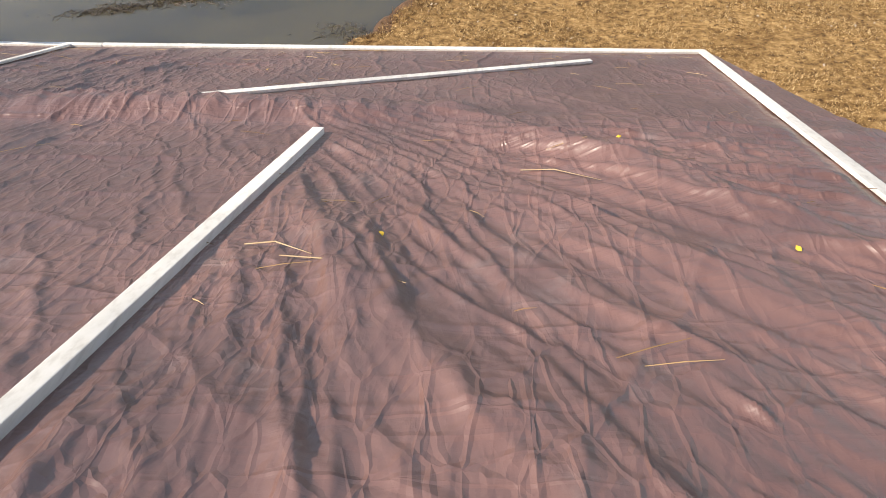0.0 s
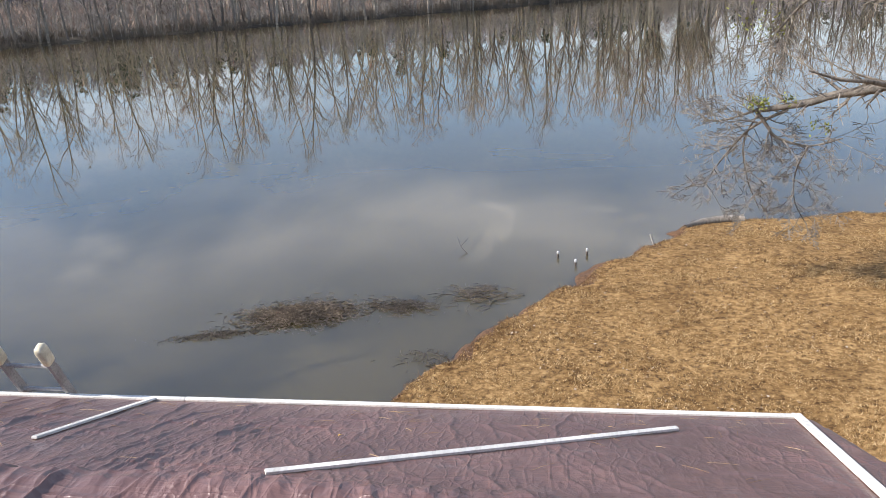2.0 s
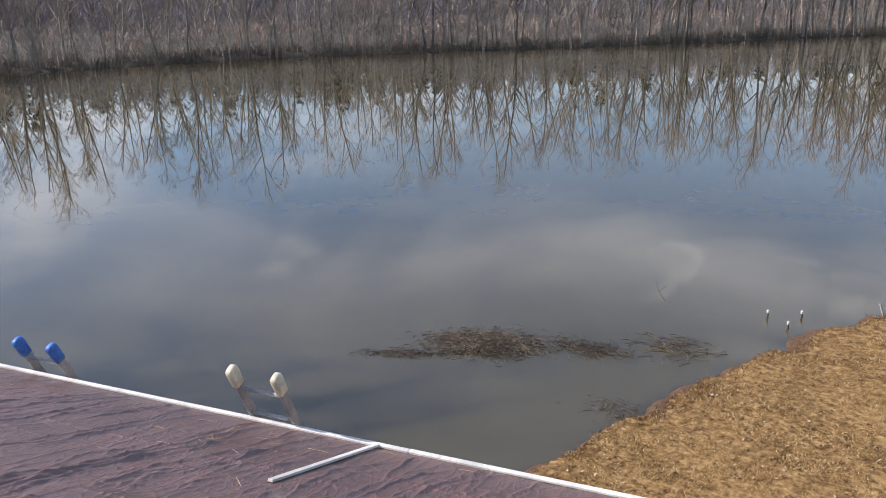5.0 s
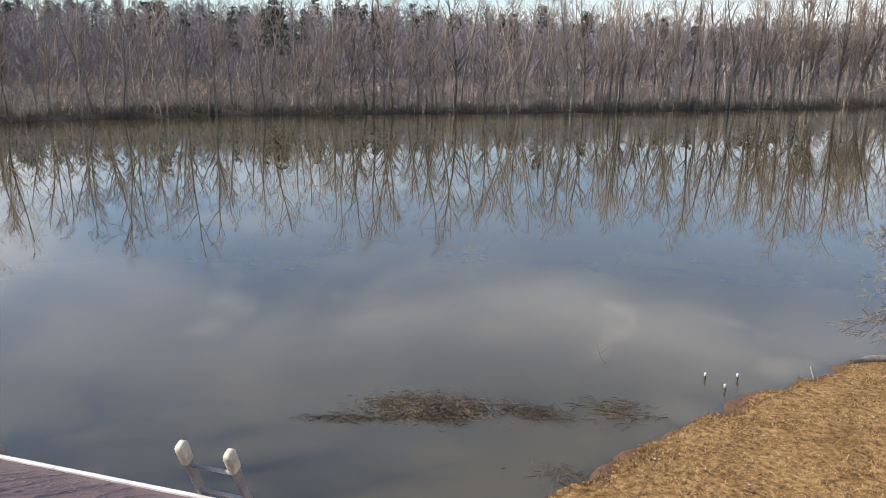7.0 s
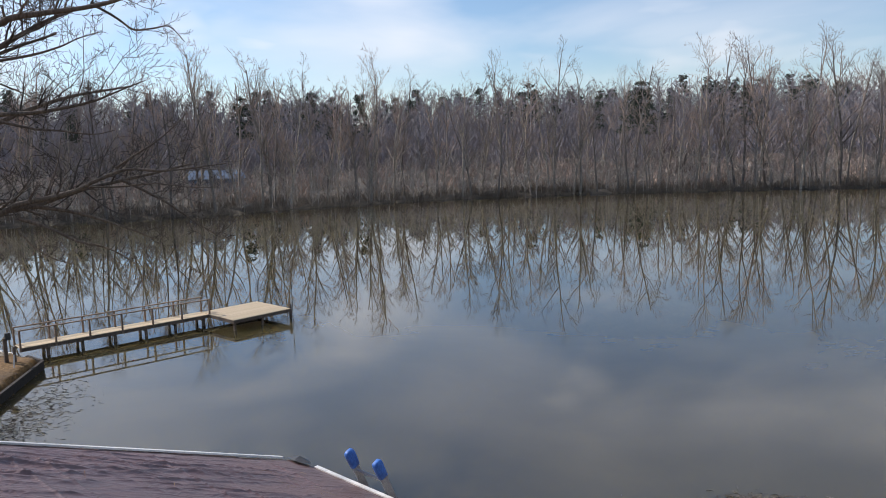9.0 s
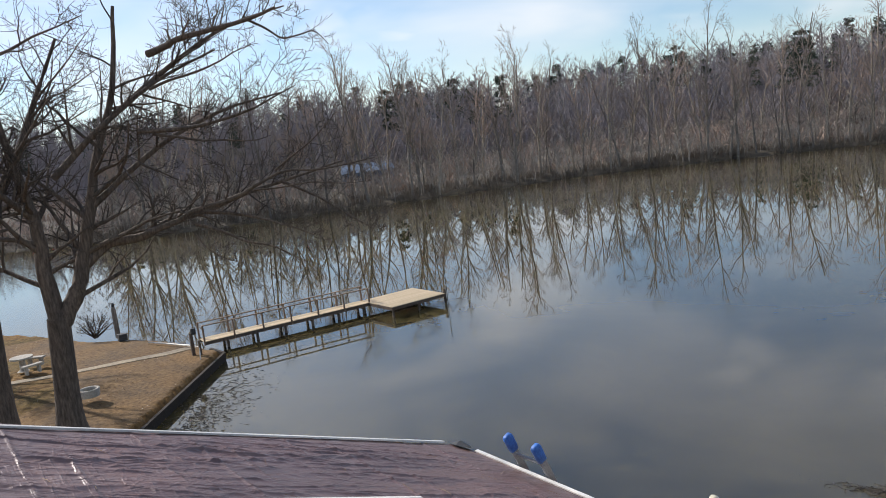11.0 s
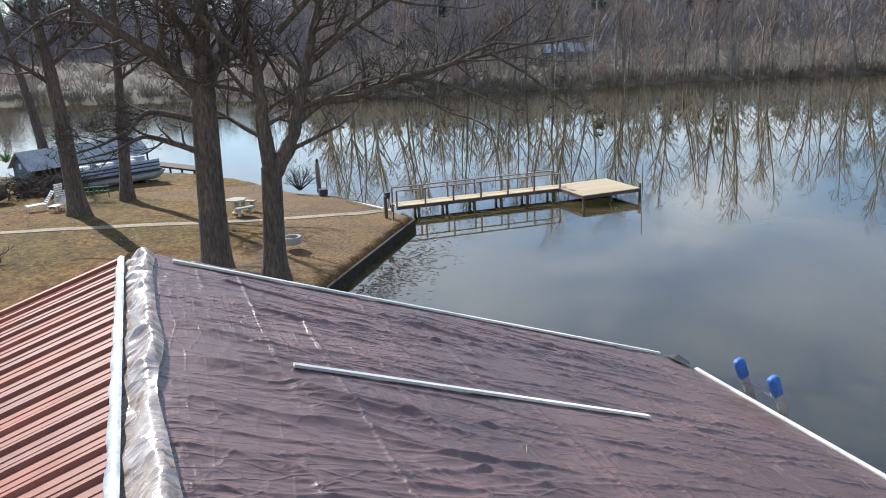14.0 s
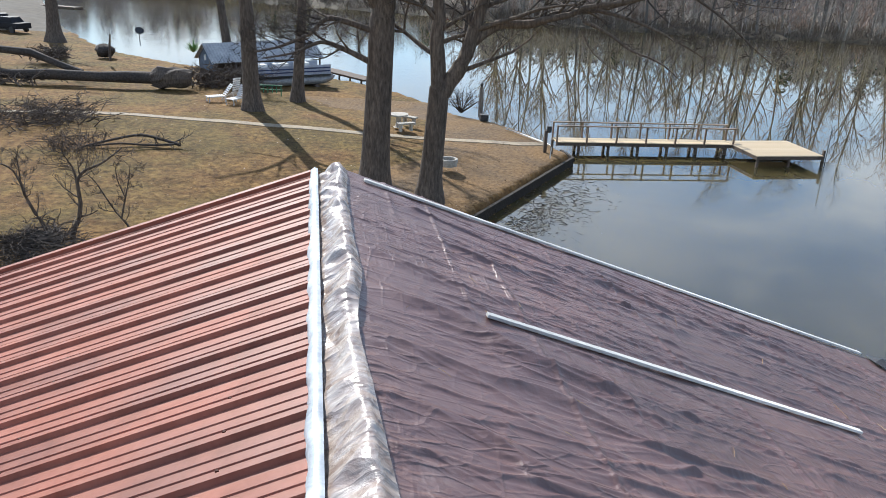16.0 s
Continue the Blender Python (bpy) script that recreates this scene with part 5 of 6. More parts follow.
def tree_r(b, fine, r):
    flare(b, (11.2, 20.6, 0.95), (10.75, 20.85, 6.0), 0.285, 1.5)
    limb(b, fine, [(10.75, 20.85, 5.8), (10.65, 20.9, 6.8), (10.5, 21.0, 8.8), (10.6, 21.2, 12), (10.4, 21.4, 16)], 0.285, 0.06, r, 14, 4.0, sides=10)
    limb(b, fine, [(10.7, 20.9, 6.5), (10.0, 21.2, 6.72), (9.4, 21.4, 6.6), (8.7, 21.7, 6.42), (7.9, 21.9, 6.15), (6.8, 22.2, 5.95)], 0.17, 0.07, r, 11, 1.2, free=0.3, level=1, droop=-0.05)
    limb(b, fine, [(6.8, 22.2, 5.95), (7.15, 22.15, 5.5), (7.4, 22.1, 5.2), (8.2, 21.8, 5.0), (9.0, 21.6, 5.25)], 0.06, 0.02, r, 17, 1.5, droop=-0.09)
    limb(b, fine, [(7.6, 22.0, 6.0), (6.7, 22.3, 5.4), (6.0, 22.5, 4.4), (5.6, 22.6, 3.6)], 0.05, 0.012, r, 17, 1.3, droop=-0.08)
    limb(b, fine, [(6.9, 22.2, 5.9), (6.6, 22.4, 5.0), (6.8, 22.4, 3.9), (7.2, 22.3, 3.0)], 0.04, 0.012, r, 17, 1.2, droop=-0.1)
    limb(b, fine, [(8.2, 21.8, 5.0), (8.0, 22.0, 4.2), (8.1, 22.1, 3.3), (8.5, 22.0, 2.6)], 0.03, 0.01, r, 16, 1.2, droop=-0.1)
    limb(b, fine, [(6.8, 22.2, 5.95), (6.2, 22.4, 5.7), (5.7, 22.6, 5.6), (5.3, 22.7, 5.8)], 0.04, 0.012, r, 11, 0.9, droop=-0.05)
    limb(b, fine, [(10.55, 21.0, 8.4), (9.2, 21.6, 9.6), (7.8, 22.3, 10.6), (6.6, 22.7, 10.4), (5.9, 22.9, 9.6)], 0.15, 0.03, r, 22, 1.9, droop=-0.07)
    limb(b, fine, [(9.2, 21.6, 9.6), (8.0, 22.2, 9.0), (7.2, 22.5, 8.0), (6.8, 22.6, 7.2)], 0.06, 0.015, r, 19, 1.5, droop=-0.08)
    limb(b, fine, [(10.5, 21.0, 9.4), (9, 21.8, 11.6), (7.2, 22.6, 12.6), (5.8, 23, 12.4)], 0.14, 0.03, r, 17, 2.2, droop=-0.05)
    limb(b, fine, [(10.6, 20.9, 7.6), (12, 20.4, 9), (13.6, 20, 10)], 0.14, 0.03, r, 14, 2.6)
    return [((6.85, 22.2, 6.15), 160, 0.16), ((7.6, 21.95, 6.3), 50, 0.12), ((6.5, 22.7, 10.2), 130, 0.32), ((7.4, 22.4, 9.6), 110, 0.35), ((6.8, 22.6, 8.2), 100, 0.35), ((7.4, 22.4, 11.2), 90, 0.4),
            ((8.4, 21.7, 5.6), 40, 0.2), ((6.1, 22.8, 9.4), 90, 0.3)]


near_tree("shade_tree", (-31.2, 4.05, 0.9), "forked leafless dark-barked tree on the lawn by the roof", M_BARK, tree_m, 3)
near_tree("shade_tree", (-31.8, 1.85, 0.9), "thick straight leafless tree with low side branches", M_BARK, tree_a, 4)
near_tree("shade_tree", (-49.4, -4.25, 0.9), "tall leafless tree beside the boat shed", M_BARK, tree_shed, 5)
near_tree("shade_tree", (-54.0, -1.65, 0.8), "slim leafless tree in front of the pontoon boat", M_BARK, tree_boat, 6)
near_tree("shade_tree", (-84.4, -9.2, 0.2), "leaning leafless tree at the water behind the shed", M_BARK, tree_lean, 7)
near_tree("shade_tree", (-86.9, -26.4, 0.5), "leafless tree with a wide root flare far along the shore", M_BARK, tree_far_left, 8)
near_tree("shade_tree", (11.2, 20.6, 0.8), "leafless grey-barked shore tree with drooping mossy branches", M_BARKM, tree_r, 9)

# dead snag behind the shore tree
sn = Build()
limb(sn, sn, [(14.3, 27.2, 0.6), (14.2, 27.2, 2.2), (14.35, 27.2, 3.4), (14.2, 27.1, 5.6)], 0.10, 0.015, random.Random(2), 7, 0.9, level=1)
solo("dead_sapling", sn, M_TWIG, "thin dark dead sapling at the water's edge", "tree")


# ---- shoreline things on the near side ----
def rock(place, size, seed, mat, name, label):
    r = random.Random(seed)
    b = Build()
    n1, n2 = 7, 12
    vs = []
    for i in range(n1 + 1):
        for j in range(n2):
            a, e = 2 * math.pi * j / n2, math.pi * i / n1
            k = 1 + r.uniform(-0.28, 0.22)
            vs.append((math.sin(e) * math.cos(a) * size[0] * k, math.sin(e) * math.sin(a) * size[1] * k, math.cos(e) * size[2] * k))
    b.add(vs, [(i * n2 + j, (i + 1) * n2 + j, (i + 1) * n2 + (j + 1) % n2, i * n2 + (j + 1) % n2) for i in range(n1) for j in range(n2)])
    return solo(name, b, mat, label, name.replace("_", " "), smooth=True, place=place)


rock((14.6, 30.6, 0.6), (0.34, 0.26, 0.28), 3, M_BRUSH, "stump", "weathered brown tree stump at the lake shore")
lg = Build()
lg.tube([(6.3, 28.5, 0.32), (7.0, 28.95, 0.38), (7.9, 29.2, 0.42), (8.6, 29.25, 0.4)], [0.10, 0.15, 0.17, 0.13], 8)
solo("driftwood_log", lg, M_BARKL, "grey driftwood log lying along the shore edge", "log", smooth=True)
st = Build()
st.beam((4.9, 26.9, 0.2), (4.78, 27.05, 0.55), 0.06, 0.045)
solo("stake", st, M_CONC, "short pale stake leaning at the shore", "stake", bevel=0.006)
for k, (x, y) in enumerate(((2.0, 25.2), (2.45, 26.3), (1.4, 26.0))):
    p = Build()
    p.tube([(0, 0, -0.4), (0, 0, 0.18)], 0.035, 8)
    q = Build()
    q.tube([(0, 0, 0.16), (0, 0, 0.24), (0, 0, 0.27)], [0.04, 0.045, 0.02], 10)
    t = thing("marker_post", "small post with a white cap standing in shallow water", "post", (x, y, 0), "marker posts in the lake")
    part("stem", p, M_DOCKWOOD, t)
    part("cap", q, M_WHITE, t, "white cap")

# floating debris
rd = random.Random(21)


def stick_heap(name, centre, spread_, count, label, ln=(0.08, 0.45), mat=None, flat=0.05, rot=0.0, power=1.0):
    b = Build()
    for _ in range(count):
        u, v = rd.gauss(0, 0.42), rd.gauss(0, 0.42)
        x0, y0 = u * spread_[0], v * spread_[1]
        x = centre[0] + x0 * math.cos(rot) - y0 * math.sin(rot)
        y = centre[1] + x0 * math.sin(rot) + y0 * math.cos(rot)
        near_ = math.exp(-(u * u + v * v) * 2.0)
        a, l = rd.uniform(0, 6.28), rd.uniform(*ln)
        z = rd.uniform(-0.01, flat) * (0.3 + near_ * 2)
        dz = rd.uniform(-0.05, 0.09) * near_
        b.tube([(x, y, z), (x + math.cos(a) * l * 0.5, y + math.sin(a) * l * 0.5, z + dz), (x + math.cos(a + 0.3) * l, y + math.sin(a + 0.3) * l, z + dz * 0.5)], [0.008, 0.011, 0.005], 3, cap=False)
    return solo(name, b, mat or M_DEBRIS, label, "debris", kind="stuff")


stick_heap("floating_debris", (-6.7, 20.9, 0), (2.1, 1.05), 2700, "mat of brown sticks and leaves floating near the shore", (0.04, 0.3), M_MAT, 0.09, rot=0.22)
stick_heap("floating_debris", (-8.9, 19.4, 0), (1.9, 0.35), 450, "dark trail of floating leaves and twigs", (0.05, 0.22), flat=0.02, rot=0.3)
stick_heap("floating_debris", (-3.6, 21.6, 0), (1.5, 0.6), 320, "sparse floating twigs beside the debris mat", (0.08, 0.5), flat=0.04)
stick_heap("floating_debris", (-1.3, 22.6, 0), (1.3, 0.9), 170, "loose twigs caught near the bank", (0.1, 0.7), flat=0.08)
stick_heap("floating_debris", (-2.2, 18.2, 0), (1.2, 0.7), 90, "dark twigs in the shallows by the bank", (0.08, 0.4), flat=0.04)
stick_heap("floating_leaves", (-33.4, 10.0, 0), (6.4, 2.6), 1300, "dark leaves and sticks floating beside the seawall", (0.06, 0.32), flat=0.012, rot=-0.62)
stick_heap("floating_leaves", (-30.6, 8.3, 0), (4.4, 1.5), 700, "dark flecks of leaves drifting along the seawall", (0.05, 0.26), flat=0.012, rot=-0.64)
bk = Build()
bk.tube([(-1.9, 26.4, -0.05), (-2.2, 26.6, 0.22), (-2.35, 26.9, 0.5)], [0.02, 0.014, 0.006], 4)
bk.tube([(-2.2, 26.6, 0.22), (-1.95, 26.8, 0.46)], [0.012, 0.005], 4)
solo("branch", bk, M_DEBRIS, "bare branch poking out of the water", "branch")


# tufts along the edge and grass over the near lawn
def grass_over(name, x0, x1, y0, y1, count, tall, wide, label, seed, rim=None, mat=None):
    r = np.random.RandomState(seed)
    x, y = r.uniform(x0, x1, count), r.uniform(y0, y1, count)
    e = shore_distance(x, y, LAKE)
    keep = (e > 0.2) & (r.rand(count) < 0.6 + 0.5 * waves2(x, y, 73, 4.5, 3)) if rim is None else (e > 0.12) & (e < rim)
    x, y = x[keep], y[keep]
    z = ground_z(x, y) - 0.01
    n = len(x)
    a = r.rand(n) * 6.283
    h = tall * (0.4 + r.rand(n)) * (0.8 + 0.35 * waves2(x, y, 71, 1.2, 3))
    lean = r.uniform(0.4, 1.6, n) * h
    b = r.rand(n) * 6.283
    w = wide * (0.5 + r.rand(n))
    p0 = np.stack([x - np.cos(a) * w, y - np.sin(a) * w, z], 1)
    p1 = np.stack([x + np.cos(a) * w, y + np.sin(a) * w, z], 1)
    p2 = np.stack([x + np.cos(b) * lean, y + np.sin(b) * lean, z + np.abs(h)], 1)
    v = np.stack([p0, p1, p2], 1).reshape(-1, 3)
    me = bpy.data.meshes.new(name)
    me.vertices.add(len(v))
    me.vertices.foreach_set("co", v.ravel())
    me.loops.add(3 * n)
    me.loops.foreach_set("vertex_index", np.arange(3 * n))
    me.polygons.add(n)
    me.polygons.foreach_set("loop_start", np.arange(n) * 3)
    me.update(calc_edges=True)
    me.materials.append(mat or M_GRASS)
    return tagged(new(name, me), label, "grass", kind="stuff")


grass_over("lawn_grass", -3, 19, 9, 32, 520000, 0.055, 0.013, "short straw-coloured dormant grass", 1)
grass_over("shore_grass", -3, 19, 14, 33, 70000, 0.13, 0.012, "longer dark dry grass hanging over the bank edge", 2, rim=0.7, mat=M_RIM)

# ---- seawall, dock and lawn things on the far side of the roof ----
sw = thing("seawall", "dark timber seawall holding the lawn edge", "seawall", kind="structure")
WALL = [(-24, 0.8), (-30.4, 5.7), (-39.8, 12.9), (-41.5, 12.75)]
for (ax, ay), (bx, by) in zip(WALL, WALL[1:]):
    d = math.hypot(bx - ax, by - ay)
    n = max(1, int(d / 1.9))
    for k in range(n):
        for row_ in range(3):
            b = Build()
            p, q = Vector((ax + (bx - ax) * k / n, ay + (by - ay) * k / n, 0)), Vector((ax + (bx - ax) * (k + 1) / n, ay + (by - ay) * (k + 1) / n, 0))
            off = Vector((0, 0, -0.08 + row_ * 0.215)) + Vector((0, 0.02 * ((k * 3 + row_) % 3 - 1), 0))
            out = Vector((0.07, 0.095, 0))
            b.beam(p + off + out, q + off + out - (q - p) * 0.006, 0.15, 0.205)
            part("timber", b, M_SEAWALL, sw)

dock = thing("dock", "wooden dock with a railed walkway and a square end platform", "dock", (-42, 13, 0))
O = Vector((-42, 13, 0))
A0_, A1_ = Vector((-42.45, 12.9, 0.62)), Vector((-41.75, 23.3, 0.62))
dv = (A1_ - A0_).normalized()
nv_ = Vector((-dv.y, dv.x, 0))
L = (A1_ - A0_).length
wid = 1.15
plank = Build()
plank.box((0, 0, 0), (0.136, wid, 0.035), Matrix.Rotation(0, 3, "Z"))
pmesh = plank.mesh("plank", M_DECK, bevel=0.004)
ang = math.atan2(dv.y, dv.x)
k = 0.07
while k < L - 0.05:
    p = new("plank", pmesh)
    p.parent = dock
    p.matrix_local = Matrix.Translation(A0_ + dv * k + nv_ * wid / 2 - O) @ Matrix.Rotation(ang, 4, "Z")
    k += 0.142
for off in (0.04, wid - 0.04):
    b = Build()
    b.beam(A0_ + nv_ * off - O - Vector((0, 0, 0.11)), A1_ + nv_ * off - O - Vector((0, 0, 0.11)), 0.045, 0.18)
    part("joist", b, M_DOCKWOOD, dock)
for j in range(7):
    k = 0.02 + (L - 0.06) * j / 6 if j else 0.03
    tops = []
    for off in (0.02, wid - 0.02):
        b = Build()
        p = A0_ + dv * k + nv_ * off - O
        b.beam(p + Vector((0, 0, -0.2)), p + Vector((0, 0, 0.90)), 0.085, 0.085)
        part("rail_post", b, M_RAIL, dock)
    for off in (0.12, wid - 0.12):
        if j:
            b = Build()
            p = A0_ + dv * (k - 0.4) + nv_ * off - O
            b.beam(Vector((p.x, p.y, -1.2)), Vector((p.x, p.y, 0.5)), 0.13, 0.13)
            part("piling", b, M_DOCKWOOD, dock)
    if j:
        b = Build()
        p = A0_ + dv * (k - 0.4) - O
        b.beam(p + nv_ * 0.0 + Vector((0, 0, -0.27)), p + nv_ * wid + Vector((0, 0, -0.27)), 0.05, 0.15)
        part("cross_beam", b, M_DOCKWOOD, dock)
for off in (0.02, wid - 0.02):
    b = Build()
    b.beam(A0_ + nv_ * off - O + Vector((0, 0, 0.92)), A1_ + nv_ * off - O + Vector((0, 0, 0.92)), 0.13, 0.05)
    part("hand_rail", b, M_RAIL, dock)
PX0, PX1, PY0, PY1, PZ = -42.7, -39.0, 23.2, 27.15, 0.64
k = PY0 + 0.07
plk = Build()
plk.box((0, 0, 0), (PX1 - PX0, 0.136, 0.035))
pm2 = plk.mesh("plank", M_DECK, bevel=0.004)
while k < PY1:
    p = new("plank", pm2)
    p.parent = dock
    p.location = Vector(((PX0 + PX1) / 2, k, PZ)) - O
    k += 0.142
for a_, b_ in (((PX0, PY0), (PX1, PY0)), ((PX1, PY0), (PX1, PY1)), ((PX1, PY1), (PX0, PY1)), ((PX0, PY1), (PX0, PY0))):
    b = Build()
    b.beam(Vector((*a_, PZ - 0.11)) - O, Vector((*b_, PZ - 0.11)) - O, 0.045, 0.17)
    part("fascia", b, M_DOCKWOOD, dock)
for px, py, top in ((PX1 - 0.1, PY0 + 0.1, 0.5), (PX1 - 0.1, PY1 + 0.06, 0.95), (PX0 + 0.1, PY1 + 0.06, 0.5), (PX0 + 0.1, PY0 + 0.1, 0.5), (PX1 - 0.1, (PY0 + PY1) / 2, 0.5)):
    b = Build()
    b.beam(Vector((px, py, -1.3)) - O, Vector((px, py, top)) - O, 0.12, 0.12)
    part("piling", b, M_DOCKWOOD, dock)
for px, py, top in ((PX1 + 0.05, PY1 + 0.12, 2.2), (PX0 + 0.05, PY1 + 0.1, 2.0)):
    b = Build()
    b.tube([Vector((px, py, -1.0)) - O, Vector((px + 0.02, py, top)) - O], 0.022, 6)
    part("mooring_rod", b, M_DARK, dock)

po = thing("utility_post", "dark square post with a meter box by the dock", "post", (-40.3, 11.6, 0.55))
b = Build()
b.box((0, 0, 0.6), (0.16, 0.16, 1.25))
part("post", b, M_DOCKWOOD, po, bevel=0.01)
b = Build()
b.box((0.02, 0.14, 1.28), (0.2, 0.24, 0.34))
part("meter_box", b, M_DARK, po, bevel=0.015)
b = Build()
b.box((0.25, 0.3, 0.35), (0.12, 0.12, 0.85))
part("short_post", b, M_DOCKWOOD, po, bevel=0.01)
b = Build()
b.tube([(-45.5, 10.7, 0.72), (-42.1, 12.0, 0.72)], 0.045, 8)
b.tube([(-42.1, 12.0, 0.72), (-41.2, 12.3, 0.70)], 0.03, 8)
solo("pole", b, M_LATH, "pale pole lying on the grass by the dock", "pole", smooth=True)
b = Build()
b.beam((-39.0, 11.5, 0.4), (-39.15, 11.6, 1.15), 0.05, 0.03)
solo("stake", b, M_LATH, "thin pale stake standing at the seawall", "stake")

ring = thing("fire_ring", "round pale concrete fire ring on the lawn", "fire ring", (-36.3, 5.7, 0.95))
b = Build()
pr = [(0.42, 0), (0.46, 0.3), (0.44, 0.34), (0.36, 0.34), (0.33, 0.3), (0.32, 0.06)]
vs = [(r_ * math.cos(a * math.pi / 12), r_ * math.sin(a * math.pi / 12), z_) for r_, z_ in pr for a in range(24)]
b.add(vs, [(i * 24 + j, i * 24 + (j + 1) % 24, (i + 1) * 24 + (j + 1) % 24, (i + 1) * 24 + j) for i in range(len(pr) - 1) for j in range(24)])
part("rim", b, M_CONC, ring, smooth=True)
b = Build()
b.tube([(0, 0, 0.0), (0, 0, 0.07)], [0.33, 0.3], 20)
part("ash_bed", b, M_DARK, ring)

tbl = thing("garden_table", "round concrete garden table with curved benches", "table", (-44.8, 4.2, 0.95))
b = Build()
b.tube([(0, 0, 0), (0, 0, 0.1), (0, 0, 0.6), (0, 0, 0.68)], [0.3, 0.16, 0.14, 0.3], 14)
part("pedestal", b, M_CONC, tbl, smooth=True)
b = Build()
b.tube([(0, 0, 0.68), (0, 0, 0.76)], [0.55, 0.55], 22)
part("tabletop", b, M_CONC, tbl, bevel=0.012)
for k in range(3):
    a = k * 2.1 + 0.3
    bench = thing("garden_bench", "low concrete garden bench beside the table", "bench", (-44.8 + 1.05 * math.cos(a), 4.2 + 1.05 * math.sin(a), 0.95), "benches round the garden table")
    b = Build()
    b.box((0, 0, 0.42), (0.35, 1.0, 0.09), Matrix.Rotation(a, 3, "Z"))
    part("seat", b, M_CONC, bench, bevel=0.015)
    for s in (-1, 1):
        b = Build()
        o_ = Matrix.Rotation(a, 3, "Z") @ Vector((0, s * 0.32, 0.19))
        b.box(o_, (0.28, 0.1, 0.4), Matrix.Rotation(a, 3, "Z"))
        part("leg", b, M_CONC, bench, bevel=0.012)

pt = thing("lantern_post", "grey wooden post at the point of the lawn", "post", (-49.7, 10.0, 0.55))
b = Build()
b.tube([(0, 0, 0), (0, 0, 1.7), (0, 0, 1.95)], [0.16, 0.14, 0.1], 8)
part("post", b, M_BARKL, pt)
b = Build()
b.tube([(0, 0, 1.95), (0, 0, 2.1), (0, 0, 2.2)], [0.07, 0.11, 0.03], 8)
part("cap", b, M_DARK, pt)
b = Build()
b.box((0, 0, 0.2), (0.5, 0.5, 0.4))
solo("planter_box", b, M_DARK, "small dark box standing on the lawn point", "planter", bevel=0.02, place=(-48.6, 10.0, 0.55))


def shrub(place, tall, n, seed, label, mat=None, wide=0.5):
    r = random.Random(seed)
    b = Build()
    for _ in range(n):
        a = r.uniform(0, 6.28)
        bough(b, b, (r.uniform(-0.1, 0.1), r.uniform(-0.1, 0.1), -0.05), (math.cos(a) * wide, math.sin(a) * wide, 1), tall * r.uniform(0.6, 1.0), 0.045 * tall / 2 + 0.008, 2, r, 5, 0.25, 0.03, (5, 4), 4, 0.7, 0.012)
    return solo("shrub", b, mat or M_TWIG, label, "shrub", "bare shrubs on the lawn", place=place)


shrub((-51.3, 9.0, 0.6), 1.9, 16, 3, "dense leafless brown bush at the lawn point", wide=0.9)


def tangle(name, place, spread, n, tall, seed, label, mat=None, thick=0.022):
    """Heap of arching bare branches with side twigs."""
    r = random.Random(seed)
    b = Build()
    for _ in range(n):
        p = Vector((r.gauss(0, 0.45) * spread[0], r.gauss(0, 0.45) * spread[1], r.uniform(-0.05, 0.1)))
        a, l, up = r.uniform(0, 6.28), r.uniform(0.7, 1.5) * max(tall, 0.7), r.uniform(0.25, 1.0) * tall
        pts = []
        for i in range(6):
            u = i / 5
            pts.append(p + Vector((math.cos(a) * l * u + r.gauss(0, 0.05), math.sin(a) * l * u + r.gauss(0, 0.05), up * (1.9 * u - 1.25 * u * u) + r.gauss(0, 0.03))))
            a += r.gauss(0, 0.25)
        k = thick * r.uniform(0.5, 1.3)
        b.tube(pts, [k, k * 0.9, k * 0.75, k * 0.6, k * 0.45, k * 0.25], 4, cap=False)
        for _ in range(4):
            i = r.randint(1, 5)
            d = Vector((r.gauss(0, 1), r.gauss(0, 1), r.uniform(-0.2, 1.2))).normalized() * r.uniform(0.2, 0.6) * max(tall, 0.6)
            b.tube([pts[i], pts[i] + d * 0.5 + Vector((r.gauss(0, 0.04), r.gauss(0, 0.04), 0)), pts[i] + d], [k * 0.5, k * 0.35, k * 0.15], 3, cap=False)
    return solo(name, b, mat or M_BARK, label, "shrub" if name == "shrub" else "brush", "bare shrubs on the lawn" if name == "shrub" else "", place=place, kind="" if name == "shrub" else "stuff")


def crooked(lines, seed, label):
    r = random.Random(seed)
    b = Build()
    for pts, r0, r1, tw, ln in lines:
        limb(b, b, pts, r0, r1, r, tw, ln, sides=6, level=2, free=0.25, thin=0.01)
    solo("shrub", b, M_BARK, label, "shrub", "bare shrubs on the lawn")


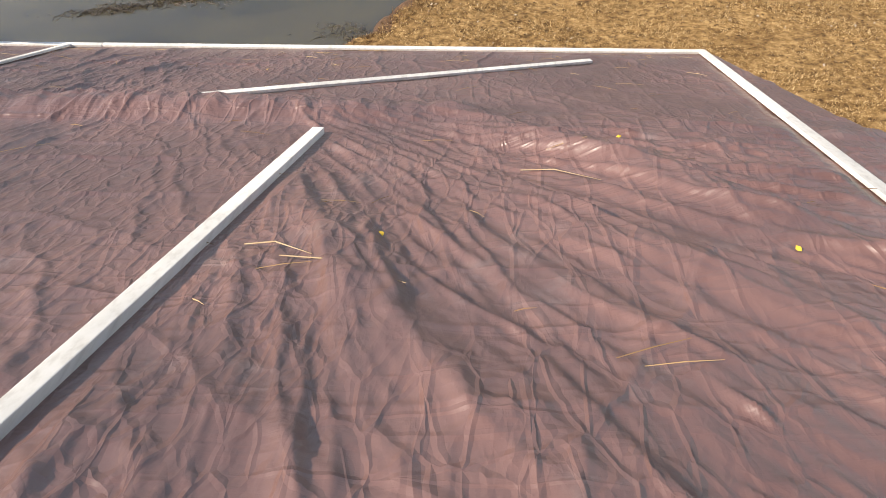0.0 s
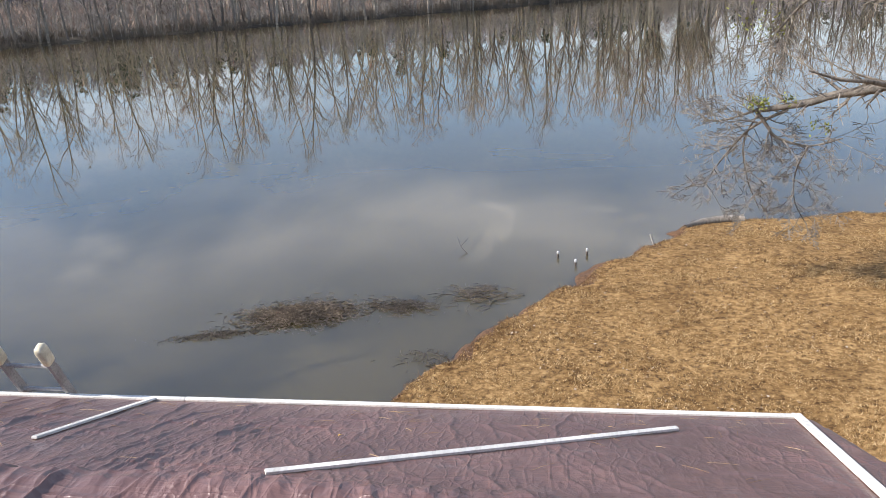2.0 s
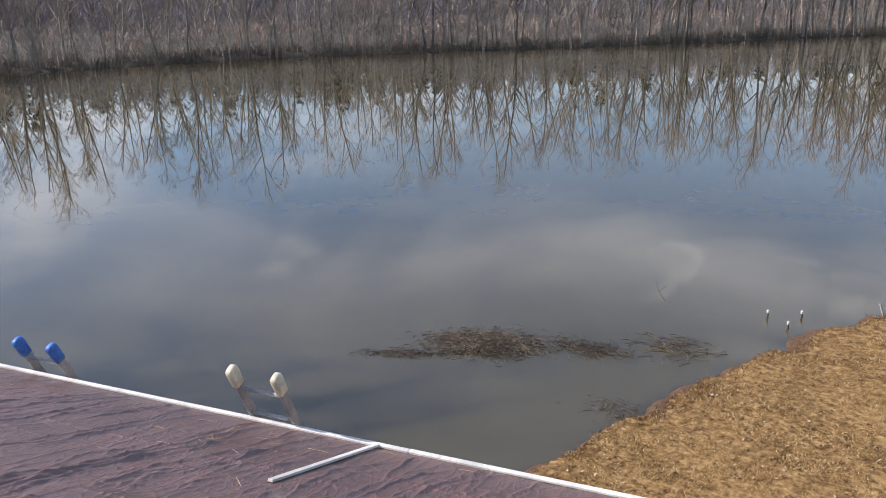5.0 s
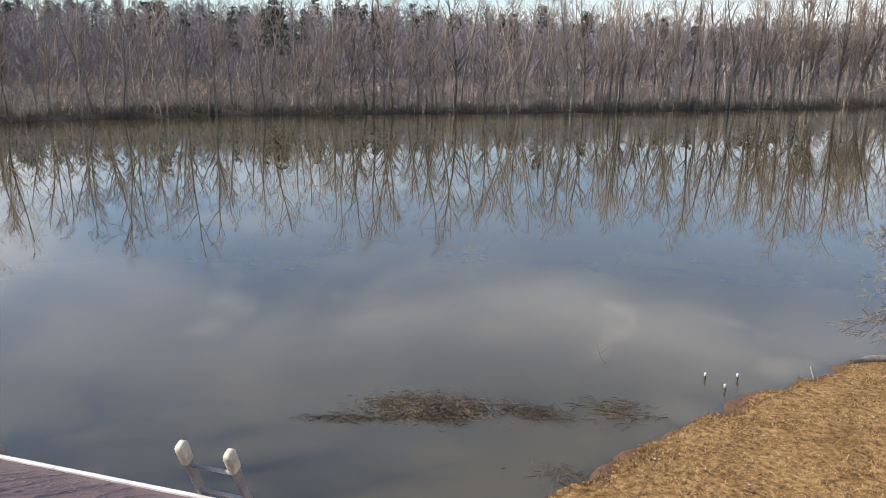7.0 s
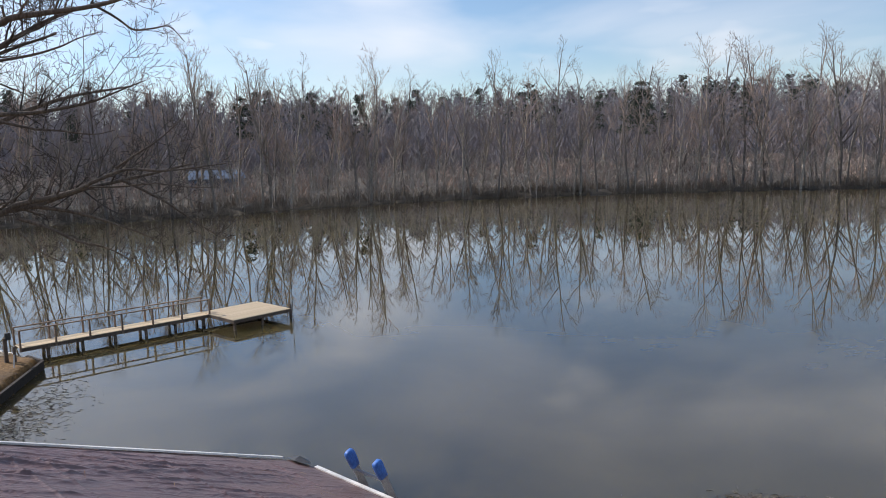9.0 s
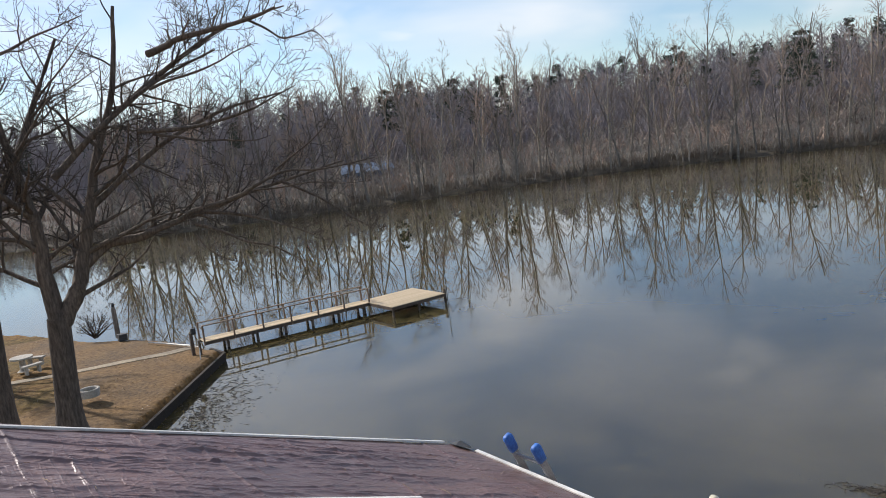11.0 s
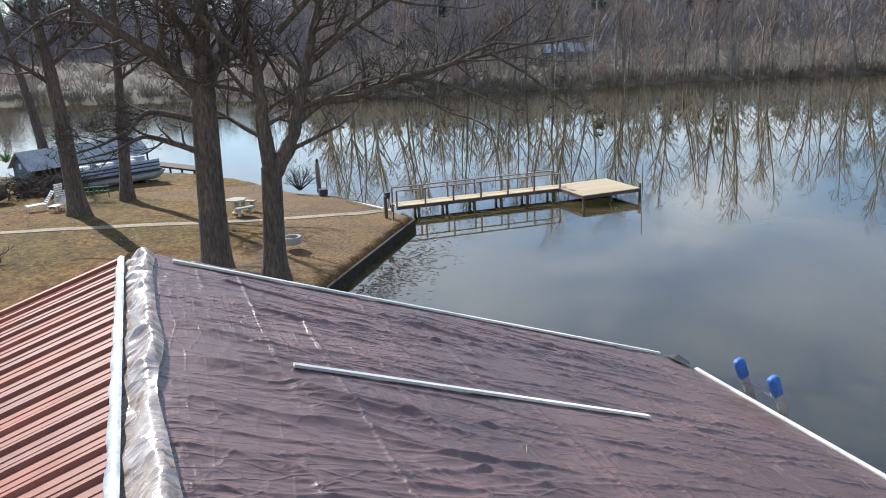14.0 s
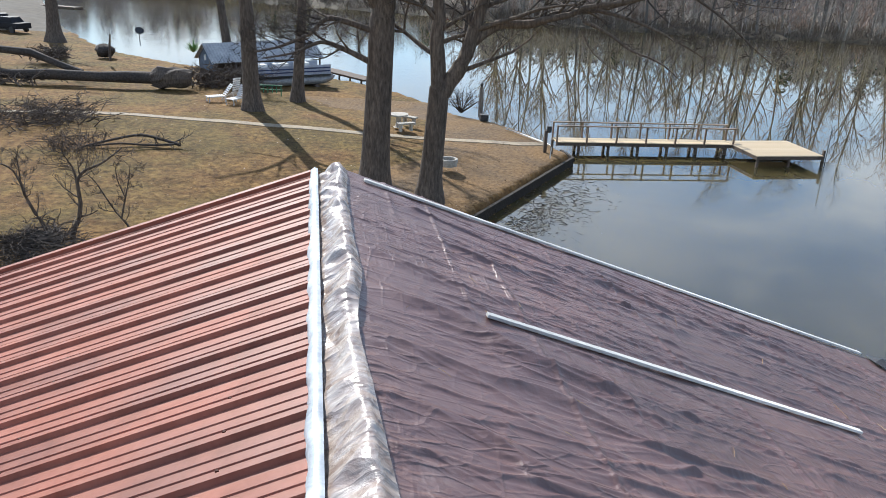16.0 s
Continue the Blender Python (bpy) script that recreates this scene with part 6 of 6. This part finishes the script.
crooked([([(-26.5, -9.15, 1.05), (-26.55, -9.21, 1.63), (-26.49, -9.37, 2.03), (-26.42, -9.57, 2.63), (-26.39, -9.65, 3.1), (-26.32, -9.82, 3.58), (-26.22, -10.08, 3.79)], 0.075, 0.025, 10, 0.8),
         ([(-26.39, -9.65, 3.1), (-26.3, -9.6, 3.65), (-26.39, -9.64, 4.1)], 0.03, 0.012, 8, 0.6)], 5, "bare crooked sapling standing beyond the metal roof")
crooked([([(-26.97, -8.56, 0.86), (-27.0, -8.48, 1.22), (-27.07, -8.26, 1.73), (-27.09, -8.17, 2.21), (-27.09, -8.17, 2.94), (-27.17, -7.92, 3.28), (-27.29, -7.49, 3.46), (-27.4, -7.05, 3.75), (-27.47, -6.77, 3.98)], 0.095, 0.02, 12, 0.9),
         ([(-27.09, -8.17, 2.9), (-27.2, -8.3, 3.4), (-27.1, -8.5, 3.9), (-27.1, -8.45, 4.3)], 0.04, 0.012, 14, 0.8)], 6, "bare sapling with a sharply bent trunk beyond the roof")
crooked([([(-27.47, -6.78, 1.01), (-27.45, -6.87, 1.31), (-27.37, -7.17, 1.8), (-27.29, -7.48, 2.49), (-27.24, -7.67, 2.9), (-27.17, -7.93, 3.24)], 0.045, 0.012, 10, 0.7),
         ([(-27.41, -7.02, 1.53), (-27.46, -6.83, 2.27), (-27.5, -6.67, 2.85), (-27.52, -6.57, 3.43)], 0.035, 0.01, 10, 0.6),
         ([(-27.46, -6.83, 2.27), (-27.41, -7.0, 2.88), (-27.41, -7.02, 3.36)], 0.025, 0.01, 7, 0.5)], 7, "thin many-stemmed bare shrub beyond the metal roof")
tangle("shrub", (-44.4, -14.6, 1.2), (2.6, 2.6), 150, 1.5, 8, "dense heap of dark bare branches beside the garden path", thick=0.034)
tangle("shrub", (-41.5, -17.0, 1.2), (1.8, 2.0), 60, 1.2, 12, "low tangle of bare branches beside the path", thick=0.03)
tangle("shrub", (-38.8, -11.6, 1.2), (1.5, 1.4), 60, 1.0, 9, "twiggy crown end of a fallen branch on the lawn", thick=0.02)
tangle("brush_heap", (-58.7, -6.9, 0.8), (1.6, 2.2), 110, 1.9, 13, "dark tangle of cut limbs piled beside the shed", thick=0.05)
tangle("brush_heap", (-69.0, -21.6, 1.1), (1.2, 1.4), 70, 1.3, 14, "pile of torn roots and brush by the shore tree", thick=0.06)
tangle("brush_heap", (-57.5, -20.5, 1.2), (2.0, 3.5), 60, 1.1, 15, "loose limbs lying over the felled trunk", thick=0.05)
tangle("brush_heap", (-26.0, -9.4, 1.1), (1.4, 1.3), 90, 0.7, 16, "dark cut limbs lying in a heap beyond the roof", thick=0.035)
stick_heap("brush_pile", (-25.4, -9.2, 1.35), (1.6, 1.2), 700, "pile of cut branches on the ground", (0.3, 1.1), M_TWIG, 0.2)
for o_ in [o for o in bpy.data.objects if o.name.startswith("brush_pile")]:
    o_.location = (0, 0, 1.25)
b = Build()
limb(b, b, [(-38.8, -11.3, 1.25), (-39.3, -10.0, 1.5), (-39.8, -8.8, 1.6), (-39.4, -7.7, 1.45), (-39.1, -6.9, 1.28)], 0.05, 0.085, random.Random(4), 8, 0.9, level=1)
limb(b, b, [(-39.0, -11.0, 1.25), (-38.8, -9.6, 1.42), (-39.0, -8.4, 1.3), (-39.1, -7.2, 1.3)], 0.04, 0.06, random.Random(6), 6, 0.7, level=1)
solo("fallen_branch", b, M_TWIG, "dark fallen branch lying on the lawn", "branch")

# fallen leaves over the lawns
def leaf_litter(x0, x1, y0, y1, count, seed, small, large, label):
    r = np.random.RandomState(seed)
    x, y = r.uniform(x0, x1, count), r.uniform(y0, y1, count)
    e = shore_distance(x, y, LAKE)
    ok = (e > 0.15) & (r.rand(count) < 0.5 + 0.6 * waves2(x, y, seed, 1.1, 3) + 0.5 * np.exp(-e / 0.8))
    x, y = x[ok], y[ok]
    c = np.stack([x, y, ground_z(x, y) + 0.03], 1)
    n = len(x)
    a, s_ = r.rand(n) * 6.283, (small + (large - small) * r.rand(n))[:, None]
    u = np.stack([np.cos(a), np.sin(a), r.uniform(-0.3, 0.5, n)], 1) * s_
    w = np.stack([-np.sin(a), np.cos(a), r.uniform(-0.3, 0.5, n)], 1) * s_ * 0.7
    b = Build()
    b.v = np.stack([c - u, c - w, c + u, c + w], 1).reshape(-1, 3).tolist()
    b.f = np.arange(4 * n).reshape(-1, 4).tolist()
    return solo("fallen_leaves", b, M_LEAF, label, "leaves", kind="stuff")


leaf_litter(-56, -22, -18, 12, 11000, 44, 0.02, 0.055, "dry brown leaves scattered over the lawn")
leaf_litter(-3, 19, 9, 32, 16000, 45, 0.018, 0.05, "dry brown leaves in the dormant grass above the bank")

# garden path
b = Build()
PATHWAY = [(-46.2, -24), (-46.4, -17), (-46.3, -11), (-45.3, -5.5), (-43.8, 0), (-42.6, 5), (-42.3, 9.6), (-42.1, 12.6)]
fine_ = []
for (ax, ay), (bx, by) in zip(PATHWAY, PATHWAY[1:]):
    fine_ += [(ax + (bx - ax) * u / 8, ay + (by - ay) * u / 8) for u in range(8)]
fine_.append(PATHWAY[-1])
vs = []
for i_, (x, y) in enumerate(fine_):
    for s in (-0.34, 0.34):
        z = float(ground_z(x + s, y))
        vs += [(x + s, y, z + 0.03), (x + s, y, z - 0.15)]
b.add(vs, [q for i_ in range(len(fine_) - 1) for q in ((i_ * 4, i_ * 4 + 2, i_ * 4 + 6, i_ * 4 + 4), (i_ * 4 + 1, i_ * 4, i_ * 4 + 4, i_ * 4 + 5), (i_ * 4 + 2, i_ * 4 + 3, i_ * 4 + 7, i_ * 4 + 6))])
solo("pavement", b, M_PATH, "narrow pale concrete garden path across the lawn", "path", kind="structure")

# boat shed
sh = thing("boat_shed", "slate-blue boat shed with a grey corrugated metal roof", "shed", (-63.5, -7.5, 0.2))
long_ = Vector((-0.5, 0.866, 0)).normalized()
wide_ = Vector((0.866, 0.5, 0))
SL, SWD, SH, SR = 9.5, 2.9, 2.0, 3.1
def sp(u, w_, z_):
    return tuple(long_ * u + wide_ * w_ + Vector((0, 0, z_)))
b = Build()
b.add([sp(-1.2, -1.45, 1.2), sp(-1.2, 1.45, 1.2), sp(-1.2, 1.45, SH), sp(-1.2, 0, SR), sp(-1.2, -1.45, SH), sp(-1.1, -1.45, 1.2), sp(-1.1, 1.45, 1.2), sp(-1.1, 1.45, SH), sp(-1.1, 0, SR), sp(-1.1, -1.45, SH)],
      [(0, 1, 2, 3, 4), (9, 8, 7, 6, 5), (0, 5, 6, 1), (1, 6, 7, 2), (4, 9, 5, 0)])
part("gable", b, M_SHEDBLUE, sh)
for s in (-1, 1):
    b = Build()
    n = 80
    row_ = []
    for k in range(n + 1):
        u0, up = -1.5 + SL * k / n, 0.03 * (k % 2)
        row_ += [sp(u0, 0, SR + 0.03 + up), sp(u0, s * 1.68, SH - 0.12 + up), sp(u0, s * 1.68, SH - 0.16 + up), sp(u0, 0, SR - 0.01 + up)]
    b.add(row_, [(4 * k + j, 4 * k + 4 + j, 4 * k + 4 + (j + 1) % 4, 4 * k + (j + 1) % 4) for k in range(n) for j in range(4)])
    part("roof_sheet", b, M_SHEDROOF, sh)
for u in (-1.15, 2.0, 5.0, 7.8):
    for s in (-1.38, 1.38):
        b = Build()
        b.beam(sp(u, s, -0.3), sp(u, s, SH), 0.14, 0.14)
        part("post", b, M_DOCKWOOD, sh)
b = Build()
b.box(sp(-1.26, -0.1, 2.1), (0.03, 0.16, 0.42))
part("sign", b, M_WHITE, sh, "small white sign with unreadable lettering")

b = Build()
b.beam(sp(-1.1, -1.46, 0.9), sp(7.8, -1.46, 0.9), 0.06, 2.3)
part("back_wall", b, M_DOCKWOOD, sh, "dark weathered board wall")

# pontoon boat; the blue-grey of its side panels is painted shade
bt = thing("pontoon_boat", "white pontoon boat with navy stripes parked ashore, panels tinted as in blue shade", "boat", (-60.9, -2.5, 0.55))
ba = Matrix.Rotation(math.atan2(0.9, -0.42), 3, "Z")
for s in (-0.85, 0.85):
    b = Build()
    b.tube([ba @ Vector((-3.1, s, 0.55)), ba @ Vector((-2.9, s, 0.5)), ba @ Vector((2.6, s, 0.5)), ba @ Vector((3.2, s, 0.62)), ba @ Vector((3.5, s, 0.75))], [0.2, 0.32, 0.32, 0.2, 0.04], 14)
    part("pontoon", b, M_ALU, bt, smooth=True)
b = Build()
b.box((0, 0, 0.9), (6.3, 2.4, 0.1), ba)
part("deck", b, M_DARK, bt)
for s in (-1.17, 1.17):
    b = Build()
    b.box(ba @ Vector((0, s, 1.3)), (6.0, 0.05, 0.7), ba)
    part("side_panel", b, M_BOAT, bt, bevel=0.01)
    for z_ in (1.18, 1.42):
        b = Build()
        b.box(ba @ Vector((0, s * 1.02, z_)), (5.9, 0.05, 0.09), ba)
        part("stripe", b, M_NAVY, bt)
for k in range(3):
    b = Build()
    b.box(ba @ Vector((-1.9 + 1.7 * k, 0.8, 1.35)), (1.1, 0.6, 0.5), ba)
    part("seat", b, M_WHITE, bt, bevel=0.05)
for u in (-1.9, 1.9):
    b = Build()
    b.box(ba @ Vector((u, 0, 0.08)), (0.3, 2.4, 0.26), ba)
    part("cradle", b, M_DOCKWOOD, bt)
b = Build()
b.beam((0, 0, 0), (5.6, 3.4, 0.0), 1.3, 0.14)
for k in range(4):
    b.beam((1.4 * k + 0.3, 0.85 * k + 0.2, -1.0), (1.4 * k + 0.3, 0.85 * k + 0.2, 0), 0.15, 0.15)
solo("jetty", b, M_DOCKWOOD, "low dark wooden jetty behind the boat shed", "dock", place=(-69.5, 0.5, 0.6))


def lounger(place, turn, tip=0.0):
    t = thing("lounge_chair", "white plastic lounge chair standing on the lawn", "chair", place, "white lounge chairs")
    t.rotation_euler = (0, tip, turn)
    for y_ in (-0.28, 0.28):
        b = Build()
        b.beam((-0.7, y_, 0.34), (0.45, y_, 0.34), 0.05, 0.05)
        part("side_rail", b, M_WHITE, t)
        for x_ in (-0.6, 0.4):
            b = Build()
            b.beam((x_, y_, 0), (x_, y_, 0.34), 0.05, 0.05)
            part("leg", b, M_WHITE, t)
    for k in range(8):
        b = Build()
        b.box((-0.62 + k * 0.14, 0, 0.37), (0.1, 0.56, 0.02))
        part("slat", b, M_WHITE, t)
    for k in range(6):
        b = Build()
        b.box((0.5 + k * 0.09, 0, 0.45 + k * 0.11), (0.03, 0.56, 0.1), Matrix.Rotation(0.65, 3, "Y"))
        part("back_slat", b, M_WHITE, t)
    return t


lounger((-52.0, -6.6, 1.0), 2.0)
lounger((-52.6, -5.6, 1.05), 0.7, -0.5)
lounger((-51.3, -5.4, 1.0), 2.6)
gb = thing("garden_bench", "low green slatted garden bench by the tree", "bench", (-54.5, -3.6, 0.95))
gb.rotation_euler = (0, 0, 1.35)
for k in range(7):
    b = Build()
    b.box((-0.9 + k * 0.3, 0, 0.45), (0.05, 0.05, 0.5))
    part("slat", b, M_GREEN, gb)
for z_ in (0.42, 0.7):
    b = Build()
    b.beam((-1, 0, z_), (1, 0, z_), 0.06, 0.05)
    part("rail", b, M_GREEN, gb)
for x_ in (-0.9, 0.9):
    b = Build()
    b.beam((x_, 0, 0), (x_, 0, 0.5), 0.06, 0.06)
    part("leg", b, M_GREEN, gb)

# felled trunk, root ball and other remains on the far lawn
lg = thing("fallen_log", "long dark felled tree trunk lying on the lawn", "log", (-57.0, -16.4, 1.2))
b = Build()
b.tube([(-0.9, -9.0, 0.5), (-0.7, -6.5, 0.62), (-0.3, -4, 0.55), (-0.1, -1.5, 0.6), (0, 1.5, 0.48), (0.1, 3.4, 0.5), (0.1, 5.6, 0.45)], [0.26, 0.33, 0.3, 0.36, 0.34, 0.4, 0.42], 12)
part("trunk", b, M_TWIG, lg, smooth=True)
b = Build()
rb3 = random.Random(12)
n_ = 14
for k in range(6):
    yy, rad_ = 5.0 + 0.52 * k, (0.5, 0.78, 0.72, 0.7, 0.62, 0.5)[k]
    for j in range(n_):
        rr_ = rad_ * rb3.uniform(0.88, 1.1)
        b.v.append((0.2 + math.cos(6.283 * j / n_) * rr_, yy + rb3.uniform(-0.12, 0.12), 0.5 + math.sin(6.283 * j / n_) * rr_))
b.f += [(k * n_ + j, k * n_ + (j + 1) % n_, (k + 1) * n_ + (j + 1) % n_, (k + 1) * n_ + j) for k in range(5) for j in range(n_)] + [tuple(5 * n_ + j for j in range(n_)), tuple(n_ - 1 - j for j in range(n_))]
part("butt", b, M_BARK, lg, "torn grey butt end")
b = Build()
b.tube([(-1.2, 0.2, 0.6), (-1.5, -1.2, 1.0), (-2.0, -3.2, 1.75), (-2.2, -6, 2.0), (-2.4, -9, 2.1)], [0.2, 0.24, 0.27, 0.24, 0.2], 8)
part("limb", b, M_TWIG, lg, smooth=True)
rock((-74.8, -18.7, 1.2), (0.95, 0.9, 0.55), 6, M_TWIG, "stump", "dark upturned root ball near the shore")
b = Build()
b.tube([(-69.6, -17.1, 1.0), (-69.5, -17.0, 2.2), (-69.45, -16.85, 3.2)], [0.12, 0.1, 0.06], 6)
solo("post", b, M_BARK, "dark broken post standing on the lawn", "post")
ds = thing("satellite_dish", "small dark dish on a thin pole by the shore", "dish", (-84.0, -17.6, 0.6))
b = Build()
b.tube([(0, 0, 0), (0, 0, 1.2)], 0.05, 6)
part("pole", b, M_ALU, ds)
b = Build()
b.tube([(0, 0, 1.2), (0.1, 0.05, 1.4), (0.18, 0.08, 1.48)], [0.08, 0.4, 0.44], 14)
part("dish", b, M_DARK, ds)
yc = Build()
rr = random.Random(8)
for _ in range(46):
    a = rr.uniform(0, 6.28)
    d = Vector((math.cos(a), math.sin(a), rr.uniform(0.2, 1.4))).normalized() * rr.uniform(0.9, 1.5)
    s = d.cross(Vector((0, 0, 1))).normalized() * 0.07
    yc.add([tuple(s), tuple(d * 0.6 + s * 0.7 + Vector((0, 0, 0.1))), tuple(d), tuple(d * 0.6 - s * 0.7 + Vector((0, 0, 0.1))), tuple(-s)], [(0, 1, 2, 3, 4)])
solo("palm_shrub", yc, M_PALM, "spiky bright green palm shrub beside the shed", "shrub", place=(-72.4, -10.85, 1.5))


def car(place, turn, label):
    t = thing("car", label, "car", place, "parked vehicles")
    t.rotation_euler = (0, 0, turn)
    b = Build()
    b.box((0, 0, 0.75), (4.6, 1.8, 0.6))
    part("body", b, M_CAR, t, bevel=0.12)
    b = Build()
    b.add([(-1.1, -0.8, 1.0), (1.5, -0.8, 1.0), (1.5, 0.8, 1.0), (-1.1, 0.8, 1.0), (-0.5, -0.65, 1.6), (1.0, -0.65, 1.6), (1.0, 0.65, 1.6), (-0.5, 0.65, 1.6)],
          [(3, 2, 1, 0), (4, 5, 6, 7), (0, 1, 5, 4), (1, 2, 6, 5), (2, 3, 7, 6), (3, 0, 4, 7)])
    part("cabin", b, M_CAR, t, bevel=0.08)
    for x_ in (-1.45, 1.4):
        for y_ in (-0.85, 0.85):
            b = Build()
            b.tube([(x_, y_ - 0.1, 0.34), (x_, y_ + 0.1, 0.34)], 0.34, 16)
            part("wheel", b, M_DARK, t)


car((-99, -35.5, float(ground_z(-99, -35.5))), 0.4, "dark pickup parked far along the shore")
car((-94, -33.0, float(ground_z(-94, -33.0))), 1.0, "dark car parked beside the far shore")
b = Build()
b.beam((0, 0, 0), (5.5, 8.5, 0), 1.6, 0.2)
solo("jetty", b, M_DOCKWOOD, "grey floating jetty on the far water", "dock", place=(-141, -45.5, 0.1))


# far houses behind the woods
def far_house(place, turn, size, wall, roof, label):
    t = thing("house", label, "house", place, "houses behind the woods")
    t.rotation_euler = (0, 0, turn)
    x_, y_, z_ = size
    b = Build()
    b.box((0, 0, z_ / 2), (x_, y_, z_))
    part("wall", b, wall, t)
    b = Build()
    b.add([(-x_ / 2 - 0.4, -y_ / 2 - 0.4, z_), (x_ / 2 + 0.4, -y_ / 2 - 0.4, z_), (x_ / 2 + 0.4, y_ / 2 + 0.4, z_), (-x_ / 2 - 0.4, y_ / 2 + 0.4, z_), (-x_ / 2, 0, z_ + 1.9), (x_ / 2, 0, z_ + 1.9)],
          [(0, 1, 5, 4), (2, 3, 4, 5), (1, 2, 5), (3, 0, 4), (3, 2, 1, 0)])
    part("roof", b, roof, t)
    for k in range(3):
        b = Build()
        b.box((-x_ / 3 + k * x_ / 3, -y_ / 2 - 0.03, z_ * 0.55), (1.2, 0.06, 1.3))
        part("window", b, M_DARK, t)


for hx, hy, tn, sz, wl_, rf_, lb in ((-78, 205, 0.5, (8, 6, 2.5), M_CONC, M_DOCKWOOD, "pale house glimpsed through the far woods"), (-95, 198, 0.6, (9, 6, 2.5), M_SOIL, M_DOCKWOOD, "brick-red house glimpsed through the far woods"),
                                     (-158, 92, 1.1, (12, 8, 3.2), M_SHEDBLUE, M_SHEDBLUE, "blue-roofed house behind the far bank"), (-178, 60, 1.2, (12, 8, 3.2), M_CONC, M_DOCKWOOD, "pale house behind the far bank")):
    far_house((hx, hy, float(ground_z(hx, hy)) - 0.2), tn, sz, wl_, rf_, lb)


# ---- small things on the tarp ----
def on_roof(x, y, dz=0.0):
    return Vector((x, y, roof_z(y) + TARP_OFF + float(tarp_relief(np.array(x), np.array(y))) + dz))


for k, (x, y) in enumerate(((1.84, 1.13), (1.81, 0.82), (1.55, 2.05), (0.62, 0.9), (-0.4, 3.6))):
    b = Build()
    b.add([(-0.012, -0.005, 0.0), (0.0, -0.008, 0.004), (0.014, 0.0, 0.001), (0.0, 0.008, 0.005), (-0.009, 0.005, 0.002)], [(0, 1, 2, 3, 4)])
    lf = solo("leaf", b, M_YELLOW, "small yellow leaf lying on the tarp", "leaf", "fallen leaves on the tarp", place=on_roof(x, y, 0.004))
    lf.rotation_euler = (math.atan(-SLOPE), 0, k * 1.7)
rt = random.Random(31)
b = Build()
for _ in range(170):
    x, y = rt.uniform(-6.2, 2.4), rt.uniform(0.0, 4.35)
    if rt.random() < 0.5:
        y = rt.uniform(3.6, 4.4)
    a, l = rt.gauss(0, 0.7), rt.uniform(0.04, 0.2)
    p, q = on_roof(x, y, 0.006), on_roof(x + math.cos(a) * l, y + math.sin(a) * l, 0.006)
    b.tube([p, p.lerp(q, 0.5) + Vector((0, 0, 0.004)), q], [0.001, 0.0014, 0.0007], 3, cap=False)
solo("pine_straw", b, M_GRASS, "scattered straw-coloured pine needles on the tarp", "pine needles", kind="stuff")
for (x, y), (u, v) in (((1.08, 1.55), (1.36, 1.42)), ((0.36, 0.72), (0.72, 0.55)), ((0.24, 0.80), (0.45, 0.72))):
    b = Build()
    p, q = on_roof(x, y, 0.008), on_roof(u, v, 0.008)
    b.tube([p, p.lerp(q, 0.4) + Vector((0.01, 0.02, 0.006)), q], [0.002, 0.0026, 0.001], 5)
    solo("twig", b, M_SAWN, "thin pale twig lying on the tarp", "twig", "twigs on the tarp")
